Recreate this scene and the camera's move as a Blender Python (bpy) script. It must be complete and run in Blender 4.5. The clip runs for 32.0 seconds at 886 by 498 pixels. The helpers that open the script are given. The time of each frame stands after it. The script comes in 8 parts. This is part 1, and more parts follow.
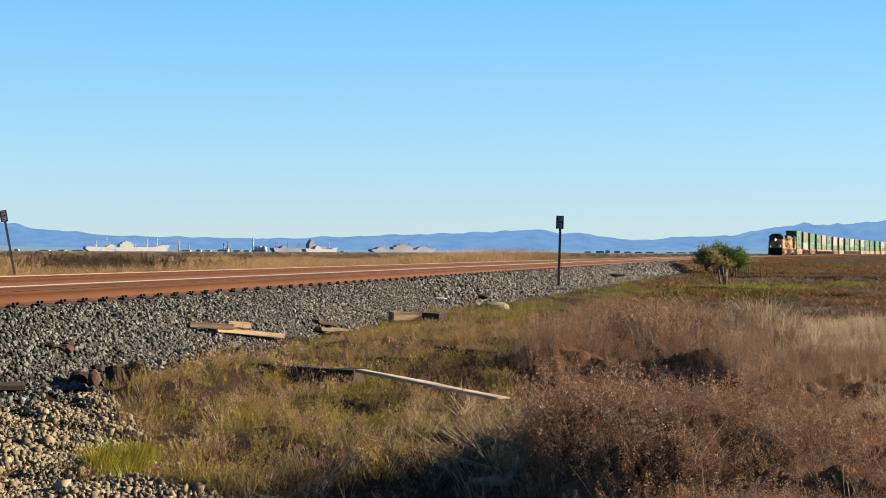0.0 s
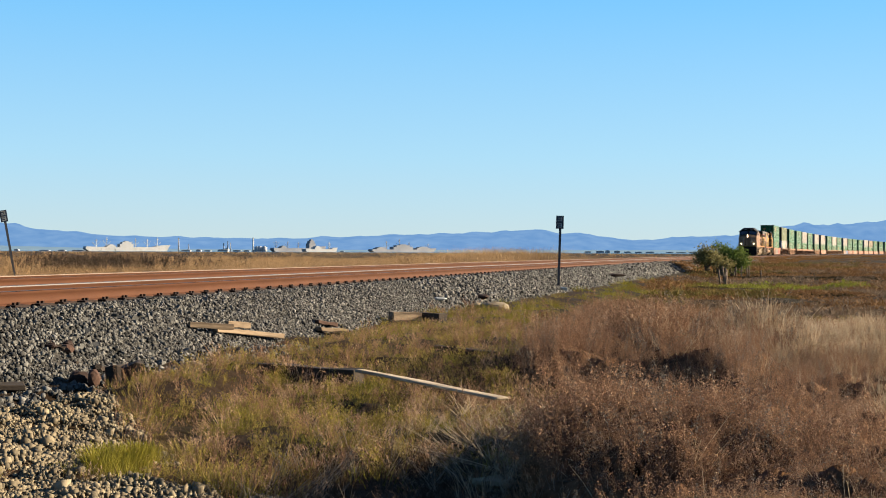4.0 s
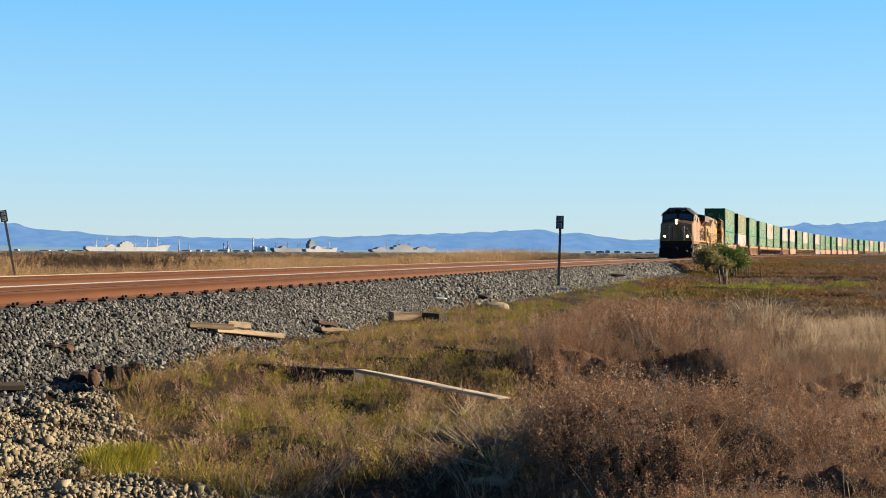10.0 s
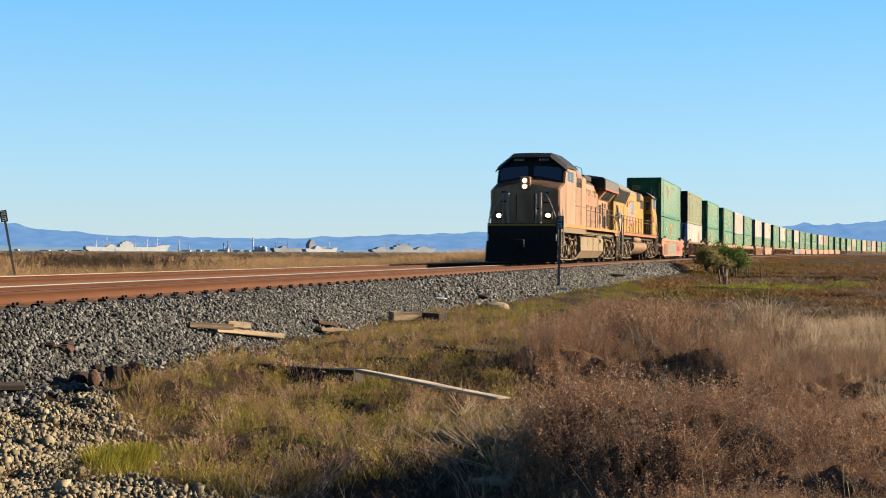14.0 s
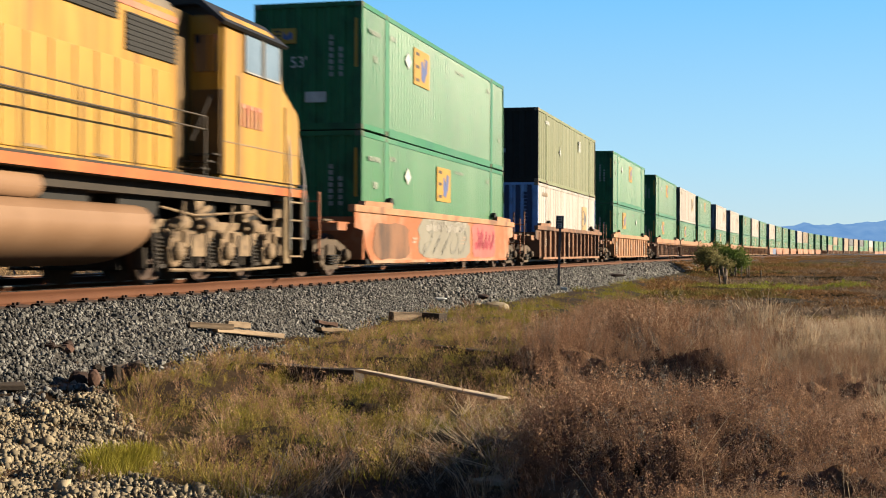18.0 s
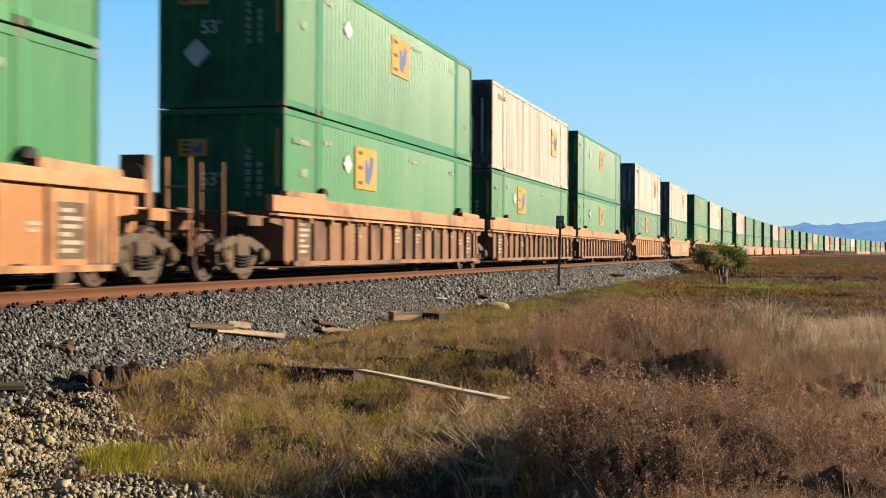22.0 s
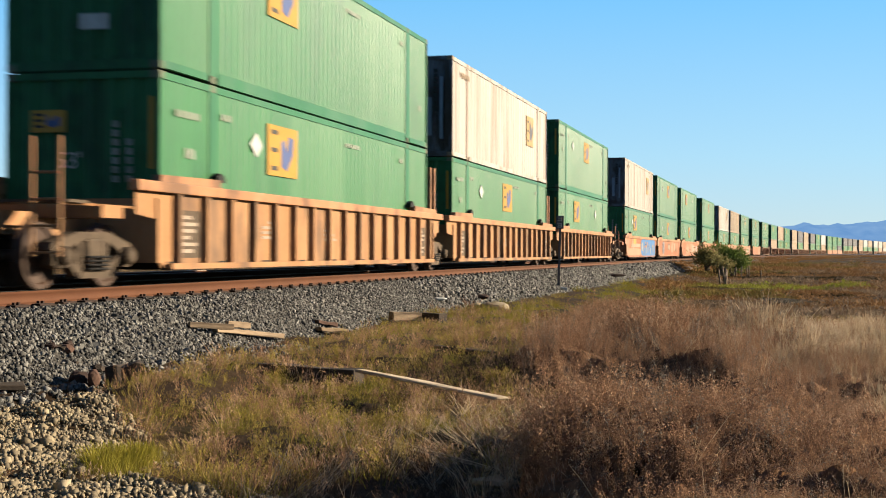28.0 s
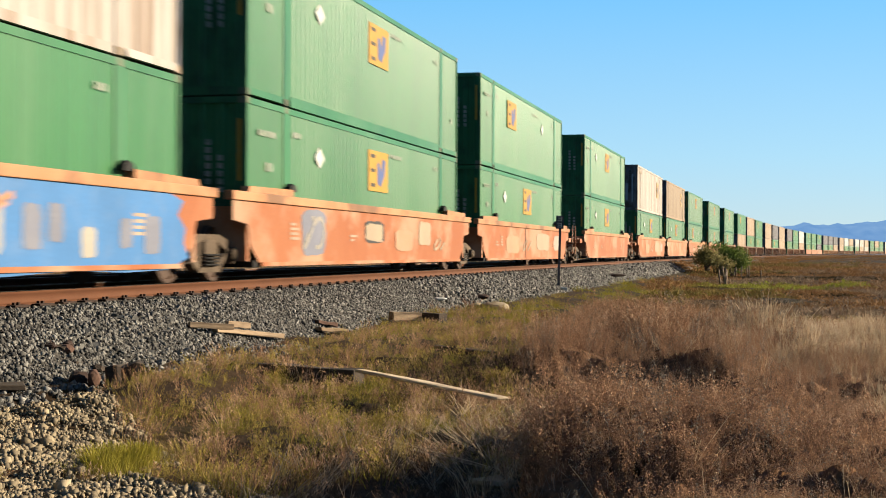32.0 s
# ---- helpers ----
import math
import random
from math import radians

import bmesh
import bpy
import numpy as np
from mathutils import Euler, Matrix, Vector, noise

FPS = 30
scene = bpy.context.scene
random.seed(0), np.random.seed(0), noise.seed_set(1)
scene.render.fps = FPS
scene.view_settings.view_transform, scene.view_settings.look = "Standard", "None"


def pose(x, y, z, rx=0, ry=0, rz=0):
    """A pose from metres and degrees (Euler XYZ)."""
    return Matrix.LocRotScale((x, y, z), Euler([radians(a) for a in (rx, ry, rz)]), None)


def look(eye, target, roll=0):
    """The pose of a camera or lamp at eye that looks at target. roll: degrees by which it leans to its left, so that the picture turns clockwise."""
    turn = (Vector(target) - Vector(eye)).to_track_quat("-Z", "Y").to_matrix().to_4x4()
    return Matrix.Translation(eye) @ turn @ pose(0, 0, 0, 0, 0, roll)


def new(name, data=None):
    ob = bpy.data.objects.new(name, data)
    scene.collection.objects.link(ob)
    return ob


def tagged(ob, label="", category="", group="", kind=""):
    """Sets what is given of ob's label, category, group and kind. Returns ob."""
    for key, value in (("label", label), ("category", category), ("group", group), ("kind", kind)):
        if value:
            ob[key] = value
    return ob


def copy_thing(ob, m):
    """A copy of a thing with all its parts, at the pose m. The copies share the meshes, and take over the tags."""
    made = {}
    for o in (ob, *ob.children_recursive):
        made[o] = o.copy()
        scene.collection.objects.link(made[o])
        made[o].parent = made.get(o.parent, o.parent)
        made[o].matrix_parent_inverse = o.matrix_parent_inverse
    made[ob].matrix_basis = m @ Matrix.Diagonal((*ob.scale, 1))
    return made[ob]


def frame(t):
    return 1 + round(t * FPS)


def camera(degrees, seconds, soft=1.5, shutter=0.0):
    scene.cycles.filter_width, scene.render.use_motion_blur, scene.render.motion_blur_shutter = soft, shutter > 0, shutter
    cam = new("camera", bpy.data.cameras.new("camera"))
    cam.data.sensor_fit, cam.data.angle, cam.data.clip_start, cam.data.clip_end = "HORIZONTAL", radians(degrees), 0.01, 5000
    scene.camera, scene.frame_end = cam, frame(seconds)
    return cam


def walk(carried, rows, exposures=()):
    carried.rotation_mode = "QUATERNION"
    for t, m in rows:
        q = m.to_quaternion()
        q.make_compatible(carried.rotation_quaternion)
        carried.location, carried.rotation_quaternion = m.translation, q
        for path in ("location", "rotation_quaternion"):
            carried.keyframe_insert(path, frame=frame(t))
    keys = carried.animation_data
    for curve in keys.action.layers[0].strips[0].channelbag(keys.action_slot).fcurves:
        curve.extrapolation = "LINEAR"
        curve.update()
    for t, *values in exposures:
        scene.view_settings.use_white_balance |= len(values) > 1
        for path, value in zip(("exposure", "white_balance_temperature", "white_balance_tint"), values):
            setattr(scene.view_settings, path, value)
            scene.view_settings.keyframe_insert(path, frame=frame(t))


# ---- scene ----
# ---------------- camera: stands still beside the line ----------------
EYE = 0.53
cam = camera(36.40, 32.0, soft=1.0, shutter=0.38)
VIEW = look((0, 0, EYE), (0, 100, EYE + 0.209), 0.221)
walk(cam, [(0.0, VIEW), (32.0, VIEW)])

# ---------------- light ----------------
SUN_AZ = 79.0      # degrees clockwise from +y
SUN_EL = 17.0
world = bpy.data.worlds.new("sky")
scene.world = world
world.use_nodes = True
wn = world.node_tree.nodes
sky = wn.new("ShaderNodeTexSky")
sky.sky_type = "NISHITA"
sky.sun_disc = False
sky.sun_elevation = radians(SUN_EL)
sky.sun_rotation = radians(SUN_AZ)
sky.altitude, sky.air_density, sky.dust_density, sky.ozone_density = 1200, 1.0, 0.5, 5.0
wn["Background"].inputs["Strength"].default_value = 0.0478
tint = wn.new("ShaderNodeMix")
tint.data_type, tint.blend_type = "RGBA", "MULTIPLY"
tint.inputs["Factor"].default_value, tint.inputs["B"].default_value = 1.0, (0.95, 1.0, 1.03, 1)
world.node_tree.links.new(sky.outputs[0], tint.inputs["A"])
# a soft low haze that fades out with height
wl = world.node_tree.links
axis, parts3 = wn.new("ShaderNodeTexCoord"), wn.new("ShaderNodeSeparateXYZ")
wl.new(axis.outputs["Generated"], parts3.inputs[0])
haze = wn.new("ShaderNodeValToRGB")
haze.color_ramp.elements.new(0.07)
for k, (at, col) in enumerate(((0.0, (2.90, 3.55, 3.72)), (0.07, (2.10, 3.55, 4.45)), (0.20, (0.85, 2.85, 4.95)))):
    haze.color_ramp.elements[k].position, haze.color_ramp.elements[k].color = at, tuple(v / 6 for v in col) + (1,)
wl.new(parts3.outputs["Z"], haze.inputs[0])
lift = wn.new("ShaderNodeVectorMath")
lift.operation, lift.inputs[1].default_value = "MULTIPLY", (6, 6, 6)
wl.new(haze.outputs[0], lift.inputs[0])
fade = wn.new("ShaderNodeMapRange")
for key, v in (("From Min", 0.17), ("From Max", 0.55), ("To Min", 0.85), ("To Max", 0.0)):
    fade.inputs[key].default_value = v
wl.new(parts3.outputs["Z"], fade.inputs["Value"])
air = wn.new("ShaderNodeMix")
air.data_type = "RGBA"
wl.new(fade.outputs[0], air.inputs["Factor"])
wl.new(tint.outputs["Result"], air.inputs["A"])
wl.new(lift.outputs[0], air.inputs["B"])
wl.new(air.outputs["Result"], wn["Background"].inputs["Color"])
sun_data = bpy.data.lights.new("sun", "SUN")
sun_data.energy, sun_data.angle, sun_data.color = 5.0, radians(0.55), (1.0, 0.83, 0.60)
sun = new("sun", sun_data)
_a, _e = radians(SUN_AZ), radians(SUN_EL)
SUN_DIR = Vector((math.sin(_a) * math.cos(_e), math.cos(_a) * math.cos(_e), math.sin(_e)))
sun.matrix_world = look((SUN_DIR * 60)[:], (0, 0, 0))
scene.view_settings.exposure = 2.12

# ---------------- the line: one long right-hand curve ----------------
TH0, CURVE, UC, OFF = 0.22809, 0.00028, -17.73, 8.951 + 1.295
TWO = -4.3         # centre of the second track
SPEED, GAIN = 17.2136, 0.0698


def heading(u):
    return TH0 + CURVE * max(u - UC, 0.0)


def on_line(u, c=0.0):
    """Plan position at the distance u along the line and c metres to its right."""
    s, b = max(u - UC, 0.0), min(u, UC)
    a = CURVE * s
    fw, rt = b + math.sin(a) / CURVE, (1 - math.cos(a)) / CURVE
    d, r, h = (math.sin(TH0), math.cos(TH0)), (math.cos(TH0), -math.sin(TH0)), TH0 + a
    k = rt - OFF
    return (fw * d[0] + k * r[0] + c * math.cos(h), fw * d[1] + k * r[1] - c * math.sin(h))


def on_line_np(u, c):
    s, b = np.maximum(u - UC, 0.0), np.minimum(u, UC)
    a = CURVE * s
    fw, rt = b + np.sin(a) / CURVE, (1 - np.cos(a)) / CURVE - OFF
    h = TH0 + a
    return (fw * math.sin(TH0) + rt * math.cos(TH0) + c * np.cos(h),
            fw * math.cos(TH0) - rt * math.sin(TH0) - c * np.sin(h))


def across(x, y):
    """Signed distance to the right of the near track's centre (numpy arrays)."""
    d, r = (math.sin(TH0), math.cos(TH0)), (math.cos(TH0), -math.sin(TH0))
    fw, rt = x * d[0] + y * d[1], x * r[0] + y * r[1] + OFF
    rad = 1 / CURVE
    f2 = np.maximum(fw - UC, 0.0)
    return rad - np.hypot(f2, rad - rt)


def line_pose(u, z=0.0):
    x, y = on_line(u)
    return pose(x, y, z, 0, 0, 90 - math.degrees(heading(u)))


# ---------------- materials ----------------
def srgb(r, g, b):
    f = lambda v: (v / 255 / 12.92) if v <= 10 else ((v / 255 + 0.055) / 1.055) ** 2.4
    return (f(r), f(g), f(b), 1)


def mat(name, a, b=None, rough=0.7, metal=0.0, scale=3.0, fine=40.0, bump=0.15, emit=0.0, rnd=0.0, island=0.0,
        stretch=(1, 1, 1), dirt=None, dirt_amt=0.0, spec=0.3, depth=0.01, trans=0.0, dscale=0.0, wear=None):
    """Two-scale noise between the colours a and b, with dirt, grain relief and per-piece variation."""
    m = bpy.data.materials.new(name)
    m.use_nodes = True
    n, l = m.node_tree.nodes, m.node_tree.links
    bs = n["Principled BSDF"]
    bs.inputs["Roughness"].default_value, bs.inputs["Metallic"].default_value = rough, metal
    bs.inputs["Specular IOR Level"].default_value = spec * 0.6
    b = b or tuple(v * 0.8 for v in a[:3]) + (1,)
    co = n.new("ShaderNodeTexCoord")
    mp = n.new("ShaderNodeMapping")
    mp.inputs["Scale"].default_value = stretch
    l.new(co.outputs["Object"], mp.inputs[0])
    vec = mp.outputs[0]
    if rnd:
        oi = n.new("ShaderNodeObjectInfo")
        ad = n.new("ShaderNodeVectorMath")
        ad.operation = "ADD"
        sc = n.new("ShaderNodeMath")
        sc.operation = "MULTIPLY"
        sc.inputs[1].default_value = 37.0
        l.new(oi.outputs["Random"], sc.inputs[0])
        l.new(mp.outputs[0], ad.inputs[0])
        l.new(sc.outputs[0], ad.inputs[1])
        vec = ad.outputs[0]
    n1 = n.new("ShaderNodeTexNoise")
    n1.inputs["Scale"].default_value, n1.inputs["Detail"].default_value = scale, 5
    n2 = n.new("ShaderNodeTexNoise")
    n2.inputs["Scale"].default_value, n2.inputs["Detail"].default_value = fine, 4
    l.new(vec, n1.inputs["Vector"])
    l.new(vec, n2.inputs["Vector"])
    mx = n.new("ShaderNodeMix")
    mx.data_type = "RGBA"
    mx.inputs["A"].default_value, mx.inputs["B"].default_value = a, b
    mr = n.new("ShaderNodeMapRange")
    mr.inputs["From Min"].default_value, mr.inputs["From Max"].default_value = 0.35, 0.65
    l.new(n1.outputs["Fac"], mr.inputs["Value"])
    l.new(mr.outputs[0], mx.inputs["Factor"])
    col = mx.outputs["Result"]
    if dirt:
        m2 = n.new("ShaderNodeMix")
        m2.data_type = "RGBA"
        m2.inputs["B"].default_value = dirt
        r2 = n.new("ShaderNodeMapRange")
        r2.inputs["From Min"].default_value, r2.inputs["From Max"].default_value = 0.5, 0.72
        r2.inputs["To Max"].default_value = dirt_amt
        n3 = n.new("ShaderNodeTexNoise")
        n3.inputs["Scale"].default_value, n3.inputs["Detail"].default_value = dscale or scale * 2.3, 6
        l.new(vec, n3.inputs["Vector"])
        l.new(n3.outputs["Fac"], r2.inputs["Value"])
        l.new(r2.outputs[0], m2.inputs["Factor"])
        l.new(col, m2.inputs["A"])
        col = m2.outputs["Result"]
    if wear:
        wcol, wamt, wscale, wstretch, lo, hi = wear       # stains or bleaching with a shape of their own
        m3 = n.new("ShaderNodeMapping")
        m3.inputs["Scale"].default_value = wstretch
        l.new(vec, m3.inputs[0])
        n4 = n.new("ShaderNodeTexNoise")
        n4.inputs["Scale"].default_value, n4.inputs["Detail"].default_value, n4.inputs["Roughness"].default_value = wscale, 8, 0.62
        l.new(m3.outputs[0], n4.inputs["Vector"])
        r4 = n.new("ShaderNodeMapRange")
        r4.inputs["From Min"].default_value, r4.inputs["From Max"].default_value, r4.inputs["To Max"].default_value = lo, hi, wamt
        l.new(n4.outputs["Fac"], r4.inputs["Value"])
        m4 = n.new("ShaderNodeMix")
        m4.data_type = "RGBA"
        m4.inputs["B"].default_value = wcol
        l.new(r4.outputs[0], m4.inputs["Factor"])
        l.new(col, m4.inputs["A"])
        col = m4.outputs["Result"]
    hv = n.new("ShaderNodeHueSaturation")
    v2 = n.new("ShaderNodeMapRange")
    v2.inputs["To Min"].default_value, v2.inputs["To Max"].default_value = 0.78, 1.22
    l.new(n2.outputs["Fac"], v2.inputs["Value"])
    val = v2.outputs[0]
    if rnd or island:
        if island:
            src = n.new("ShaderNodeNewGeometry").outputs["Random Per Island"]
        else:
            src = n.new("ShaderNodeObjectInfo").outputs["Random"]
        amt = island or rnd
        v3 = n.new("ShaderNodeMapRange")
        v3.inputs["To Min"].default_value, v3.inputs["To Max"].default_value = 1 - amt, 1 + amt
        l.new(src, v3.inputs["Value"])
        mu = n.new("ShaderNodeMath")
        mu.operation = "MULTIPLY"
        l.new(val, mu.inputs[0])
        l.new(v3.outputs[0], mu.inputs[1])
        val = mu.outputs[0]
    l.new(val, hv.inputs["Value"])
    l.new(col, hv.inputs["Color"])
    l.new(hv.outputs[0], bs.inputs["Base Color"])
    if bump:
        bp = n.new("ShaderNodeBump")
        bp.inputs["Strength"].default_value, bp.inputs["Distance"].default_value = bump, depth
        l.new(n2.outputs["Fac"], bp.inputs["Height"])
        l.new(bp.outputs[0], bs.inputs["Normal"])
    if trans:
        tr = n.new("ShaderNodeBsdfTranslucent")
        ms = n.new("ShaderNodeMixShader")
        ms.inputs[0].default_value = trans
        l.new(hv.outputs[0], tr.inputs[0])
        l.new(bs.outputs[0], ms.inputs[1])
        l.new(tr.outputs[0], ms.inputs[2])
        l.new(ms.outputs[0], n["Material Output"].inputs[0])
    if emit:
        bs.inputs["Emission Color"].default_value, bs.inputs["Emission Strength"].default_value = a, emit
    return m


M = {}


def C(r, g, b):
    return (r, g, b, 1)


M["green"] = mat("green_paint", C(0.0120, 0.0710, 0.0190), C(0.0148, 0.0820, 0.0230), 0.36, scale=0.5, fine=25, bump=0.006, rnd=0.12,
                 dirt=C(0.0060, 0.0460, 0.0150), dirt_amt=0.6, spec=0.6, stretch=(1, 1, 0.25), wear=(C(0.040, 0.100, 0.042), 0.62, 0.55, (1.0, 1, 0.5), 0.47, 0.62))
# darker, flatter copy of the green: shade of the ends is put into it
M["green_end_shade"] = mat("flat_shaded_green_paint", C(0.0075, 0.0560, 0.0200), C(0.0095, 0.0660, 0.0250), 0.7, scale=0.8, fine=25, bump=0.03, rnd=0.12,
                     dirt=C(0.0040, 0.0260, 0.0110), dirt_amt=0.7, spec=0.3, wear=(C(0.006, 0.022, 0.012), 0.6, 1.0, (1, 1, 0.5), 0.5, 0.62))
M["white"] = mat("white_paint", C(0.205, 0.188, 0.172), C(0.178, 0.160, 0.142), 0.55, scale=0.6, fine=20, bump=0.03, rnd=0.08,
                 dirt=C(0.08599, 0.0625, 0.03979), dirt_amt=0.7, stretch=(1.5, 1.5, 0.14), wear=(C(0.085, 0.046, 0.022), 0.85, 0.7, (2.0, 1, 0.5), 0.545, 0.66))
M["tan"] = mat("tan_paint", C(0.1525, 0.1128, 0.07375), C(0.1277, 0.09304, 0.0589), 0.6, scale=0.6, fine=20, bump=0.03, rnd=0.1,
               dirt=C(0.098, 0.06219, 0.03247), dirt_amt=0.4, stretch=(1.5, 1.5, 0.2), wear=(C(0.070, 0.040, 0.020), 0.7, 0.7, (2.0, 1, 0.5), 0.53, 0.66))
M["olive"] = mat("olive_paint", C(0.0655, 0.07816, 0.03413), C(0.08144, 0.0892, 0.04458), 0.6, scale=0.6, fine=20, bump=0.03, rnd=0.05,
                 dirt=C(0.131, 0.1211, 0.0655), dirt_amt=0.4, stretch=(2.2, 2.2, 0.05), wear=(C(0.15, 0.15, 0.085), 0.6, 1.0, (5.0, 1, 0.5), 0.5, 0.66))
M["grey_end"] = mat("grey_end_paint", C(0.04018, 0.04568, 0.05834), C(0.0611, 0.0633, 0.07375), 0.6, scale=1.2, fine=20, bump=0.04, rnd=0.1,
                    dirt=C(0.03192, 0.01926, 0.01266), dirt_amt=0.8, wear=(C(0.018, 0.011, 0.007), 0.85, 1.4, (1, 1, 0.6), 0.46, 0.58))
M["blue_end"] = mat("blue_end_paint", C(0.07216, 0.1398, 0.2898), C(0.09724, 0.1706, 0.3137), 0.5, scale=1.2, fine=20, bump=0.03,
                    dirt=C(0.03659, 0.05724, 0.09724), dirt_amt=0.6)
M["dark"] = mat("dark_steel", C(0.002972, 0.002752, 0.002477), C(0.005449, 0.004789, 0.004073), 0.75, scale=4, fine=40, bump=0.2)
M["bogie"] = mat("bogie_steel", C(0.030, 0.020, 0.012), C(0.052, 0.036, 0.022), 0.8, scale=5, fine=50, bump=0.3, rnd=0.15)
M["wheel"] = mat("wheel_steel", C(0.022, 0.011, 0.0066), C(0.032, 0.017, 0.010), 0.6, scale=6, fine=50, bump=0.1)
M["well_brown"] = mat("brown_well_paint", C(0.1006, 0.04321, 0.01875), C(0.1281, 0.06033, 0.02879), 0.7, scale=1.0, fine=30, bump=0.1, rnd=0.15,
                      dirt=C(0.07469, 0.03913, 0.02009), dirt_amt=0.6, stretch=(1, 1, 0.5), wear=(C(0.020, 0.012, 0.008), 0.8, 0.8, (1, 1, 0.8), 0.50, 0.62))
M["well_dark"] = mat("dark_brown_well_paint", C(0.085, 0.036, 0.0155), C(0.112, 0.053, 0.025), 0.7, scale=1.0, fine=30, bump=0.1, rnd=0.15,
                      dirt=C(0.04631, 0.02426, 0.01246), dirt_amt=0.6, stretch=(1, 1, 0.5), wear=(C(0.020, 0.012, 0.008), 0.8, 0.8, (1, 1, 0.8), 0.50, 0.62))
M["well_tan"] = mat("faded_orange_well_paint", C(0.160, 0.076, 0.028), C(0.182, 0.096, 0.042), 0.65, scale=0.8, fine=30, bump=0.08, rnd=0.08,
                    dirt=C(0.1371, 0.05428, 0.01934), dirt_amt=0.6, stretch=(1, 1, 0.5), wear=(C(0.045, 0.026, 0.015), 0.8, 0.8, (1, 1, 0.8), 0.49, 0.62))
M["well_panel"] = mat("patchy_orange_well_paint", C(0.150, 0.062, 0.020), C(0.175, 0.082, 0.030), 0.7, scale=0.9, fine=30, bump=0.08, rnd=0.1,
                      dirt=C(0.24, 0.155, 0.095), dirt_amt=0.6, dscale=0.9, wear=(C(0.035, 0.018, 0.010), 0.8, 0.9, (1.2, 1, 0.7), 0.51, 0.62))
M["well_orange"] = mat("orange_well_paint", C(0.1422, 0.0416, 0.01044), C(0.1558, 0.05282, 0.01722), 0.6, scale=0.5, fine=30, bump=0.05, rnd=0.08,
                       dirt=C(0.189, 0.07484, 0.03153), dirt_amt=0.6, wear=(C(0.20, 0.125, 0.08), 0.75, 0.5, (1, 1, 1.2), 0.47, 0.6))
M["chord"] = mat("orange_chord_paint", C(0.180, 0.080, 0.034), C(0.200, 0.100, 0.048), 0.6, scale=1.5, fine=30, bump=0.08, rnd=0.1,
                 dirt=C(0.1282, 0.05464, 0.02166), dirt_amt=0.6, wear=(C(0.055, 0.028, 0.014), 0.75, 0.9, (1, 1, 1), 0.51, 0.63))
M["yellow"] = mat("yellow_label", C(0.2042, 0.115, 0.01211), C(0.1833, 0.0996, 0.008808), 0.5, scale=3, fine=30, bump=0.0, dirt=C(0.1574, 0.1101, 0.03908), dirt_amt=0.4)
M["blue"] = mat("blue_label", C(0.03908, 0.05559, 0.131), None, 0.5, bump=0.0)
M["lblack"] = mat("black_label", C(0.01651, 0.01651, 0.01651), None, 0.6, bump=0.0)
M["lwhite"] = mat("white_label", C(0.245, 0.2488, 0.235), None, 0.5, bump=0.0)
M["rust_rail"] = mat("rusted_rail_side", C(0.0420, 0.0138, 0.0042), C(0.0520, 0.0182, 0.0062), 0.85, scale=4, fine=60, bump=0.2, dirt=C(0.04634, 0.01387, 0.004789), dirt_amt=0.6,
                     stretch=(0.4, 0.4, 2))
M["rail_top"] = mat("worn_rail_head", C(0.1189, 0.115, 0.111), C(0.09904, 0.09512, 0.09112), 0.5, 0.9, scale=4, fine=60, bump=0.0)
M["rail_dull"] = mat("dull_rail_head", C(0.1431, 0.1101, 0.08808), C(0.1101, 0.07706, 0.05504), 0.6, 0.6, scale=4, fine=60, bump=0.0)
M["tie"] = mat("tie_timber", C(0.02752, 0.01816, 0.01266), C(0.04018, 0.02752, 0.01982), 0.9, scale=5, fine=60, bump=0.5, rnd=0.3, stretch=(1, 6, 6))

# ---------------- mesh helpers ----------------
SMALL = {"code_marking", "stencil_marking", "number_marking", "digit_marking", "spray_line", "spring", "brake_rigging", "dark_bar", "dark_rib", "pale_patch", "door_seam", "panel_seam", "slat", "latch",
         "red_lettering", "red_number", "shield_marking", "air_hose", "vent_hood", "cross_member", "ladder", "nose_handrail", "steps", "grab_rail", "roof_rail", "plate"}

def link(name, verts, faces, material, parent=None, label="", smooth=False):
    me = bpy.data.meshes.new(name)
    me.from_pydata(verts, [], faces)
    mats = material if isinstance(material, (list, tuple)) else [material]
    for m in mats:
        me.materials.append(m)
    if smooth:
        me.shade_smooth()
    ob = new(name, me)
    ob.parent = parent
    if label:
        ob["label"] = label
    return ob


def part(name, bm, material, parent, label=""):
    """One bmesh as one mesh object under a thing or part."""
    me = bpy.data.meshes.new(name)
    bmesh.ops.recalc_face_normals(bm, faces=bm.faces)
    bm.to_mesh(me)
    bm.free()
    mats = material if isinstance(material, (list, tuple)) else [material]
    for m in mats:
        me.materials.append(m)
    ob = new(name, me)
    ob.parent = parent
    if label:
        ob["label"] = label
    if name in SMALL:
        ob["kind"] = "stuff"
    return ob


def same(name, ob, m, parent=None):
    """Another object on the mesh of ob."""
    o = new(name, ob.data)
    o.parent = parent
    o.matrix_basis = m
    if "label" in ob:
        o["label"] = ob["label"]
    return o


def empty(name, m=None):
    e = new(name)
    e.empty_display_size = 0.3
    if m is not None:
        e.matrix_world = m
    return e


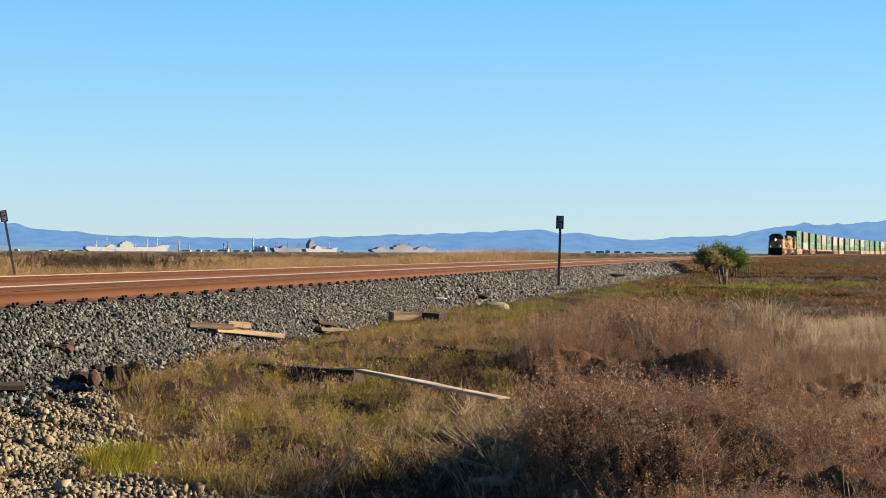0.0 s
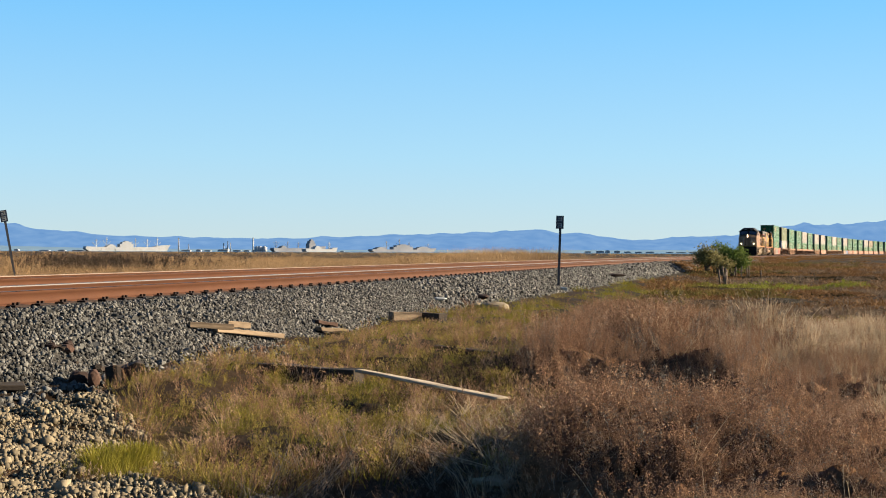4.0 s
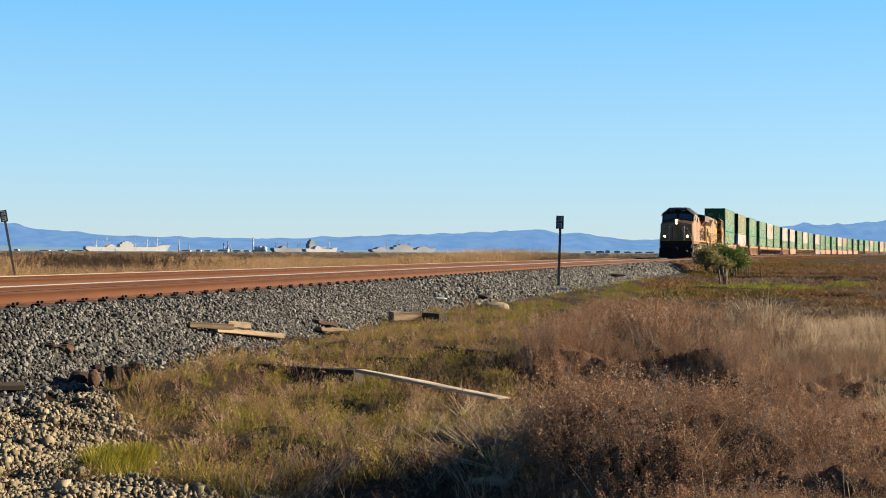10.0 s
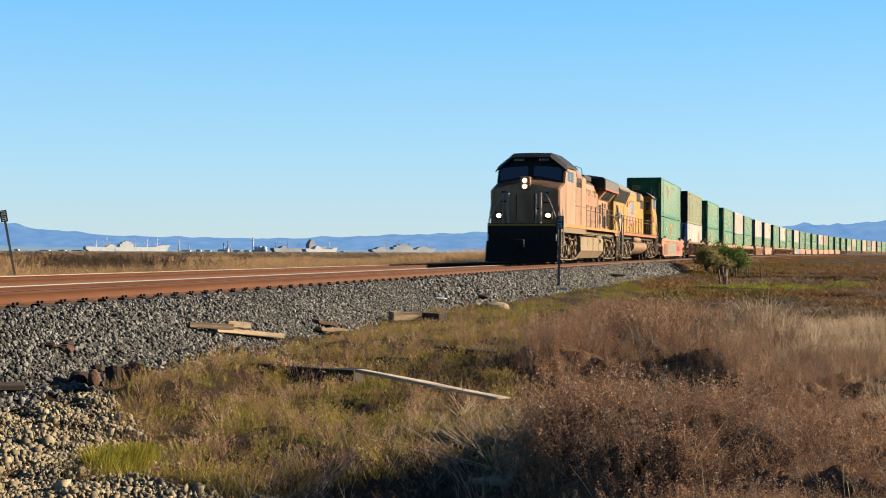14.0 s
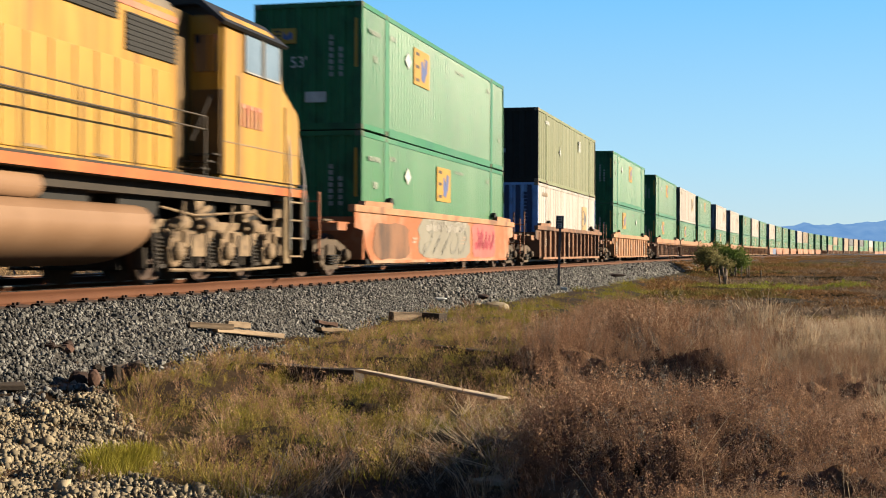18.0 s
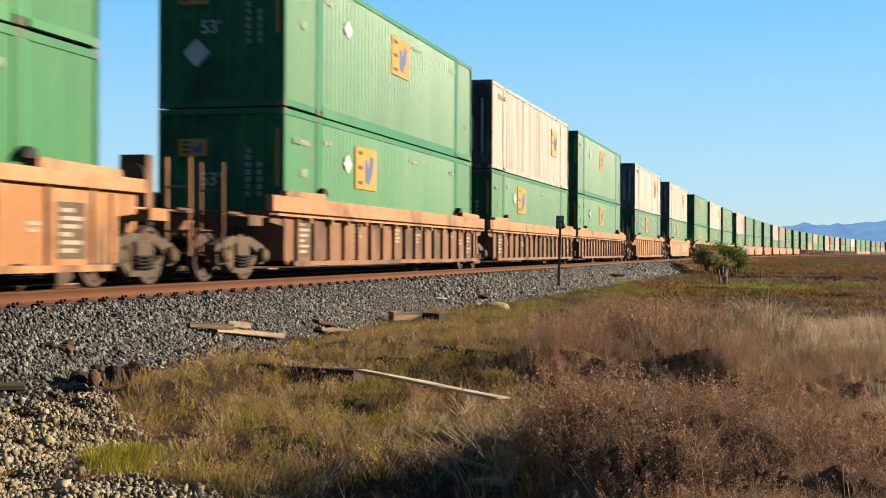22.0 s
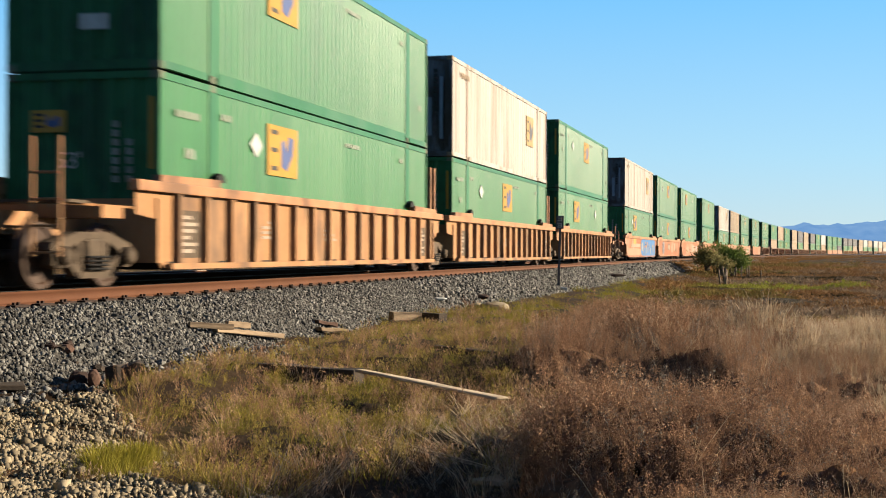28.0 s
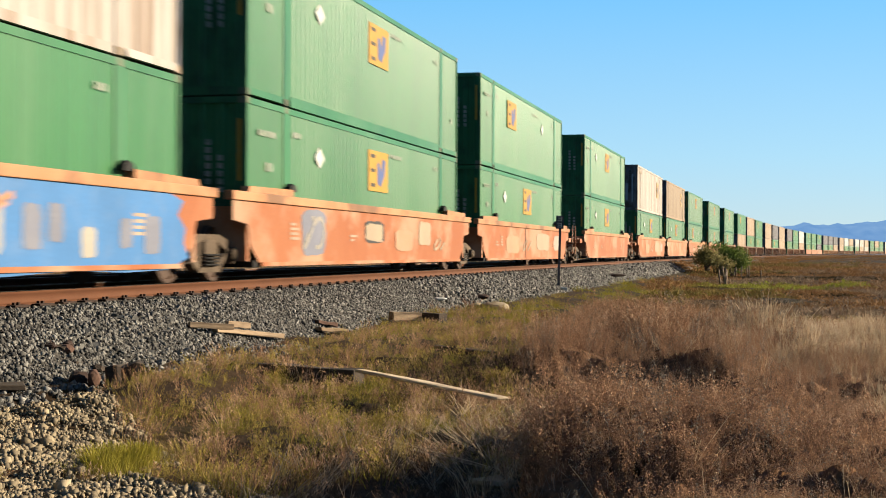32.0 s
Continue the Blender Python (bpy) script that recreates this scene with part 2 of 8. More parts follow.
def box(bm, x0, x1, y0, y1, z0, z1, mi=0, bev=0.0):
    v = [bm.verts.new(p) for p in ((x0, y0, z0), (x1, y0, z0), (x1, y1, z0), (x0, y1, z0), (x0, y0, z1), (x1, y0, z1), (x1, y1, z1), (x0, y1, z1))]
    fs = [bm.faces.new([v[i] for i in q]) for q in ((3, 2, 1, 0), (4, 5, 6, 7), (0, 1, 5, 4), (1, 2, 6, 5), (2, 3, 7, 6), (3, 0, 4, 7))]
    for f in fs:
        f.material_index = mi
    if bev:
        bmesh.ops.bevel(bm, geom=list({e for f in fs for e in f.edges}), offset=bev, segments=2, affect="EDGES", profile=0.6, clamp_overlap=True)
    return v


def prism(bm, pts, axis, a, b, mi=0):
    """Outline pts extruded along an axis from a to b. axis y: pts are (x, z); x: (y, z); z: (x, y)."""
    def at(p, w):
        return (p[0], w, p[1]) if axis == "y" else (w, p[0], p[1]) if axis == "x" else (p[0], p[1], w)
    v0, v1 = [bm.verts.new(at(p, a)) for p in pts], [bm.verts.new(at(p, b)) for p in pts]
    n = len(pts)
    fs = [bm.faces.new(v0), bm.faces.new(v1[::-1])]
    for i in range(n):
        j = (i + 1) % n
        fs.append(bm.faces.new((v0[j], v0[i], v1[i], v1[j])))
    for f in fs:
        f.material_index = mi
    return fs


def tube(bm, p0, p1, r, seg=8, r2=None, mi=0, caps=True):
    p0, p1 = Vector(p0), Vector(p1)
    d = (p1 - p0).normalized()
    s = d.orthogonal().normalized()
    t = d.cross(s)
    r2 = r if r2 is None else r2
    ring = lambda p, q: [bm.verts.new(p + (s * math.cos(a) + t * math.sin(a)) * q) for a in [2 * math.pi * i / seg for i in range(seg)]]
    a, b = ring(p0, r), ring(p1, r2)
    for i in range(seg):
        f = bm.faces.new((a[i], a[(i + 1) % seg], b[(i + 1) % seg], b[i]))
        f.material_index, f.smooth = mi, seg > 6
    if caps:
        for c in (a[::-1], b):
            bm.faces.new(c).material_index = mi


def pipe(bm, pts, r, seg=6, mi=0):
    for a, b in zip(pts, pts[1:]):
        tube(bm, a, b, r, seg, mi=mi)


def lathe_y(bm, profile, cx, cz, seg=20, mi=0):
    """Profile of (radius, y) turned round the y axis through (cx, cz)."""
    rings = [[bm.verts.new((cx + r * math.cos(2 * math.pi * i / seg), y, cz + r * math.sin(2 * math.pi * i / seg))) for i in range(seg)] for r, y in profile]
    for a, b in zip(rings, rings[1:]):
        for i in range(seg):
            f = bm.faces.new((a[i], a[(i + 1) % seg], b[(i + 1) % seg], b[i]))
            f.material_index = mi
    bm.faces.new(rings[0][::-1]).material_index = mi
    bm.faces.new(rings[-1]).material_index = mi


def fast_mesh(name, co, tris, material, label, category, kind="stuff", smooth=False):
    """A large mesh from numpy arrays."""
    me = bpy.data.meshes.new(name)
    me.vertices.add(len(co))
    me.vertices.foreach_set("co", np.ascontiguousarray(co, dtype=np.float32).ravel())
    k = tris.shape[1]
    me.loops.add(tris.size)
    me.loops.foreach_set("vertex_index", np.ascontiguousarray(tris, dtype=np.int32).ravel())
    me.polygons.add(len(tris))
    me.polygons.foreach_set("loop_start", np.arange(0, tris.size, k, dtype=np.int32))
    me.update(calc_edges=True)
    me.validate()
    mats = material if isinstance(material, (list, tuple)) else [material]
    for m in mats:
        me.materials.append(m)
    if smooth:
        me.shade_smooth()
    return tagged(new(name, me), label, category, kind=kind)


def scatter(templates, pos, yaw, size, rng, tilt=0.12, squash=None):
    """Copies of small template meshes, as one pair of arrays. templates: list of (verts, tris)."""
    which = rng.integers(0, len(templates), len(pos))
    cos, trs, base = [], [], 0
    for k, (v, t) in enumerate(templates):
        m = which == k
        n = int(m.sum())
        if not n:
            continue
        p, a, s = pos[m], yaw[m], size[m]
        ca, sa = np.cos(a)[:, None], np.sin(a)[:, None]
        x = v[None, :, 0] * ca - v[None, :, 1] * sa
        y = v[None, :, 0] * sa + v[None, :, 1] * ca
        z = np.repeat(v[None, :, 2], n, 0)
        if squash is not None:
            z = z * squash[m][:, None]
        tx, ty = rng.normal(0, tilt, (n, 1)), rng.normal(0, tilt, (n, 1))
        c = np.stack([x + tx * z, y + ty * z, z], -1) * s[:, None, None] + p[:, None, :]
        cos.append(c.reshape(-1, 3))
        trs.append((t[None] + (np.arange(n) * len(v))[:, None, None] + base).reshape(-1, t.shape[1]))
        base += n * len(v)
    return np.concatenate(cos), np.concatenate(trs)


def hill(x, y, s, seed):
    """Smooth value noise (numpy), about -1 to 1."""
    r = np.random.default_rng(seed)
    out = 0
    for k in range(5):
        a, ph, f = r.uniform(0, 6.28), r.uniform(0, 6.28), (0.7 + 0.5 * k) / s
        out = out + np.sin((x * math.cos(a) + y * math.sin(a)) * f * 6.28 + ph + 1.3 * np.sin((y * math.cos(a) - x * math.sin(a)) * f * 4.1 + ph * 2)) / (1 + 0.5 * k)
    return out / 2.2


def inside(poly, x, y):
    ok = np.zeros(len(x), bool)
    for (x0, y0), (x1, y1) in zip(poly, poly[1:] + poly[:1]):
        hit = ((y0 > y) != (y1 > y)) & (x < (x1 - x0) * (y - y0) / ((y1 - y0) or 1e-9) + x0)
        ok ^= hit
    return ok


# ---------------- ground ----------------
def ground_z(x, y):
    x, y = np.asarray(x, float), np.asarray(y, float)
    c = across(x, y)
    d = np.hypot(x, y)
    z = -1.0 + 0.05 * hill(x, y, 3.0, 3) * np.clip(1.5 - d / 60, 0.0, 1)
    t = np.clip((c - 2.6) / 3.0, 0, 1)
    z = z + 0.12 * (1 - t)                                     # rises a little to the bed
    far = np.clip((d - 24) / 30, 0, 1) * (c > 0) * t
    z = z - 0.30 * far + 0.09 * hill(x, y, 9.0, 5) * far * np.clip(2 - d / 200, 0, 1)   # lower marsh
    z = np.where(c < -3, -0.75 + 0.05 * hill(x, y, 12, 8) * np.clip(2 - d / 150, 0, 1), z)
    z = z + 0.16 * hill(x, y, 1.7, 21) * np.clip((x - 0.6) / 1.2, 0, 1) * np.clip((26 - y) / 6, 0, 1) * (c > 3)   # hummocks under the thicket
    z = z - 0.16 * np.exp(-(((x + 0.1) / 0.8) ** 2 + ((y - 7.6) / 2.2) ** 2))      # hollow beside the thicket
    z = z + 0.065 * hill(x, y, 1.15, 63) * (c > 3.1) * np.clip((y - 5) / 2, 0, 1) * np.clip((30 - y) / 8, 0, 1)      # tussocky verge
    near = np.clip((26 - y) / 6, 0, 1) * np.clip((y - 4) / 3, 0, 1)
    z = z + near * (0.12 * np.exp(-((c - 4.25) / 0.40) ** 2) - 0.14 * np.exp(-((c - 3.5) / 0.28) ** 2))      # ditch along the bed, with a low bank
    # a heap of gravel near the foot of the bed
    z = z + 0.30 * np.exp(-(((x + 3.6) / 1.1) ** 2 + ((y - 8.6) / 1.6) ** 2))
    return z


M["ground"] = mat("marsh_soil", C(0.0150, 0.0086, 0.0042), C(0.0240, 0.0145, 0.0064), 0.95, scale=0.35, fine=9, bump=0.6, depth=0.05,
                  dirt=C(0.01502, 0.01632, 0.004243), dirt_amt=0.8, dscale=0.16, spec=0.1)


def graded(lo, hi, near, ratio, fine):
    out, x, s = [0.0], 0.0, fine
    while x < hi:
        x += s
        if x > near:
            s *= ratio
        out.append(x)
    neg, x, s = [], 0.0, fine
    while x > lo:
        x -= s
        if x < -near:
            s *= ratio
        neg.append(x)
    return np.array(neg[::-1] + out)


gx, gy = graded(-4600, 4600, 9, 1.10, 0.20), graded(-60, 4800, 26, 1.06, 0.22)
GX, GY = np.meshgrid(gx, gy)
GZ = ground_z(GX.ravel(), GY.ravel())
nx, ny = len(gx), len(gy)
ii = (np.arange(ny - 1)[:, None] * nx + np.arange(nx - 1)[None]).ravel()
quads = np.stack([ii, ii + 1, ii + nx + 1, ii + nx], 1)
fast_mesh("ground", np.stack([GX.ravel(), GY.ravel(), GZ], 1), quads, M["ground"], "flat tidal marsh of brown soil and low dry plants", "ground", "structure", True)

# ---------------- ballast bed ----------------
M["ballast"] = mat("ballast_bed", C(0.02502, 0.02394, 0.02176), C(0.04678, 0.04298, 0.03862), 0.9, scale=9, fine=26, bump=1.0, depth=0.04, dirt=C(0.01795, 0.01632, 0.01414), dirt_amt=0.9, dscale=22, spec=0.1)
M["stone"] = mat("crushed_stone", C(0.0300, 0.0288, 0.0265), C(0.0730, 0.0705, 0.0645), 0.85, scale=8, fine=50, bump=0.2, island=0.95)
M["stone_single"] = mat("single_crushed_stone", C(0.03397, 0.03301, 0.03056), C(0.07141, 0.06949, 0.06324), 0.85, scale=8, fine=50, bump=0.2, rnd=0.4)
M["gravel"] = mat("round_gravel", C(0.094, 0.074, 0.046), C(0.132, 0.108, 0.070), 0.85, scale=8, fine=50, bump=0.2, island=0.5)
BED = [(-9.2, -1.0), (-6.4, -0.24), (-5.6, -0.20), (-3.0, -0.20), (-2.1, -0.24), (-1.3, -0.20), (1.25, -0.20), (1.6, -0.225), (2.05, -0.42), (2.5, -0.68), (2.95, -0.98), (3.4, -1.30)]


def bed_z(c):
    return np.interp(c, [b[0] for b in BED], [b[1] for b in BED])


us = np.concatenate([np.arange(-45, 120, 1.0), np.arange(120, 1700, 12.0)])
UU, CC = np.meshgrid(us, np.array([b[0] for b in BED]), indexing="ij")
bx, by = on_line_np(UU.ravel(), CC.ravel())
bz = bed_z(CC.ravel()) + 0.02 * hill(bx, by, 1.5, 11)
nb = len(BED)
ii = (np.arange(len(us) - 1)[:, None] * nb + np.arange(nb - 1)[None]).ravel()
fast_mesh("ballast_bed", np.stack([bx, by, bz], 1), np.stack([ii, ii + nb, ii + nb + 1, ii + 1], 1), M["ballast"],
          "grey crushed-stone railway bed with sloping shoulders", "ballast", "structure", True)

# ---------------- rails ----------------
HEAD = [(-0.034, -0.002), (-0.030, 0.0), (0.030, 0.0), (0.0385, -0.006), (0.0385, -0.020)]   # worn top and gauge face
SIDE = [(-0.037, -0.006), (-0.037, -0.040), (-0.012, -0.052), (-0.009, -0.150), (-0.030, -0.163), (-0.076, -0.172), (-0.076, -0.186),
        (0.076, -0.186), (0.076, -0.172), (0.030, -0.163), (0.009, -0.150), (0.012, -0.052), (0.037, -0.040), (0.037, -0.006)]
rail_u = np.concatenate([np.arange(-45, 200, 2.5), np.arange(200, 1700, 10.0)])


def strip(profile, c0, z0=0.0):
    n = len(profile)
    U, K = np.meshgrid(rail_u, np.arange(n), indexing="ij")
    pr = np.array(profile)
    x, y = on_line_np(U.ravel(), c0 + pr[K.ravel(), 0])
    co = np.stack([x, y, pr[K.ravel(), 1] + z0], 1)
    i = (np.arange(len(rail_u) - 1)[:, None] * n + np.arange(n - 1)[None]).ravel()
    return co, np.stack([i, i + n, i + n + 1, i + 1], 1)


for c0 in (0.753, -0.753, TWO + 0.753, TWO - 0.753):
    co, fs = strip(SIDE, c0)
    rail = fast_mesh("rail", co, fs, M["rust_rail"], "rusty steel rail with a worn bright head", "rail", "structure")
    flip = -1 if c0 in (0.753, TWO + 0.753) else 1
    co, fs = strip([(flip * a, b) for a, b in HEAD][::flip], c0, 0.001)
    head = fast_mesh("rail_head", co, fs, M["rail_top"] if c0 > -2 else M["rail_dull"], "", "", "")
    for key in list(head.keys()):
        del head[key]
    head.parent = rail
    head["label"] = "bright worn running surface"

# ---------------- containers ----------------
BOX_L, BOX_H, BOX_W = 16.15, 2.896, 2.59


def corrugated(bm, y, out, x0, x1, z0, z1, pitch, depth, mi=0):
    """A wall of vertical trapezoid ribs in the plane y; out is the outward sign."""
    n = max(1, round((x1 - x0) / pitch))
    w = (x1 - x0) / n
    xs = []
    for i in range(n):
        a = x0 + i * w
        xs += [(a, 0), (a + 0.34 * w, 0), (a + 0.46 * w, -depth), (a + 0.88 * w, -depth)]
    xs.append((x1, 0))
    lo = [bm.verts.new((x, y + out * d, z0)) for x, d in xs]
    hi = [bm.verts.new((x, y + out * d, z1)) for x, d in xs]
    for i in range(len(xs) - 1):
        bm.faces.new((lo[i], lo[i + 1], hi[i + 1], hi[i])).material_index = mi


def corrugated_end(bm, x, out, y0, y1, z0, z1, pitch, depth, mi=0):
    n = max(1, round((y1 - y0) / pitch))
    w = (y1 - y0) / n
    ys = []
    for i in range(n):
        a = y0 + i * w
        ys += [(a, 0), (a + 0.3 * w, 0), (a + 0.42 * w, -depth), (a + 0.88 * w, -depth)]
    ys.append((y1, 0))
    lo = [bm.verts.new((x + out * d, y, z0)) for y, d in ys]
    hi = [bm.verts.new((x + out * d, y, z1)) for y, d in ys]
    for i in range(len(ys) - 1):
        bm.faces.new((lo[i], lo[i + 1], hi[i + 1], hi[i])).material_index = mi


def flat_mark(name, quads, y, material, parent, label="", axis="y", t=0.006):
    """Thin plates on a side wall (axis y: x0, x1, z0, z1) or an end wall (axis x: y0, y1, z0, z1)."""
    bm = bmesh.new()
    for a0, a1, z0, z1 in quads:
        if axis == "y":
            box(bm, a0, a1, min(y, y - t), max(y, y - t), z0, z1)
        else:
            box(bm, min(y, y - t), max(y, y - t), a0, a1, z0, z1)
    return part(name, bm, material, parent, label)


def bars(x, z, n, w, h, gap, jit=0.25, seed=0):
    r = random.Random(seed)
    out = []
    for i in range(n):
        out.append((x, x + w * (1 - jit * r.random()), z, z + h))
        x += w + gap
    return out


def letter(text, size, m, parent, material, name="lettering", label=""):
    cu = bpy.data.curves.new(name, "FONT")
    cu.body, cu.size, cu.extrude = text, size, 0.003
    tmp = bpy.data.objects.new(name, cu)
    scene.collection.objects.link(tmp)
    dg = bpy.context.evaluated_depsgraph_get()
    me = bpy.data.meshes.new_from_object(tmp.evaluated_get(dg))
    bpy.data.objects.remove(tmp)
    me.materials.clear()
    me.materials.append(material)
    ob = new(name, me)
    ob.parent = parent
    ob.matrix_basis = m
    if label:
        ob["label"] = label
    return ob


def container(kind, label_x=5.2, diamond_x=4.3, variant=0):
    """A domestic 53-foot box. x along the train, the near side at -y, its foot at z = 0."""
    side, end = {"G": ("green", "green_end_shade"), "W": ("white", "grey_end"), "T": ("tan", "grey_end"), "O": ("olive", "dark"), "B": ("white", "blue_end"), "S": ("grey_end", "grey_end")}[kind]
    words = {"G": "green corrugated steel freight container with yellow square marking", "W": "dirty white ribbed steel freight container",
             "T": "dusty tan ribbed steel freight container", "O": "faded olive green freight container with dark end",
             "B": "white ribbed freight container with blue end", "S": "blue-grey steel freight container"}[kind]
    e = tagged(empty("freight_container"), words, "container", "double-stacked containers on the train")
    hw, hl, h = BOX_W / 2, BOX_L / 2, BOX_H
    rr = random.Random(variant * 7 + ord(kind))
    pitch, dep = (0.268, 0.020) if kind == "G" else (0.42, 0.03) if kind in "WTB" else (0.5, 0.04)
    post = hl - 2.0
    # walls
    for nm, y, out in (("side_wall", -hw + 0.012, -1), ("side_wall", hw - 0.012, 1)):
        bm = bmesh.new()
        for a, b in ((-hl + 0.08, -post - 0.16), (-post + 0.16, post - 0.16), (post + 0.16, hl - 0.08)):
            corrugated(bm, y, out, a, b, 0.10, h - 0.10, pitch, dep)
        part(nm, bm, M[side], e)
    for x, out in ((-hl + 0.02, -1), (hl - 0.02, 1)):
        bm = bmesh.new()
        corrugated_end(bm, x, out, -hw + 0.08, hw - 0.08, 0.14, h - 0.10, 0.34 if kind == "G" else 0.46, 0.05)
        part("end_wall", bm, M[end], e)
    # frame: rails, corner posts and the inner lifting posts
    bm = bmesh.new()
    for y0, y1 in ((-hw, -hw + 0.07), (hw - 0.07, hw)):
        box(bm, -hl + 0.1, hl - 0.1, y0, y1, h - 0.12, h - 0.01)
        box(bm, -hl + 0.1, -post - 0.2, y0, y1, 0.02, 0.14)
        box(bm, -post + 0.2, post - 0.2, y0, y1, 0.0, 0.20 if kind == "G" else 0.14)
        box(bm, post + 0.2, hl - 0.1, y0, y1, 0.02, 0.14)
        for px in (-post, post):
            box(bm, px - 0.16, px + 0.16, y0, y1, 0.12, h - 0.1)
    part("frame", bm, M[side], e)
    for x0, x1 in ((-hl, -hl + 0.09), (hl - 0.09, hl)):
        bm = bmesh.new()
        for y0, y1 in ((-hw, -hw + 0.09), (hw - 0.09, hw)):
            box(bm, x0, x1, y0, y1, 0.1, h - 0.1)
        box(bm, x0, x1, -hw + 0.09, hw - 0.09, 0.0, 0.15)
        box(bm, x0, x1, -hw + 0.09, hw - 0.09, h - 0.11, h)
        part("end_frame", bm, M[end], e)
    bm = bmesh.new()
    box(bm, -hl + 0.05, hl - 0.05, -hw + 0.05, hw - 0.05, h - 0.035, h - 0.015)
    for i in range(24):
        x = -hl + 0.5 + i * (BOX_L - 1.0) / 23
        box(bm, x - 0.06, x + 0.06, -hw + 0.08, hw - 0.08, h - 0.02, h - 0.004)
    part("roof", bm, M[side], e)
    bm = bmesh.new()
    box(bm, -hl + 0.05, hl - 0.05, -hw + 0.05, hw - 0.05, 0.04, 0.10)
    part("floor_panel", bm, M["dark"], e)
    # castings
    cast = None
    for x in (-hl + 0.085, -post, post, hl - 0.085):
        for y in (-hw + 0.078, hw - 0.078):
            for z in (0.06, h - 0.06):
                if cast is None:
                    bm = bmesh.new()
                    box(bm, -0.089, 0.089, -0.081, 0.081, -0.062, 0.062, bev=0.012)
                    cast = part("corner_casting", bm, M["cast_" + ("g" if kind == "G" else "w")], e)
                    cast.location = (x, y, z)
                else:
                    same("corner_casting", cast, Matrix.Translation((x, y, z)), e)
    # marks on the near and far sides
    ys = -hw - 0.004
    if kind == "G":
        bm = bmesh.new()
        box(bm, label_x - hl, label_x - hl + 1.58, ys - 0.006, ys + 0.01, 1.56, 2.50)
        lab = part("yellow_marking", bm, M["yellow"], e, "square yellow marking with worn blue emblem")
        bm = bmesh.new()
        x = label_x - hl
        prism(bm, [(x + 0.72, 1.74), (x + 1.0, 1.68), (x + 1.3, 1.98), (x + 1.36, 2.3), (x + 1.1, 2.34), (x + 1.0, 2.02), (x + 0.86, 2.26), (x + 0.7, 2.2)], "y", ys - 0.010, ys - 0.005)
        part("emblem", bm, M["blue"], lab, "worn blue emblem")
        bm = bmesh.new()
        for z in (1.66, 2.0, 2.33):
            box(bm, x + 0.18, x + 0.52, ys - 0.010, ys - 0.005, z, z + 0.08)
        part("dark_bar", bm, M["lblack"], lab)
        if diamond_x:
            bm = bmesh.new()
            cx = diamond_x - hl
            prism(bm, [(cx - 0.3, 2.06), (cx, 1.84), (cx + 0.3, 2.06), (cx, 2.28)], "y", ys - 0.010, ys + 0.01)
            part("placard", bm, M["lwhite"], e, "white diamond placard")
        flat_mark("code_marking", bars(-hl + 0.55, 2.25, 8, 0.07, 0.11, 0.045, seed=variant) + bars(-hl + 2.35, 2.35, 4, 0.07, 0.11, 0.04, seed=variant + 1)
                  + bars(-hl + 0.9, 1.62, 3, 0.09, 0.16, 0.04), ys - 0.002, M["code"], e)
        flat_mark("code_marking", bars(1.0, 2.42, 10, 0.07, 0.09, 0.04, seed=variant + 2) + bars(hl - 2.75, 2.36, 4, 0.06, 0.11, 0.03)
                  + bars(hl - 0.95, 0.9, 3, 0.08, 0.15, 0.03), ys - 0.002, M["code"], e)
        # end marks
        xe = -hl - 0.002
        bm = bmesh.new()
        box(bm, xe - 0.012, xe + 0.02, 0.28, 0.86, 1.98, 2.32)
        le = part("end_marking", bm, M["yellow"], e, "yellow end marking")
        bm = bmesh.new()
        prism(bm, [(0.36, 2.08), (0.50, 2.05), (0.60, 2.10), (0.58, 2.26), (0.50, 2.14), (0.42, 2.24), (0.36, 2.2)], "x", xe - 0.017, xe - 0.011)
        part("emblem", bm, M["blue"], le)
        bm = bmesh.new()
        for z in (2.05, 2.14, 2.23):
            box(bm, xe - 0.018, xe - 0.011, 0.64, 0.80, z, z + 0.04)
        part("dark_bar", bm, M["lblack"], le)
        flat_mark("code_marking", [(-0.62, -0.52, 1.2 + 0.14 * i, 1.3 + 0.14 * i) for i in range(7)] + [(-0.85, -0.75, 1.2 + 0.14 * i, 1.3 + 0.14 * i) for i in range(5)],
                  xe - 0.004, M["code_dim"], e, axis="x")
        if variant % 2:
            bm = bmesh.new()
            prism(bm, [(0.78, 1.05), (0.50, 0.77), (0.22, 1.05), (0.50, 1.33)], "x", xe - 0.012, xe + 0.02)
            part("placard", bm, M["lwhite"], e, "white diamond placard")
        else:
            flat_mark("plate", [(-0.45, 0.05, 0.62, 0.86)], xe - 0.004, M["lwhite"], e, "white plate", axis="x")
        letter("53'", 0.36, Matrix.Translation((xe - 0.012, 0.42, 1.42)) @ Euler((radians(90), 0, radians(-90))).to_matrix().to_4x4(), e, M["lwhite"])
        flat_mark("safety_stripe", [(-hw + 0.1, -hw + 0.17, 1.4, 2.5)], xe - 0.003, M["yellow"], e, axis="x")
    elif kind in "WTBS":
        bm = bmesh.new()
        box(bm, hl - 4.5, hl - 3.1, ys - 0.010, ys + 0.01, 1.22, 2.32)
        lab = part("yellow_marking", bm, M["yellow_faded"], e, "faded yellow square marking")
        bm = bmesh.new()
        prism(bm, [(hl - 3.9, 1.5), (hl - 3.6, 1.42), (hl - 3.25, 1.75), (hl - 3.3, 2.1), (hl - 3.5, 1.85), (hl - 3.75, 2.15), (hl - 3.95, 1.95)], "y", ys - 0.014, ys - 0.009)
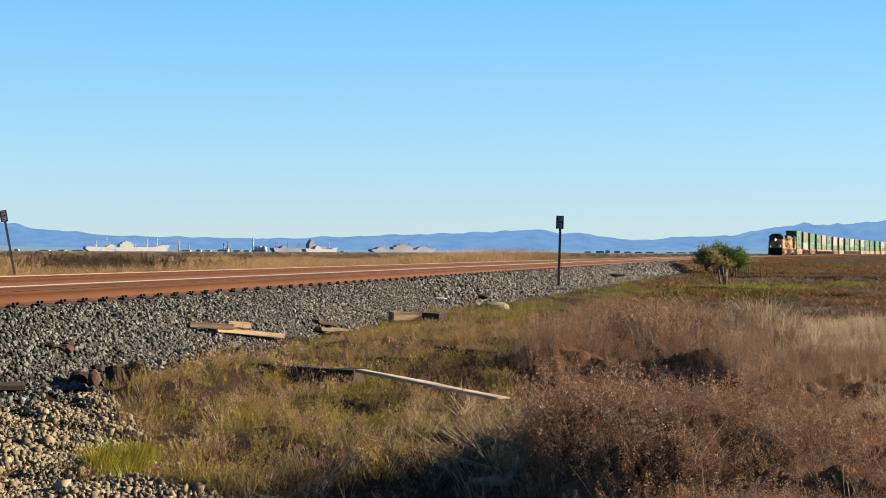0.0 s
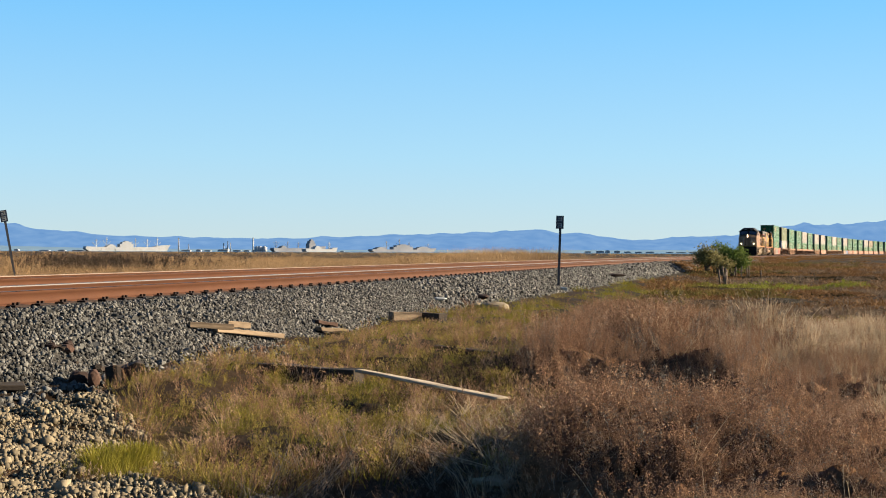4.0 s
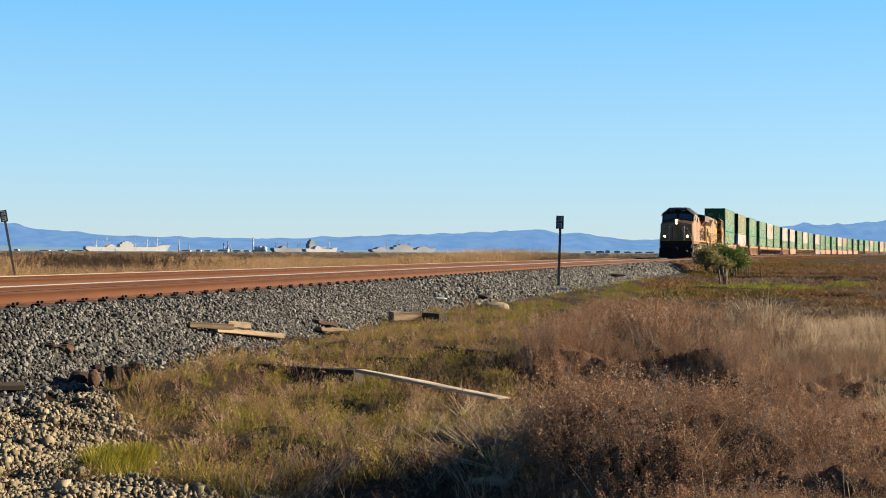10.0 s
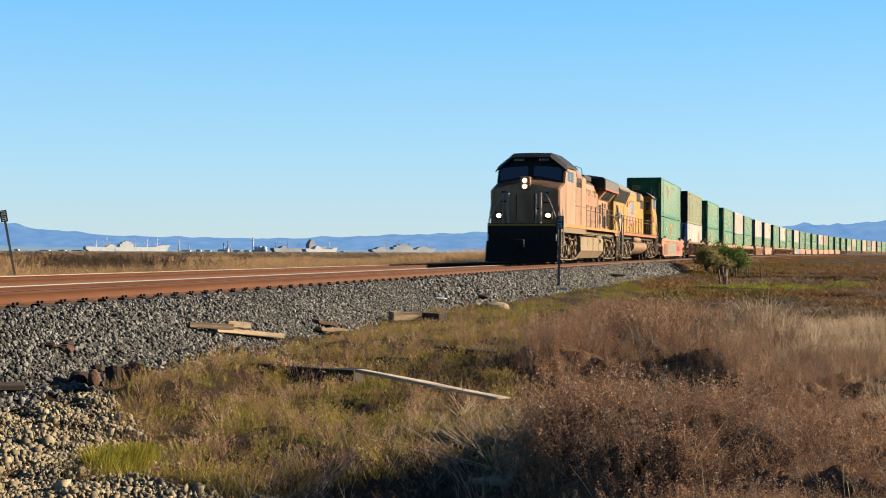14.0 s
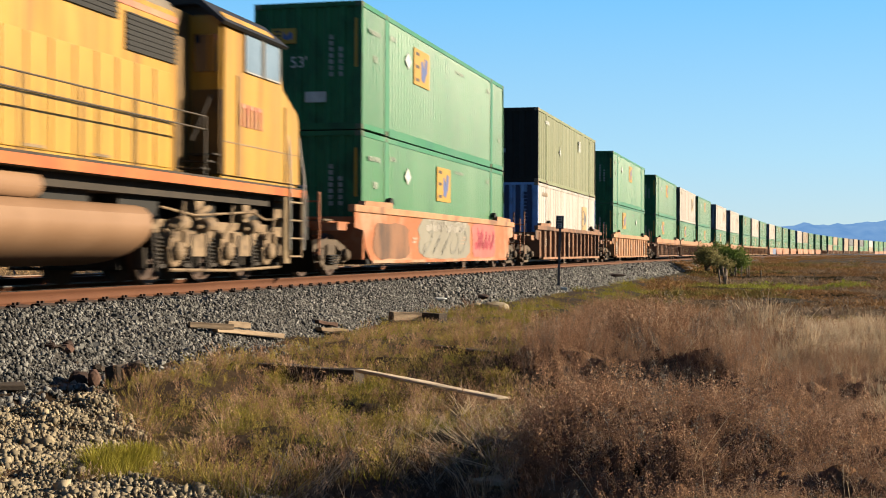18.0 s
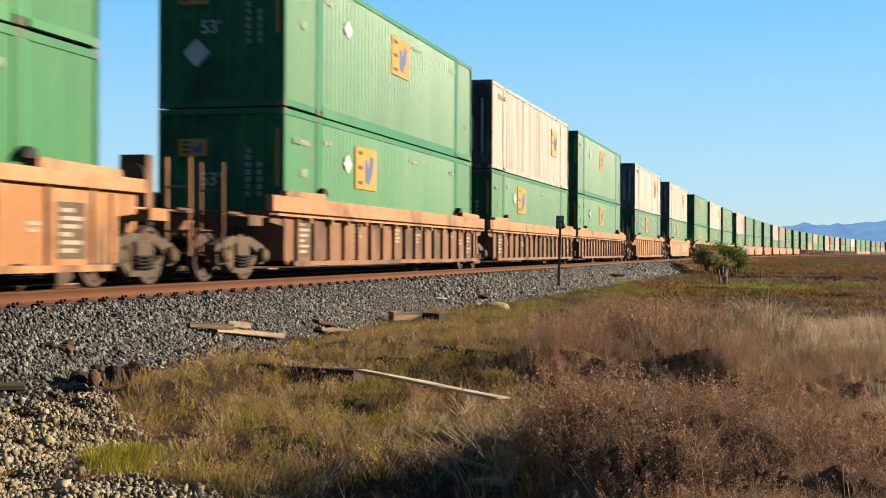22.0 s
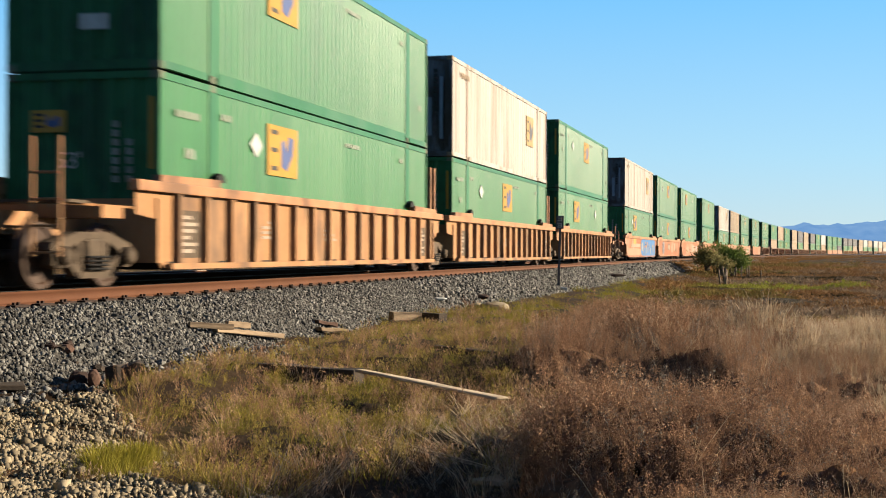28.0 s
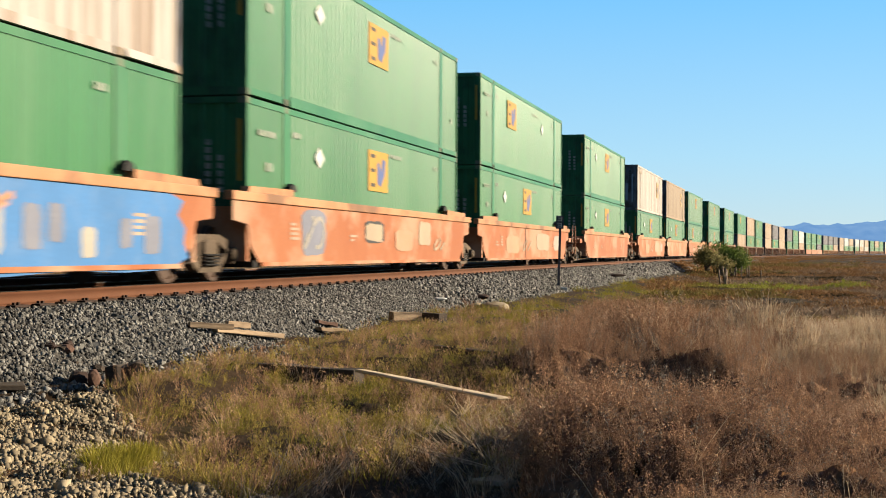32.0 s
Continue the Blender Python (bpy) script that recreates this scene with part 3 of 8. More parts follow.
        part("emblem", bm, M["grey_end"], lab)
        bm = bmesh.new()
        for z in (1.36, 1.72, 2.06):
            box(bm, hl - 4.36, hl - 4.08, ys - 0.014, ys - 0.009, z, z + 0.08)
        part("dark_bar", bm, M["lblack"], lab)
        flat_mark("code_marking", bars(-hl + 1.0, 2.4, 8, 0.12, 0.14, 0.03, seed=variant), ys - 0.002, M["tan"], e)
        xe = -hl - 0.002
        if kind != "B":
            bm = bmesh.new()
            for y0, y1, z0, z1 in ((0.10, 0.30, 0.4, 1.75), (-0.30, -0.10, 0.35, 1.8), (0.52, 0.68, 0.3, 1.1), (-0.68, -0.52, 0.6, 1.7), (-1.02, -0.92, 0.5, 2.3), (0.10, 0.30, 1.95, 2.3), (-0.30, -0.10, 2.0, 2.4)):
                box(bm, xe - 0.01, xe + 0.02, y0, y1, z0, z1)
            part("pale_patch", bm, M["pale_blue"], e, "pale bare patch on the end wall")
        else:
            bm = bmesh.new()
            box(bm, xe - 0.012, xe + 0.02, 0.05, 0.55, 2.05, 2.5)
            part("end_marking", bm, M["lblack"], e)
            bm = bmesh.new()
            for y in (-0.95, -0.5, -0.05, 0.4, 0.85):
                box(bm, xe - 0.012, xe + 0.03, y - 0.09, y + 0.09, 0.15, 2.8)
            part("dark_rib", bm, M["navy"], e, "dark blue ribs")
        flat_mark("code_marking", [(-0.86, -0.74, 1.3 + 0.14 * i, 1.4 + 0.14 * i) for i in range(9)], xe - 0.004, M["lblack"] if kind != "B" else M["navy"], e, axis="x")
    else:
        xe = -hl - 0.002
        flat_mark("code_marking", bars(-hl + 1.6, 2.4, 6, 0.12, 0.14, 0.03) + bars(2.4, 1.9, 3, 0.14, 0.5, 0.06), ys - 0.002, M["lwhite"], e)
        flat_mark("plate", [(0.1, 0.55, 2.25, 2.6), (0.35, 0.75, 1.2, 1.5), (0.0, 0.28, 1.15, 1.3), (0.3, 0.45, 0.5, 0.66)], xe - 0.004, M["pale_blue"], e, axis="x")
        bm = bmesh.new()
        prism(bm, [(-3.0, 1.5), (-2.86, 1.28), (-2.72, 1.5), (-2.86, 1.72)], "y", ys - 0.01, ys + 0.01)
        part("placard", bm, M["lwhite"], e)
    return e


M["code"] = mat("worn_code_paint", C(0.16, 0.17, 0.14), C(0.12, 0.14, 0.11), 0.6, scale=6, bump=0.0)
M["code_dim"] = mat("worn_end_code_paint", C(0.13, 0.14, 0.13), C(0.08, 0.10, 0.08), 0.6, scale=6, bump=0.0)
M["cast_g"] = mat("green_casting_paint", C(0.03192, 0.05999, 0.03192), C(0.0633, 0.0633, 0.04403), 0.7, scale=8, fine=60, bump=0.1, rnd=0.2)
M["cast_w"] = mat("worn_casting_paint", C(0.1326, 0.1074, 0.0787), C(0.09464, 0.0633, 0.04128), 0.7, scale=8, fine=60, bump=0.1, rnd=0.2)
M["yellow_faded"] = mat("faded_yellow_label", C(0.1739, 0.1046, 0.03192), C(0.1894, 0.1326, 0.0633), 0.6, scale=3, bump=0.0)
M["pale_blue"] = mat("pale_blue_patch", C(0.1139, 0.1426, 0.1833), C(0.08864, 0.1074, 0.1326), 0.6, scale=3, bump=0.0)
M["navy"] = mat("navy_paint", C(0.01101, 0.01926, 0.04954), None, 0.6, bump=0.0)


# ---------------- well cars ----------------
WELL_TOP, WELL_BOT, WELL_Y, FLOOR = 1.56, 0.27, 1.47, 0.37


def wheelset(parent, x, r, gauge=1.435):
    bm = bmesh.new()
    for s in (-1, 1):
        y = s * (gauge / 2)
        pr = [(r + 0.027, y - s * 0.03), (r + 0.02, y), (r, y + s * 0.025), (r - 0.006, y + s * 0.10), (r - 0.07, y + s * 0.10), (r - 0.09, y + s * 0.06), (0.16, y + s * 0.05), (0.13, y + s * 0.11), (0.10, y + s * 0.11)]
        lathe_y(bm, pr, 0, 0, 28)
    tube(bm, (0, -gauge / 2, 0), (0, gauge / 2, 0), 0.085, 10)
    ob = part("wheelset", bm, M["wheel"], parent)
    ob.location = (x, 0, r)
    return ob


def bogie(parent, x, base=1.78, r=0.457):
    """A cast three-piece freight bogie."""
    bm = bmesh.new()
    h = base / 2
    for y0 in (-1.12, 0.94):
        prism(bm, [(-h - 0.26, r + 0.08), (-h - 0.18, r + 0.18), (-0.45, r + 0.33), (0.45, r + 0.33), (h + 0.18, r + 0.18), (h + 0.26, r + 0.08), (h - 0.14, r + 0.06), (0.40, r + 0.20), (-0.40, r + 0.20), (-h + 0.14, r + 0.06)], "y", y0, y0 + 0.18)
        for q in (-1, 1):
            prism(bm, [(q * (h - 0.10), r + 0.05), (q * (h - 0.20), r - 0.10), (q * 0.44, r - 0.30), (q * 0.34, r - 0.18)], "y", y0 + 0.002, y0 + 0.178)
            box(bm, *sorted((q * 0.30, q * 0.42)), y0 + 0.01, y0 + 0.17, r - 0.24, r + 0.26)
            prism(bm, [(q * (h - 0.19), r + 0.10), (q * (h + 0.22), r + 0.10), (q * (h + 0.20), r - 0.12), (q * (h + 0.10), r - 0.17), (q * (h - 0.12), r - 0.15)], "y", y0 - 0.01, y0 + 0.15)
        prism(bm, [(-0.46, r - 0.31), (0.46, r - 0.31), (0.42, r - 0.22), (-0.42, r - 0.22)], "y", y0 - 0.03, y0 + 0.21)
    box(bm, -0.22, 0.22, -1.15, 1.15, r - 0.02, r + 0.24, bev=0.03)
    b = part("bogie", bm, M["bogie"], parent, "dusty cast steel bogie frame")
    b.location = (x, 0, 0)
    bm = bmesh.new()
    for y in (-1.16, 1.16):
        for sx in (-0.2, 0.0, 0.2):
            for k in range(4):
                z = r - 0.20 + k * 0.055
                tube(bm, (sx, y, z), (sx, y, z + 0.035), 0.085, 10)
    part("spring", bm, M["dark"], b)
    for y in (-1.13, 1.13):
        for sx in (-h, h):
            bm = bmesh.new()
            lathe_y(bm, [(0.13, y), (0.13, y + math.copysign(0.1, y)), (0.09, y + math.copysign(0.14, y))], sx, r, 14)
            part("bearing", bm, M["bogie"], b)
    for sx in (-h, h):
        wheelset(b, sx, r)
    return b


def well_car(style, front, rear, seed=0, graffiti=0):
    """One well unit, centred on its container. style: ribs, posts or smooth. front, rear: 'end' or 'joint'."""
    paint = {"ribs_brown": "well_brown", "ribs_tan": "well_tan", "posts": "well_dark", "smooth": "well_orange", "panels": "well_panel"}[style]
    words = {"ribs_brown": "rust-brown ribbed steel container well car", "ribs_tan": "faded orange ribbed steel container well car", "panels": "patchy orange well car with flat panels and thin ribs",
             "posts": "brown well car with orange top chord and side posts", "smooth": "orange smooth-sided container well car, scuffed and painted over"}[style]
    e = tagged(empty("well_car"), words, "rail car", "well cars of the freight train")
    hl = BOX_L / 2
    t = M[paint]
    reach = {"end": 2.9, "joint": 1.35}
    xa, xb = -hl - reach[front], hl + reach[rear]
    for s in (-1, 1):
        yo = 0.03 if style == "smooth" else 0.085
        y0, y1 = sorted((s * (WELL_Y - yo), s * (WELL_Y - yo - 0.03)))
        bm = bmesh.new()
        out = [(-hl - 0.15, 0.62), (-hl + 0.35, WELL_BOT), (hl - 0.35, WELL_BOT), (hl + 0.15, 0.62), (hl + 0.30, 1.0), (hl + 0.95, 1.06), (hl + 0.95, WELL_TOP - 0.1), (-hl - 0.95, WELL_TOP - 0.1), (-hl - 0.95, 1.06), (-hl - 0.30, 1.0)]
        if style != "smooth":
            out[0], out[3] = (-hl - 0.1, WELL_BOT), (hl + 0.1, WELL_BOT)
            out[1], out[2] = (-hl + 0.3, WELL_BOT - 0.01), (hl - 0.3, WELL_BOT - 0.01)
        prism(bm, out, "y", y0, y1)
        wall = part("side_sill", bm, t, e)
        # top chord
        bm = bmesh.new()
        ya, yb = sorted((s * (WELL_Y - 0.14), s * (WELL_Y + 0.02)))
        deep = {"posts": 0.30, "panels": 0.20}.get(style, 0.16)
        box(bm, -hl - 1.05, hl + 1.05, ya, yb, WELL_TOP - deep, WELL_TOP, bev=0.015)
        if style == "posts":
            box(bm, -hl - 0.9, hl + 0.9, sorted((s * WELL_Y, s * (WELL_Y + 0.05)))[0], sorted((s * WELL_Y, s * (WELL_Y + 0.05)))[1], WELL_TOP - 0.38, WELL_TOP - 0.335)
            for k in range(13):
                x = -hl + 0.9 + k * (BOX_L - 1.8) / 12 + (0.12 if k % 2 else 0)
                box(bm, x - 0.05, x + 0.05, *sorted((s * (WELL_Y - 0.02), s * (WELL_Y + 0.06))), WELL_TOP - 0.48, WELL_TOP - 0.38)
        part("top_chord", bm, M["chord"] if style != "ribs_brown" else t, e)
        # raised lips and guides at the container corners
        for sx in (-1, 1):
            bm = bmesh.new()
            a, b = sorted((sx * (hl - 1.9), sx * (hl + 0.35)))
            prism(bm, [(a, WELL_TOP), (b, WELL_TOP), (b, WELL_TOP + 0.13), (a + 0.05, WELL_TOP + 0.10)] if sx < 0 else [(a, WELL_TOP), (b, WELL_TOP), (b - 0.05, WELL_TOP + 0.10), (a, WELL_TOP + 0.13)],
                  "y", ya + 0.01, yb - 0.01)
            part("corner_lip", bm, M["chord"] if style != "ribs_brown" else t, e)
        for px in (-hl + 2.0, hl - 2.0):
            bm = bmesh.new()
            prism(bm, [(px - 0.16, WELL_TOP + 0.1), (px + 0.20, WELL_TOP + 0.1), (px + 0.14, WELL_TOP + 0.21), (px - 0.02, WELL_TOP + 0.25), (px - 0.12, WELL_TOP + 0.19)], "y", *sorted((s * 1.315, s * 1.44)))
            part("container_guide", bm, M["dark"], e)
        # ribs
        if style != "smooth":
            n, w, dp = {"ribs_tan": (16, 0.16, 0.115), "ribs_brown": (14, 0.16, 0.13), "posts": (17, 0.10, 0.075), "panels": (14, 0.10, 0.05)}[style]
            rib = None
            for i in range(n):
                x = -hl + 0.35 + i * (BOX_L - 0.7) / (n - 1)
                if rib is None:
                    bm = bmesh.new()
                    ya2, yb2 = s * (WELL_Y - 0.087), s * (WELL_Y - 0.087 + dp)
                    pts = [(-w / 2, ya2), (-w / 2 + 0.03, yb2), (w / 2 - 0.03, yb2), (w / 2, ya2)]
                    prism(bm, pts, "z", WELL_BOT + 0.02, WELL_TOP - deep - 0.01)
                    rib = part("rib", bm, t, e)
                    rib.location.x = x
                else:
                    same("rib", rib, Matrix.Translation((x, 0, 0)), e)
            bm = bmesh.new()
            ya2, yb2 = sorted((s * (WELL_Y - 0.03), s * (WELL_Y + 0.05)))
            box(bm, -hl, hl, ya2, yb2, WELL_BOT - 0.02, WELL_BOT + 0.07)
            part("bottom_sill", bm, t, e)
        else:
            bm = bmesh.new()
            ya2, yb2 = sorted((s * (WELL_Y - 0.03), s * (WELL_Y + 0.01)))
            box(bm, -hl + 0.3, hl - 0.3, ya2, yb2, WELL_BOT - 0.01, WELL_BOT + 0.06)
            part("bottom_sill", bm, t, e)
    # tall guide posts over the shared bogie
    if style == "ribs_tan" and rear == "joint":
        for px in (hl + 0.98, hl + 1.42):
            bm = bmesh.new()
            box(bm, px - 0.065, px + 0.065, -1.16, -1.04, 0.95, 2.85, bev=0.01)
            box(bm, px - 0.10, px + 0.10, -1.18, -1.0, 0.95, 1.25, bev=0.01)
            part("guide_post", bm, M["chord"], e)
    # well floor
    bm = bmesh.new()
    for i in range(9):
        x = -hl + 0.1 + i * (BOX_L - 0.5) / 8
        box(bm, x, x + 0.3, -WELL_Y + 0.07, WELL_Y - 0.07, 0.24, FLOOR - 0.004)
    part("cross_member", bm, M["dark"], e)
    # end platforms, bolsters and bogies
    for sx, how, x in ((-1, front, xa), (1, rear, xb)):
        bm = bmesh.new()
        a, b = sorted((sx * (hl + 0.18), sx * (hl + 0.30)))
        box(bm, a, b, -WELL_Y + 0.05, WELL_Y - 0.05, 0.35, WELL_TOP - 0.25)          # bulkhead
        a, b = sorted((sx * (hl + 0.30), x))
        box(bm, a, b, -0.42, 0.42, 0.74, 1.06)                                       # centre sill
        bx = sx * (hl + (1.68 if how == "end" else 1.52))
        if how == "end":
            prism(bm, [(bx - 0.3, -1.40), (bx + 0.3, -1.40), (bx + 0.45, 1.40), (bx - 0.45, 1.40)], "z", 0.98, 1.16)
        part("end_platform", bm, t, e)
        if how == "end":
            bogie(e, bx)
            bm = bmesh.new()
            tube(bm, (x, 0, 0.88), (x + sx * 0.42, 0, 0.88), 0.10, 8)
            a, b = sorted((x + sx * 0.28, x + sx * 0.5))
            box(bm, a, b, -0.17, 0.17, 0.74, 1.02, bev=0.04)
            part("coupler", bm, M["dark"], e)
            bm = bmesh.new()
            xx = x + sx * 0.06
            for y in (-1.32, -0.92):
                tube(bm, (xx, y, 0.45), (xx, y, 2.02 if style != "smooth" else 1.75), 0.025, 6)
            for z in (0.5, 0.85, 1.2, 1.55):
                tube(bm, (xx, -1.32, z), (xx, -0.92, z), 0.018, 6)
            for y in (-1.32, 1.32):
                tube(bm, (xx, y, 1.15), (sx * (hl + 0.9), y, 1.15), 0.02, 6)
            part("ladder", bm, t, e)
            bm = bmesh.new()
            a, b = sorted((x, x - sx * 0.55))
            box(bm, a, b, -1.40, 1.40, 1.16, 1.20)
            part("walkway", bm, M["bogie"], e)
            bm = bmesh.new()
            box(bm, x - sx * 0.4 - 0.14, x - sx * 0.4 + 0.14, 0.25, 0.75, 1.20, 2.2)
            tube(bm, (x - sx * 0.4 + sx * 0.16, 0.5, 1.8), (x - sx * 0.4 + sx * 0.22, 0.5, 1.8), 0.27, 16)
            part("hand_brake", bm, t, e)
        elif sx > 0:
            bogie(e, bx, 1.83, 0.48)
        else:
            bm = bmesh.new()
            box(bm, bx - 0.1, bx + 0.2, -0.9, 0.9, 1.08, 1.22)
            part("buffer_plate", bm, t, e)
    # dark data panels with rows of small white lettering near both ends
    if style in ("ribs_tan", "posts", "panels"):
        yp = -WELL_Y + 0.087
        for px in (-hl + 0.52, hl - 1.28):
            bm = bmesh.new()
            box(bm, px, px + 0.74, yp - 0.008, yp, 0.42, 1.16)
            dp_ = part("data_panel", bm, M["bogie"], e, "dark panel of small white lettering")
            flat_mark("stencil_marking", [(px + 0.08, px + 0.08 + w_, 0.50 + 0.105 * k, 0.555 + 0.105 * k) for k, w_ in enumerate((0.42, 0.55, 0.3, 0.5, 0.58, 0.36))], yp - 0.008, M["lwhite_dull"], dp_)
    # stencils
    rr = random.Random(seed)
    yy = -WELL_Y + (0.03 if style == "smooth" else 0.085)
    q = []
    for i in range(5):
        x = rr.uniform(-hl + 0.8, hl - 1.4)
        q += [(x, x + rr.uniform(0.25, 0.5), 0.75 + 0.09 * k, 0.80 + 0.09 * k) for k in range(rr.randint(2, 4))]
    flat_mark("stencil_marking", q, yy - 0.004, M["lwhite_dull"], e)
    if graffiti:
        graffiti_patch(e, graffiti, yy - 0.006, seed)
    return e


M["lwhite_dull"] = mat("dull_white_stencil", C(0.1739, 0.1426, 0.1139), C(0.1426, 0.1046, 0.07541), 0.7, scale=5, bump=0.0)
for nm, col in (("spray_grey", (0.115, 0.105, 0.08)), ("spray_pink", (0.20, 0.055, 0.045)), ("spray_red", (0.19, 0.02, 0.03)), ("spray_blue", (0.022, 0.085, 0.20)), ("spray_white", (0.17, 0.155, 0.13)),
                ("spray_lilac", (0.085, 0.09, 0.115)), ("spray_cream", (0.18, 0.14, 0.095)), ("spray_peach", (0.21, 0.12, 0.07)), ("spray_yellow", (0.21, 0.15, 0.03)), ("spray_dark", (0.092, 0.086, 0.070))):
    col = tuple(v * 0.95 for v in col)
    M[nm] = mat(nm, C(*col), C(*(v * 0.85 for v in col)), 0.6, scale=1.2, fine=20, bump=0.0, dirt=C(*(0.6 * v + 0.05 for v in col)), dirt_amt=0.4)


def blob(bm, cx, cz, w, h, n, rr, y, wob=0.2):
    pts = []
    for i in range(n):
        a = 2 * math.pi * i / n
        k = 1 + rr.uniform(-wob, wob)
        pts.append((cx + max(-1, min(1, 1.25 * math.cos(a))) * w * k, cz + max(-1, min(1, 1.25 * math.sin(a))) * h * k))
    prism(bm, pts, "y", y - 0.003, y)


def stroke(bm, pts, w, y):
    for a, b in zip(pts, pts[1:]):
        d = Vector((b[0] - a[0], b[1] - a[1]))
        nrm = Vector((-d.y, d.x)).normalized() * w / 2
        e = d.normalized() * w * 0.3
        q = [(a[0] + nrm.x - e.x, a[1] + nrm.y - e.y), (a[0] - nrm.x - e.x, a[1] - nrm.y - e.y), (b[0] - nrm.x + e.x, b[1] - nrm.y + e.y), (b[0] + nrm.x + e.x, b[1] + nrm.y + e.y)]
        prism(bm, q, "y", y - 0.003, y)


def graffiti_patch(e, how, y, seed):
    """Sprayed fields and loops with no words."""
    rr = random.Random(seed + 50)

    def field(nm, x0, x1, z0, z1, colour, dy=0.0):
        bm = bmesh.new()
        blob(bm, (x0 + x1) / 2, (z0 + z1) / 2, (x1 - x0) / 2, (z1 - z0) / 2, 22, rr, y - dy, 0.06)
        part(nm, bm, M[colour], e)

    def loops(x0, x1, z0, z1, colour, n, w, dy):
        bm = bmesh.new()
        for i in range(n):
            cx = x0 + (i + 0.5) * (x1 - x0) / n
            hw, ph = (x1 - x0) / n * 0.62, rr.uniform(0, 6)
            pts = [(cx + hw * math.sin(a * 1.1 + ph) * 0.8, (z0 + z1) / 2 + (z1 - z0) / 2 * math.cos(a + ph * 0.5)) for a in [k * 0.55 for k in range(rr.randint(7, 10))]]
            stroke(bm, pts, w, y - dy)
        part("spray_line", bm, M[colour], e)

    if how == 1:
        field("spray_field", -7.6, -4.6, 0.36, 1.2, "well_brown")
        field("spray_field", -3.6, 2.2, 0.34, 1.46, "spray_grey")
        loops(-3.2, 1.8, 0.5, 1.1, "spray_dark", 5, 0.10, 0.005)
        loops(-3.0, 1.8, 1.15, 1.42, "spray_white", 6, 0.16, 0.006)
        field("spray_field", 2.6, 6.0, 0.36, 1.42, "spray_pink", 0.001)
        loops(3.0, 5.7, 0.7, 1.15, "spray_red", 5, 0.22, 0.006)
    elif how == 2:
        field("spray_field", -7.6, -0.9, 0.36, 0.80, "spray_peach")
        field("spray_field", -6.2, -1.2, 0.86, 1.10, "spray_cream", 0.002)
        field("spray_field", -0.6, 7.9, 0.24, 1.50, "spray_blue")
        for k in range(9):
            x = -0.2 + k * 0.84 + rr.uniform(-0.15, 0.15)
            z = rr.uniform(0.55, 1.0)
            field("spray_field", x, x + rr.uniform(0.3, 0.6), z - rr.uniform(0.15, 0.35), z + rr.uniform(0.2, 0.4), "spray_lilac" if k % 3 else "spray_white", 0.006)
        loops(1.0, 3.0, 0.9, 1.2, "well_orange", 2, 0.10, 0.014)
        field("spray_field", -4.9, -3.5, 1.05, 1.42, "spray_yellow", 0.003)
    elif how == 3:
        field("spray_field", -5.6, -4.2, 0.45, 1.35, "spray_lilac")
        loops(-5.5, -4.3, 0.6, 1.2, "spray_white", 2, 0.08, 0.006)
        field("spray_field", -1.5, 0.0, 0.72, 1.22, "lblack")
        field("spray_field", -1.42, -0.08, 0.78, 1.16, "spray_cream", 0.004)
        field("spray_field", 1.0, 2.6, 0.55, 1.05, "spray_peach", 0.005)
        field("spray_field", 3.2, 4.4, 0.7, 1.3, "spray_cream", 0.005)
        loops(4.8, 6.2, 0.6, 0.9, "spray_cream", 2, 0.08, 0.005)
    elif how == 4:
        field("spray_field", -4.6, -2.4, 0.5, 1.1, "spray_peach", 0.004)
        loops(-1.6, 0.2, 0.6, 1.0, "spray_cream", 2, 0.08, 0.005)
        field("spray_field", 1.2, 4.0, 0.6, 1.25, "spray_cream", 0.004)
        field("spray_field", 5.2, 6.6, 0.6, 1.2, "spray_white")


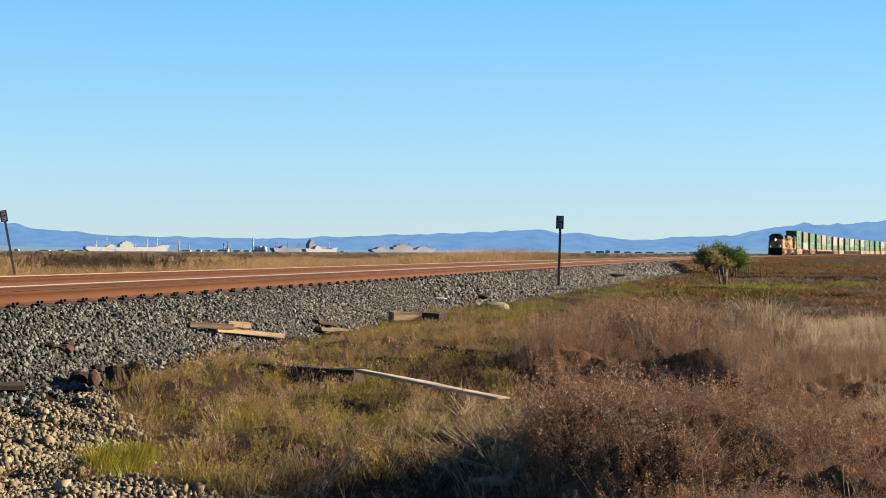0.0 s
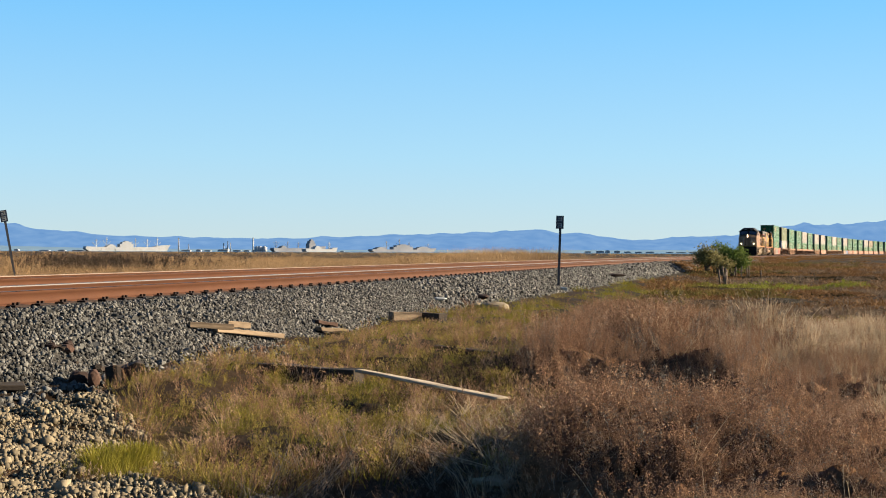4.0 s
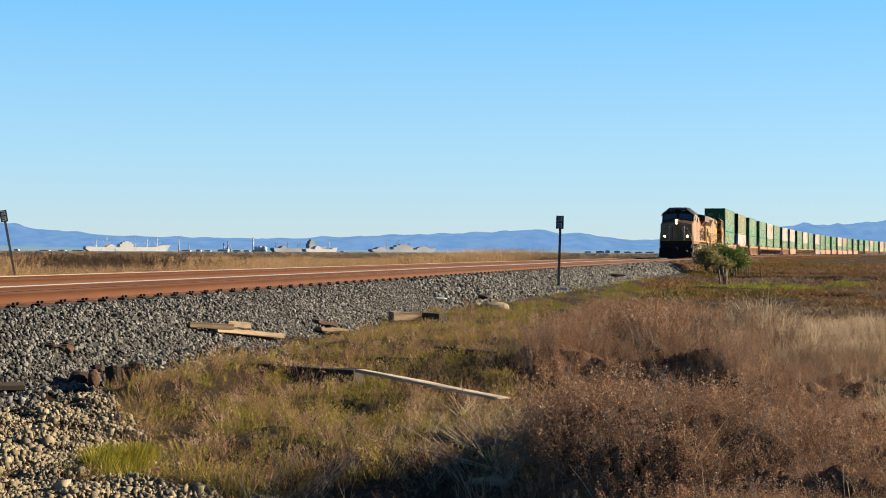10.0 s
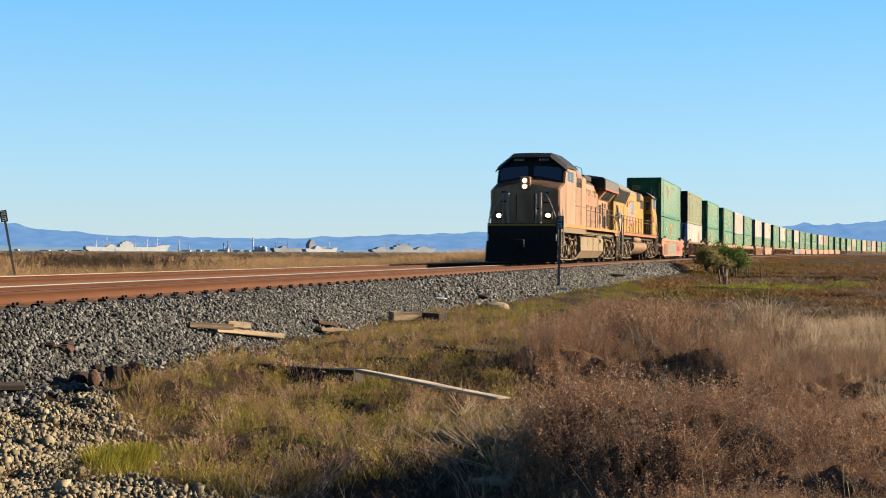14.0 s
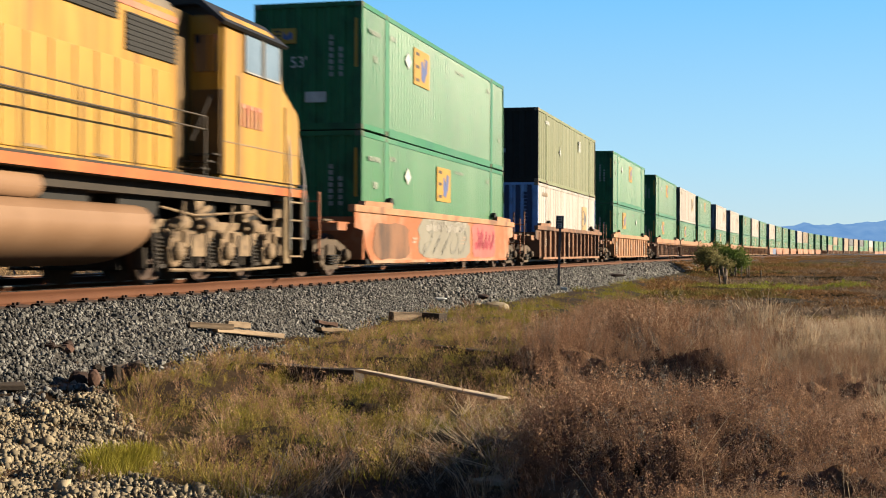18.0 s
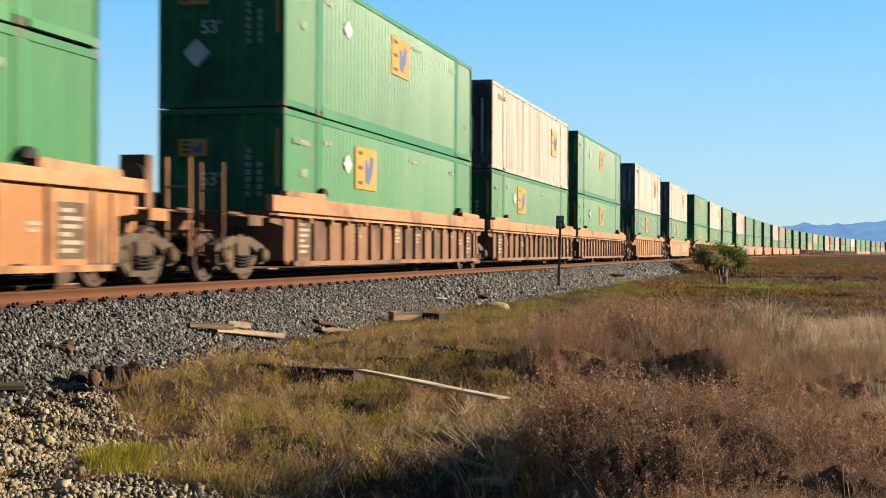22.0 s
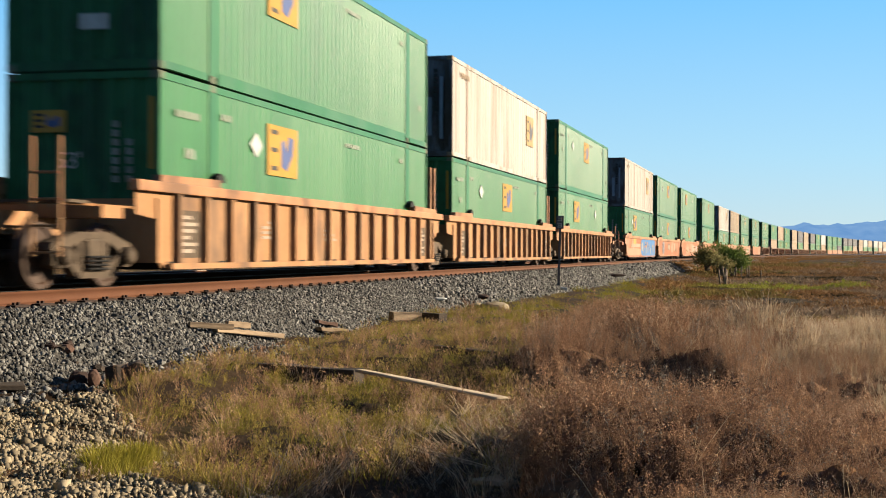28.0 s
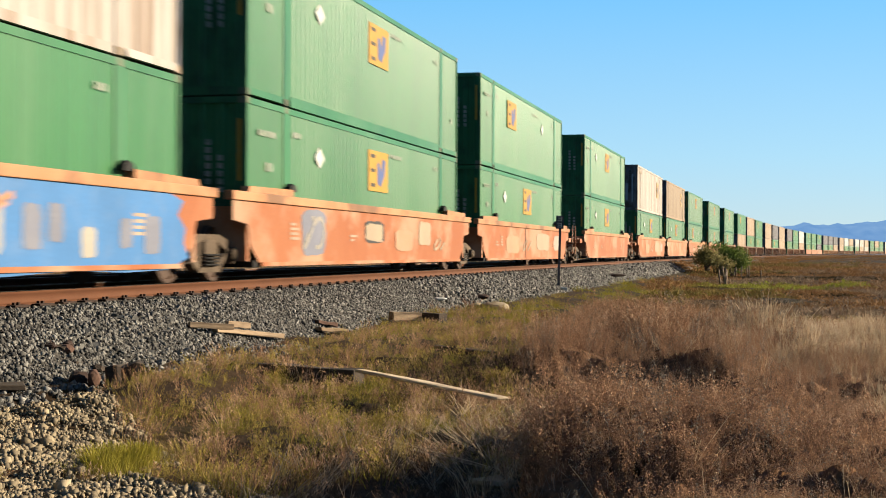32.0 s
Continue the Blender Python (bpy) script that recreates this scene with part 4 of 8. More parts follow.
# ---------------- smoothed-down versions for the far end of the train ----------------
def far_container(kind, variant=0):
    side, end = {"G": ("green", "green_end_shade"), "W": ("white", "grey_end"), "T": ("tan", "grey_end"), "S": ("grey_end", "grey_end"), "B": ("white_clean", "white_clean")}[kind]
    words = {"G": "green corrugated steel freight container", "W": "dirty white ribbed steel freight container", "T": "dusty tan ribbed steel freight container",
             "S": "blue-grey steel freight container", "B": "clean white freight container"}[kind]
    e = tagged(empty("freight_container"), words, "container", "double-stacked containers on the train")
    hw, hl, h = BOX_W / 2, BOX_L / 2, BOX_H
    for y, out in ((-hw + 0.012, -1), (hw - 0.012, 1)):
        bm = bmesh.new()
        corrugated(bm, y, out, -hl + 0.08, hl - 0.08, 0.10, h - 0.10, 0.5, 0.018)
        part("side_wall", bm, M[side], e)
    for x, out in ((-hl + 0.02, -1), (hl - 0.02, 1)):
        bm = bmesh.new()
        corrugated_end(bm, x, out, -hw + 0.08, hw - 0.08, 0.1, h - 0.10, 0.4, 0.05)
        part("end_wall", bm, M[end], e)
    bm = bmesh.new()
    for y0, y1 in ((-hw, -hw + 0.07), (hw - 0.07, hw)):
        box(bm, -hl, hl, y0, y1, h - 0.12, h)
        box(bm, -hl, hl, y0, y1, 0.0, 0.14)
        for px in (-hl + 0.05, -hl + 2.0, hl - 2.0, hl - 0.05):
            box(bm, px - 0.05, px + 0.05, y0, y1, 0.12, h - 0.1)
    part("frame", bm, M[side], e)
    bm = bmesh.new()
    box(bm, -hl + 0.05, hl - 0.05, -hw + 0.05, hw - 0.05, h - 0.035, h - 0.01)
    box(bm, -hl + 0.05, hl - 0.05, -hw + 0.05, hw - 0.05, 0.04, 0.10)
    part("roof", bm, M[side], e)
    if kind == "G":
        x = (4.4, 7.3)[variant % 2] - hl
        flat_mark("yellow_marking", [(x, x + 1.58, 1.56, 2.50)], -hw - 0.004, M["yellow"], e)
    return e


def far_well(style, front, rear):
    paint = {"ribs_brown": "well_brown", "ribs_tan": "well_tan", "smooth": "well_orange"}[style]
    e = tagged(empty("well_car"), "weathered %s container well car" % {"ribs_brown": "brown", "ribs_tan": "faded orange", "smooth": "orange"}[style], "rail car", "well cars of the freight train")
    hl = BOX_L / 2
    bm = bmesh.new()
    for s in (-1, 1):
        y0, y1 = sorted((s * (WELL_Y - 0.03), s * (WELL_Y - 0.06)))
        prism(bm, [(-hl, WELL_BOT), (hl, WELL_BOT), (hl + 0.95, 1.06), (hl + 0.95, WELL_TOP - 0.1), (-hl - 0.95, WELL_TOP - 0.1), (-hl - 0.95, 1.06)], "y", y0, y1)
        if style != "smooth":
            for i in range(14):
                x = -hl + 0.4 + i * (BOX_L - 0.8) / 13
                a, b = sorted((s * (WELL_Y - 0.035), s * (WELL_Y + 0.04)))
                box(bm, x - 0.07, x + 0.07, a, b, WELL_BOT, WELL_TOP - 0.15)
    part("side_sill", bm, M[paint], e)
    bm = bmesh.new()
    for s in (-1, 1):
        a, b = sorted((s * (WELL_Y - 0.14), s * (WELL_Y + 0.02)))
        box(bm, -hl - 1.05, hl + 1.05, a, b, WELL_TOP - 0.16, WELL_TOP)
    part("top_chord", bm, M["chord"] if style != "ribs_brown" else M[paint], e)
    bm = bmesh.new()
    xa, xb = -hl - (2.9 if front == "end" else 1.35), hl + (2.9 if rear == "end" else 1.35)
    box(bm, xa - 0.4 * (front == "end"), xb + 0.4 * (rear == "end"), -0.42, 0.42, 0.74, 1.0)
    box(bm, -hl, hl, -WELL_Y + 0.07, WELL_Y - 0.07, 0.26, FLOOR - 0.004)
    part("centre_sill", bm, M["dark"], e)
    for x, how in ((-hl - 1.68, front), (hl + (1.68 if rear == "end" else 1.52), rear)):
        if how == "end" or x > 0:
            bm = bmesh.new()
            for sx in (-0.9, 0.9):
                for y in (-0.8, 0.8):
                    lathe_y(bm, [(0.46, y - 0.06), (0.46, y + 0.06)], x + sx, 0.46, 14)
            for y in (-1.1, 0.95):
                box(bm, x - 1.1, x + 1.1, y, y + 0.15, 0.35, 0.75)
            part("bogie", bm, M["bogie"], e)
    return e


M["white_clean"] = mat("clean_white_paint", C(0.2061, 0.2035, 0.1962), None, 0.5, scale=0.6, bump=0.0)

# ---------------- the train: where each unit's container begins at the clip's start ----------------
# start, upper box, lower box, well style, front end, rear end, graffiti, label places (upper, lower), placards (upper, lower)
UNITS = [
    (350.3, "G", "G", "smooth", "end", "end", 1, 0, 1), (373.2, "O", "B", "ribs_brown", "end", "end", 0, 0, 0),
    (396.4, "G", "G", "panels", "end", "end", 0, 3, 2), (419.8, "G", "G", "posts", "end", "joint", 0, 3, 0),
    (439.0, "W", "G", "posts", "joint", "joint", 0, 0, 0), (458.0, "G", "G", "posts", "joint", "end", 0, 3, 3),
    (481.4, "W", "G", "panels", "end", "end", 0, 0, 4), (504.4, "W", "G", "smooth", "end", "end", 4, 0, 4),
    (528.2, "G", "G", "ribs_tan", "end", "joint", 0, 0, 0), (547.2, "W", "G", "ribs_tan", "joint", "joint", 0, 0, 3),
    (566.3, "G", "G", "ribs_tan", "joint", "end", 0, 3, 2), (590.0, "W", "G", "smooth", "end", "joint", 2, 0, 0),
    (608.9, "G", "G", "smooth", "joint", "joint", 3, 3, 3), (628.2, "G", "G", "smooth", "joint", "end", 4, 2, 3),
    (651.1, "G", "G", "smooth", "end", "end", 0, 3, 3), (673.8, "W", "G", "smooth", "end", "joint", 4, 0, 3),
    (693.0, "T", "G", "smooth", "joint", "joint", 0, 0, 3), (712.6, "G", "G", "smooth", "joint", "end", 4, 3, 2),
    (736.4, "G", "G", "smooth", "end", "end", 0, 3, 3), (760.0, "G", "G", "ribs_brown", "end", "end", 0, 3, 0),
]
FAR = "GT TG GG TT SG TT SG GG BT GG GG GS SG SG ST TT BG TG BG WT TW GG TG GG WT GG TG GG BW GG WG GG TG GG WT GG TG".split()
far_styles = ("ribs_brown", "ribs_brown", "ribs_brown", "smooth", "ribs_tan")
train = []          # (object, distance from the start along the line, height)
made = {}


def make(key, builder):
    """Build a thing once; later ones are copies with all their parts."""
    if key in made:
        return copy_thing(made[key], Matrix())
    made[key] = builder()
    return made[key]


LABEL = ((4.45, 3.9), (6.9, 3.9), (4.3, 11.2), (7.3, 3.9), (6.1, 3.9))
for i, (u, top, low, style, fr, re, graf, lt, lb) in enumerate(UNITS):
    mid = u + BOX_L / 2
    car = make((style, fr, re, graf), lambda: well_car(style, fr, re, i, graf))
    train.append((car, mid, 0.0))
    for kind, which, z in ((low, lb, FLOOR), (top, lt, FLOOR + BOX_H + 0.03)):
        lx, dx = LABEL[which]
        train.append((make((kind, which), lambda: container(kind, lx, dx, which)), mid, z))
u = 760.0
for i, kinds in enumerate(FAR):
    u += 23.4 if i % 3 == 0 else 19.2
    fr, re = ("end", "joint") if i % 3 == 0 else ("joint", "joint") if i % 3 == 1 else ("joint", "end")
    style = far_styles[(i // 3) % 5]
    mid = u + BOX_L / 2
    train.append((make(("far", style, fr, re), lambda: far_well(style, fr, re)), mid, 0.0))
    for kind, z in ((kinds[1], FLOOR), (kinds[0], FLOOR + BOX_H + 0.03)):
        train.append((make(("far", kind, i % 2 if kind == "G" else 0), lambda: far_container(kind, i)), mid, z))

# ---------------- locomotives ----------------
M["loco_y"] = mat("faded_yellow_loco_paint", C(0.176, 0.088, 0.042), C(0.190, 0.110, 0.060), 0.5, scale=0.45, fine=25, bump=0.03, dirt=C(0.090, 0.046, 0.022), dirt_amt=0.55, stretch=(1.6, 1.6, 0.35), dscale=1.5, wear=(C(0.085, 0.042, 0.022), 0.5, 0.6, (1, 1, 0.9), 0.51, 0.62))
M["loco_y2"] = mat("yellow_loco_paint", C(0.200, 0.103, 0.011), C(0.212, 0.122, 0.018), 0.45, scale=0.7, fine=25, bump=0.03, dirt=C(0.1132, 0.05089, 0.005549), dirt_amt=0.7, stretch=(2.0, 2.0, 0.22), dscale=2.0, wear=(C(0.09, 0.042, 0.010), 0.65, 0.8, (1.6, 1, 0.45), 0.52, 0.64))
M["roof_grey"] = mat("sooty_grey_roof_paint", C(0.006935, 0.006704, 0.006241), C(0.01156, 0.01086, 0.009937), 0.6, scale=1.5, fine=25, bump=0.06, dirt=C(0.003468, 0.003237, 0.003006), dirt_amt=0.7)
M["hood_grey"] = mat("grey_hood_paint", C(0.04886, 0.04523, 0.0376), C(0.06018, 0.05466, 0.04523), 0.6, scale=1.2, fine=25, bump=0.06, dirt=C(0.02665, 0.02081, 0.01495), dirt_amt=0.6)
M["red_stripe"] = mat("red_stripe_paint", C(0.1716, 0.02081, 0.01214), C(0.1994, 0.0549, 0.02774), 0.5, scale=1.5, bump=0.0)
M["orange_stripe"] = mat("dulled_orange_stripe", C(0.252, 0.0882, 0.00672), C(0.2184, 0.0924, 0.0168), 0.5, scale=2, bump=0.0, dirt=C(0.1008, 0.0504, 0.021), dirt_amt=0.6)
M["red_faded"] = mat("faded_red_lettering", C(0.215, 0.066, 0.040), C(0.205, 0.110, 0.060), 0.6, scale=3.0, bump=0.0)
M["tank_seam"] = mat("tank_seam_grime", C(0.05779, 0.04045, 0.02312), None, 0.8, bump=0.0)
M["skirt"] = mat("dusty_grey_skirt", C(0.07862, 0.05259, 0.02861), C(0.09248, 0.06068, 0.03178), 0.7, scale=2, bump=0.05, stretch=(1, 1, 0.4))
M["truck_dark"] = mat("dark_truck_coat", C(0.01272, 0.009828, 0.007513), C(0.02023, 0.01503, 0.0104), 0.8, scale=3, fine=30, bump=0.2)
M["rusty"] = mat("rust_brown_plate", C(0.05201, 0.02601, 0.01445), C(0.07513, 0.04045, 0.02312), 0.8, scale=2, bump=0.1)
M["rear_shade"] = mat("shade_brown_paint", C(0.07513, 0.04334, 0.01156), C(0.04623, 0.02601, 0.008669), 0.7, scale=2, bump=0.05)
M["railing"] = mat("dark_railing_paint", C(0.0289, 0.02023, 0.01156), None, 0.6, bump=0.0)
M["shield"] = mat("faded_shield_paint", C(0.2312, 0.1387, 0.09248), C(0.2428, 0.1734, 0.1156), 0.5, scale=3, bump=0.0)
M["hood_tan"] = mat("dusty_tan_grey_paint", C(0.085, 0.068, 0.048), C(0.10, 0.08, 0.055), 0.6, scale=1.2, fine=25, bump=0.06, dirt=C(0.04, 0.03, 0.02), dirt_amt=0.5)
M["tank_brown"] = mat("brown_dusty_tank_paint", C(0.105, 0.058, 0.030), C(0.125, 0.072, 0.040), 0.7, scale=0.8, fine=25, bump=0.05, stretch=(1.2, 1.2, 0.4))
M["soot"] = mat("soot_stained_paint", C(0.07, 0.042, 0.026), C(0.11, 0.06, 0.034), 0.7, scale=3, bump=0.0)
M["bleached"] = mat("bleached_paint", C(0.19, 0.135, 0.095), C(0.17, 0.10, 0.06), 0.7, scale=3, bump=0.0)
M["tank"] = mat("dusty_tank_paint", C(0.112, 0.078, 0.042), C(0.130, 0.092, 0.052), 0.7, scale=0.8, fine=25, bump=0.05, dirt=C(0.04573, 0.02867, 0.01375), dirt_amt=0.7, stretch=(1.2, 1.2, 0.4), wear=(C(0.050, 0.030, 0.016), 0.5, 0.5, (1, 1, 0.5), 0.52, 0.64))
M["truck"] = mat("dusty_truck_paint", C(0.090, 0.060, 0.034), C(0.118, 0.082, 0.048), 0.8, scale=3, fine=30, bump=0.2, dirt=C(0.01686, 0.009568, 0.005389), dirt_amt=0.85)
M["grille"] = mat("dark_grille_mesh", C(0.002289, 0.002289, 0.002034), C(0.00445, 0.004068, 0.00356), 0.7, scale=3, fine=90, bump=0.4)
M["chrome"] = mat("grey_handrail_paint", C(0.1549, 0.1445, 0.1272), None, 0.5, scale=8, bump=0.0)
M["lamp"] = mat("lit_headlight", C(1.0, 0.72, 0.42), None, 0.3, emit=3.2, bump=0.0)
gl = bpy.data.materials.new("cab_glass")
gl.use_nodes = True
gb = gl.node_tree.nodes["Principled BSDF"]
gb.inputs["Base Color"].default_value, gb.inputs["Roughness"].default_value = C(0.006935, 0.0104, 0.01734), 0.06
gb.inputs["Specular IOR Level"].default_value = 0.8
M["glass"] = gl


def loco_truck(parent, x, axles, r=0.533):
    """A three-axle motored bogie: cast frame, pedestals, journal boxes, springs, brake cylinders and pipes."""
    a, b = min(axles) - 0.62, max(axles) + 0.62
    bm = bmesh.new()
    for s in (-1, 1):
        y0, y1 = sorted((s * 1.02, s * 1.16))
        prism(bm, [(a, 0.90), (a + 0.2, 1.02), (b - 0.2, 1.02), (b, 0.90), (b, 0.78), (b - 0.35, 0.84), (a + 0.35, 0.84), (a, 0.78)], "y", y0, y1)
    box(bm, a + 0.3, b - 0.3, -1.0, 1.0, 0.80, 1.0)
    for s in (-1, 1):
        for p, q in zip(sorted(axles), sorted(axles)[1:]):
            c = (p + q) / 2
            prism(bm, [(p + 0.30, 0.86), (q - 0.30, 0.86), (c + 0.34, 0.56), (c + 0.26, 0.44), (c - 0.26, 0.44), (c - 0.34, 0.56)], "y", *sorted((s * 1.06, s * 1.22)))
    t = part("truck", bm, M["truck"], parent, "grimy cast three-axle truck")
    t.location.x = x
    for ax in axles:
        wheelset(t, ax, r)
        # dark motor boxes, sized to block light between the wheels
        bm = bmesh.new()
        box(bm, ax - 0.62, ax + 0.62, -0.62, 0.62, 0.22, 1.05, bev=0.06)
        part("traction_motor", bm, M["dark"], t)
        for s in (-1, 1):
            bm = bmesh.new()
            o = [(ax - 0.36, 0.88), (ax + 0.36, 0.88), (ax + 0.33, 0.62), (ax + 0.22, 0.56), (ax + 0.20, 0.36), (ax + 0.10, 0.28), (ax - 0.10, 0.28), (ax - 0.20, 0.36), (ax - 0.22, 0.56), (ax - 0.33, 0.62)]
            prism(bm, o, "y", *sorted((s * 1.10, s * 1.27)))
            bmesh.ops.bevel(bm, geom=bm.edges[:], offset=0.018, segments=1, affect="EDGES", clamp_overlap=True)
            for dx in (-0.27, 0.27):
                box(bm, ax + dx - 0.05, ax + dx + 0.05, *sorted((s * 1.24, s * 1.33)), 0.60, 0.84)
            p = part("pedestal", bm, M["truck"], t, "dusty cast pedestal")
            bm = bmesh.new()
            lathe_y(bm, [(0.15, s * 1.26), (0.15, s * 1.36), (0.10, s * 1.40)] if s > 0 else [(0.10, s * 1.40), (0.15, s * 1.36), (0.15, s * 1.26)], ax, 0.53, 14)
            part("axle_box", bm, M["truck"], p)
            for dx in (-0.46, 0.46):
                bm = bmesh.new()
                for k in range(7):
                    tube(bm, (ax + dx, s * 1.16, 0.34 + 0.062 * k), (ax + dx, s * 1.16, 0.37 + 0.062 * k), 0.09, 10)
                tube(bm, (ax + dx, s * 1.16, 0.3), (ax + dx, s * 1.16, 0.8), 0.05, 8)
                box(bm, ax + dx - 0.11, ax + dx + 0.11, *sorted((s * 1.06, s * 1.26)), 0.27, 0.33)
                part("spring", bm, M["truck_dark"], p)
    for s in (-1, 1):
        for i, ax in enumerate(axles):
            bm = bmesh.new()
            q = ax + (0.62 if i < 2 else -0.30)
            tube(bm, (q, s * 1.28, 0.98), (q + 0.42, s * 1.30, 0.93), 0.115, 12)
            tube(bm, (q + 0.42, s * 1.30, 0.93), (q + 0.60, s * 1.30, 0.90), 0.035, 8)
            part("brake_cylinder", bm, M["truck"], t)
            bm = bmesh.new()
            tube(bm, (ax + 0.64, s * 1.22, 0.22), (ax + 0.72, s * 1.22, 0.86), 0.035, 6)
            tube(bm, (ax - 0.64, s * 1.22, 0.22), (ax - 0.70, s * 1.22, 0.80), 0.035, 6)
            box(bm, ax + 0.52, ax + 0.66, *sorted((s * 0.86, s * 1.06)), 0.24, 0.58, bev=0.03)
            part("brake_rigging", bm, M["truck_dark"], t)
        bm = bmesh.new()
        pipe(bm, [(a, s * 1.30, 1.14), (a + 0.9, s * 1.33, 1.10), (a + 1.5, s * 1.33, 1.22), (b - 1.2, s * 1.33, 1.10), (b, s * 1.30, 1.2)], 0.022, 6)
        pipe(bm, [(a + 0.2, s * 1.36, 0.24), (0, s * 1.36, 0.20), (b - 0.2, s * 1.36, 0.24)], 0.028, 6)
        for ax in axles:
            pipe(bm, [(ax - 0.1, s * 1.36, 1.30), (ax + 0.12, s * 1.42, 0.98), (ax + 0.34, s * 1.36, 0.74)], 0.024, 6)
        part("hose", bm, M["truck"], t)
        for xx in (-1.0, 1.0):
            bm = bmesh.new()
            prism(bm, [(xx - 0.16, 1.34), (xx + 0.16, 1.34), (xx + 0.10, 1.02), (xx - 0.10, 1.02)], "y", *sorted((s * 1.08, s * 1.24)))
            tube(bm, (xx - 0.3, s * 1.27, 1.24), (xx + 0.3, s * 1.27, 1.10), 0.05, 8)
            part("damper", bm, M["truck"], t)
    return t


def louvres(parent, x0, x1, y, s, z0, z1, n=0):
    """A framed dark grille on a side wall."""
    bm = bmesh.new()
    ya, yb = sorted((y, y + s * 0.02))
    box(bm, x0, x1, ya, yb, z0, z1)
    g = part("grille", bm, M["grille"], parent, "dark intake grille")
    if n:
        bm = bmesh.new()
        ya, yb = sorted((y, y + s * 0.035))
        for i in range(n + 1):
            z = z0 + (z1 - z0) * i / n
            box(bm, x0, x1, ya, yb, z - 0.012, z + 0.012)
        part("slat", bm, M["dark"], g)
    return g


def handrail(parent, xs, y, z0, z1, paint, name="handrail"):
    post = None
    for x in xs:
        if post is None:
            bm = bmesh.new()
            tube(bm, (0, 0, z0 - 0.1), (0, 0, z1), 0.017, 6)
            post = part("stanchion", bm, paint, parent)
            post.location = (x, y, 0)
        else:
            same("stanchion", post, Matrix.Translation((x, y, 0)), parent)
    for z in (z1, z0 + (z1 - z0) * 0.78):
        bm = bmesh.new()
        tube(bm, (xs[0], y, z), (xs[-1], y, z), 0.015, 6)
        part(name, bm, paint, parent)


def steps(parent, x, s, paint):
    bm = bmesh.new()
    for k in range(4):
        z = 0.42 + k * 0.34
        y0, y1 = sorted((s * 1.2, s * 1.52))
        box(bm, x - 0.30, x + 0.30, y0, y1, z, z + 0.03)
    y0, y1 = sorted((s * 1.15, s * 1.18))
    box(bm, x - 0.32, x + 0.32, y0, y1, 0.4, 1.62)
    for dx in (-0.32, 0.32):
        tube(bm, (x + dx, s * 1.5, 0.4), (x + dx, s * 1.5, 1.65), 0.022, 6)
    part("steps", bm, M["truck"], parent)
    bm = bmesh.new()
    q = x + (0.36 if x < 0 else -0.36)
    box(bm, q - 0.15, q + 0.15, *sorted((s * 1.40, s * 1.47)), 0.30, 1.60, bev=0.01)
    part("step_panel", bm, M["tank"], parent)
    bm = bmesh.new()
    for dx in (-0.38, 0.38):
        pipe(bm, [(x + dx, s * 1.53, 0.55), (x + dx, s * 1.53, 1.9), (x + dx * 0.7, s * 1.45, 2.7)], 0.022, 6)
    part("grab_rail", bm, M["chrome"], parent)


def pilot(e, x, sx, plow=True):
    """Pilot plate, plough, coupler and hoses at one end; sx points out of the loco."""
    bm = bmesh.new()
    a, b = sorted((x, x - sx * 0.12))
    box(bm, a, b, -1.5, 1.5, 0.75, 1.62)
    part("pilot", bm, M["dark"], e, "black pilot plate")
    if plow:
        bm = bmesh.new()
        pts = [(-1.52, 0.12), (1.52, 0.12), (1.52, 1.0), (-1.52, 1.0)]
        v = []
        for y, z in pts:
            bulge = 0.45 * (1 - abs(y) / 1.6) + (0.25 if z < 0.5 else 0.0)
            v.append(bm.verts.new((x + sx * (0.1 + bulge), y, z)))
        for y, z in ((0, 0.12), (0, 1.0)):
            v.append(bm.verts.new((x + sx * (0.55 + (0.25 if z < 0.5 else 0)), y, z)))
        bm.faces.new((v[0], v[4], v[5], v[3]))
        bm.faces.new((v[4], v[1], v[2], v[5]))
        bmesh.ops.solidify(bm, geom=bm.faces[:], thickness=0.04)
        part("snow_plough", bm, M["dark"], e, "black steel snow plough")
    bm = bmesh.new()
    a, b = sorted((x, x + sx * 0.62))
    box(bm, a, b, -0.12, 0.12, 0.80, 1.0)
    a, b = sorted((x + sx * 0.42, x + sx * 0.75))
    box(bm, a, b, -0.2, 0.2, 0.72, 1.06, bev=0.05)
    part("coupler", bm, M["dark"], e)
    bm = bmesh.new()
    for y in (-0.9, -0.7, 0.7, 0.9):
        pipe(bm, [(x + sx * 0.05, y, 1.2), (x + sx * 0.25, y * 0.9, 0.8), (x + sx * 0.3, y * 0.7, 0.55)], 0.03, 6)
    part("air_hose", bm, M["dark"], e)


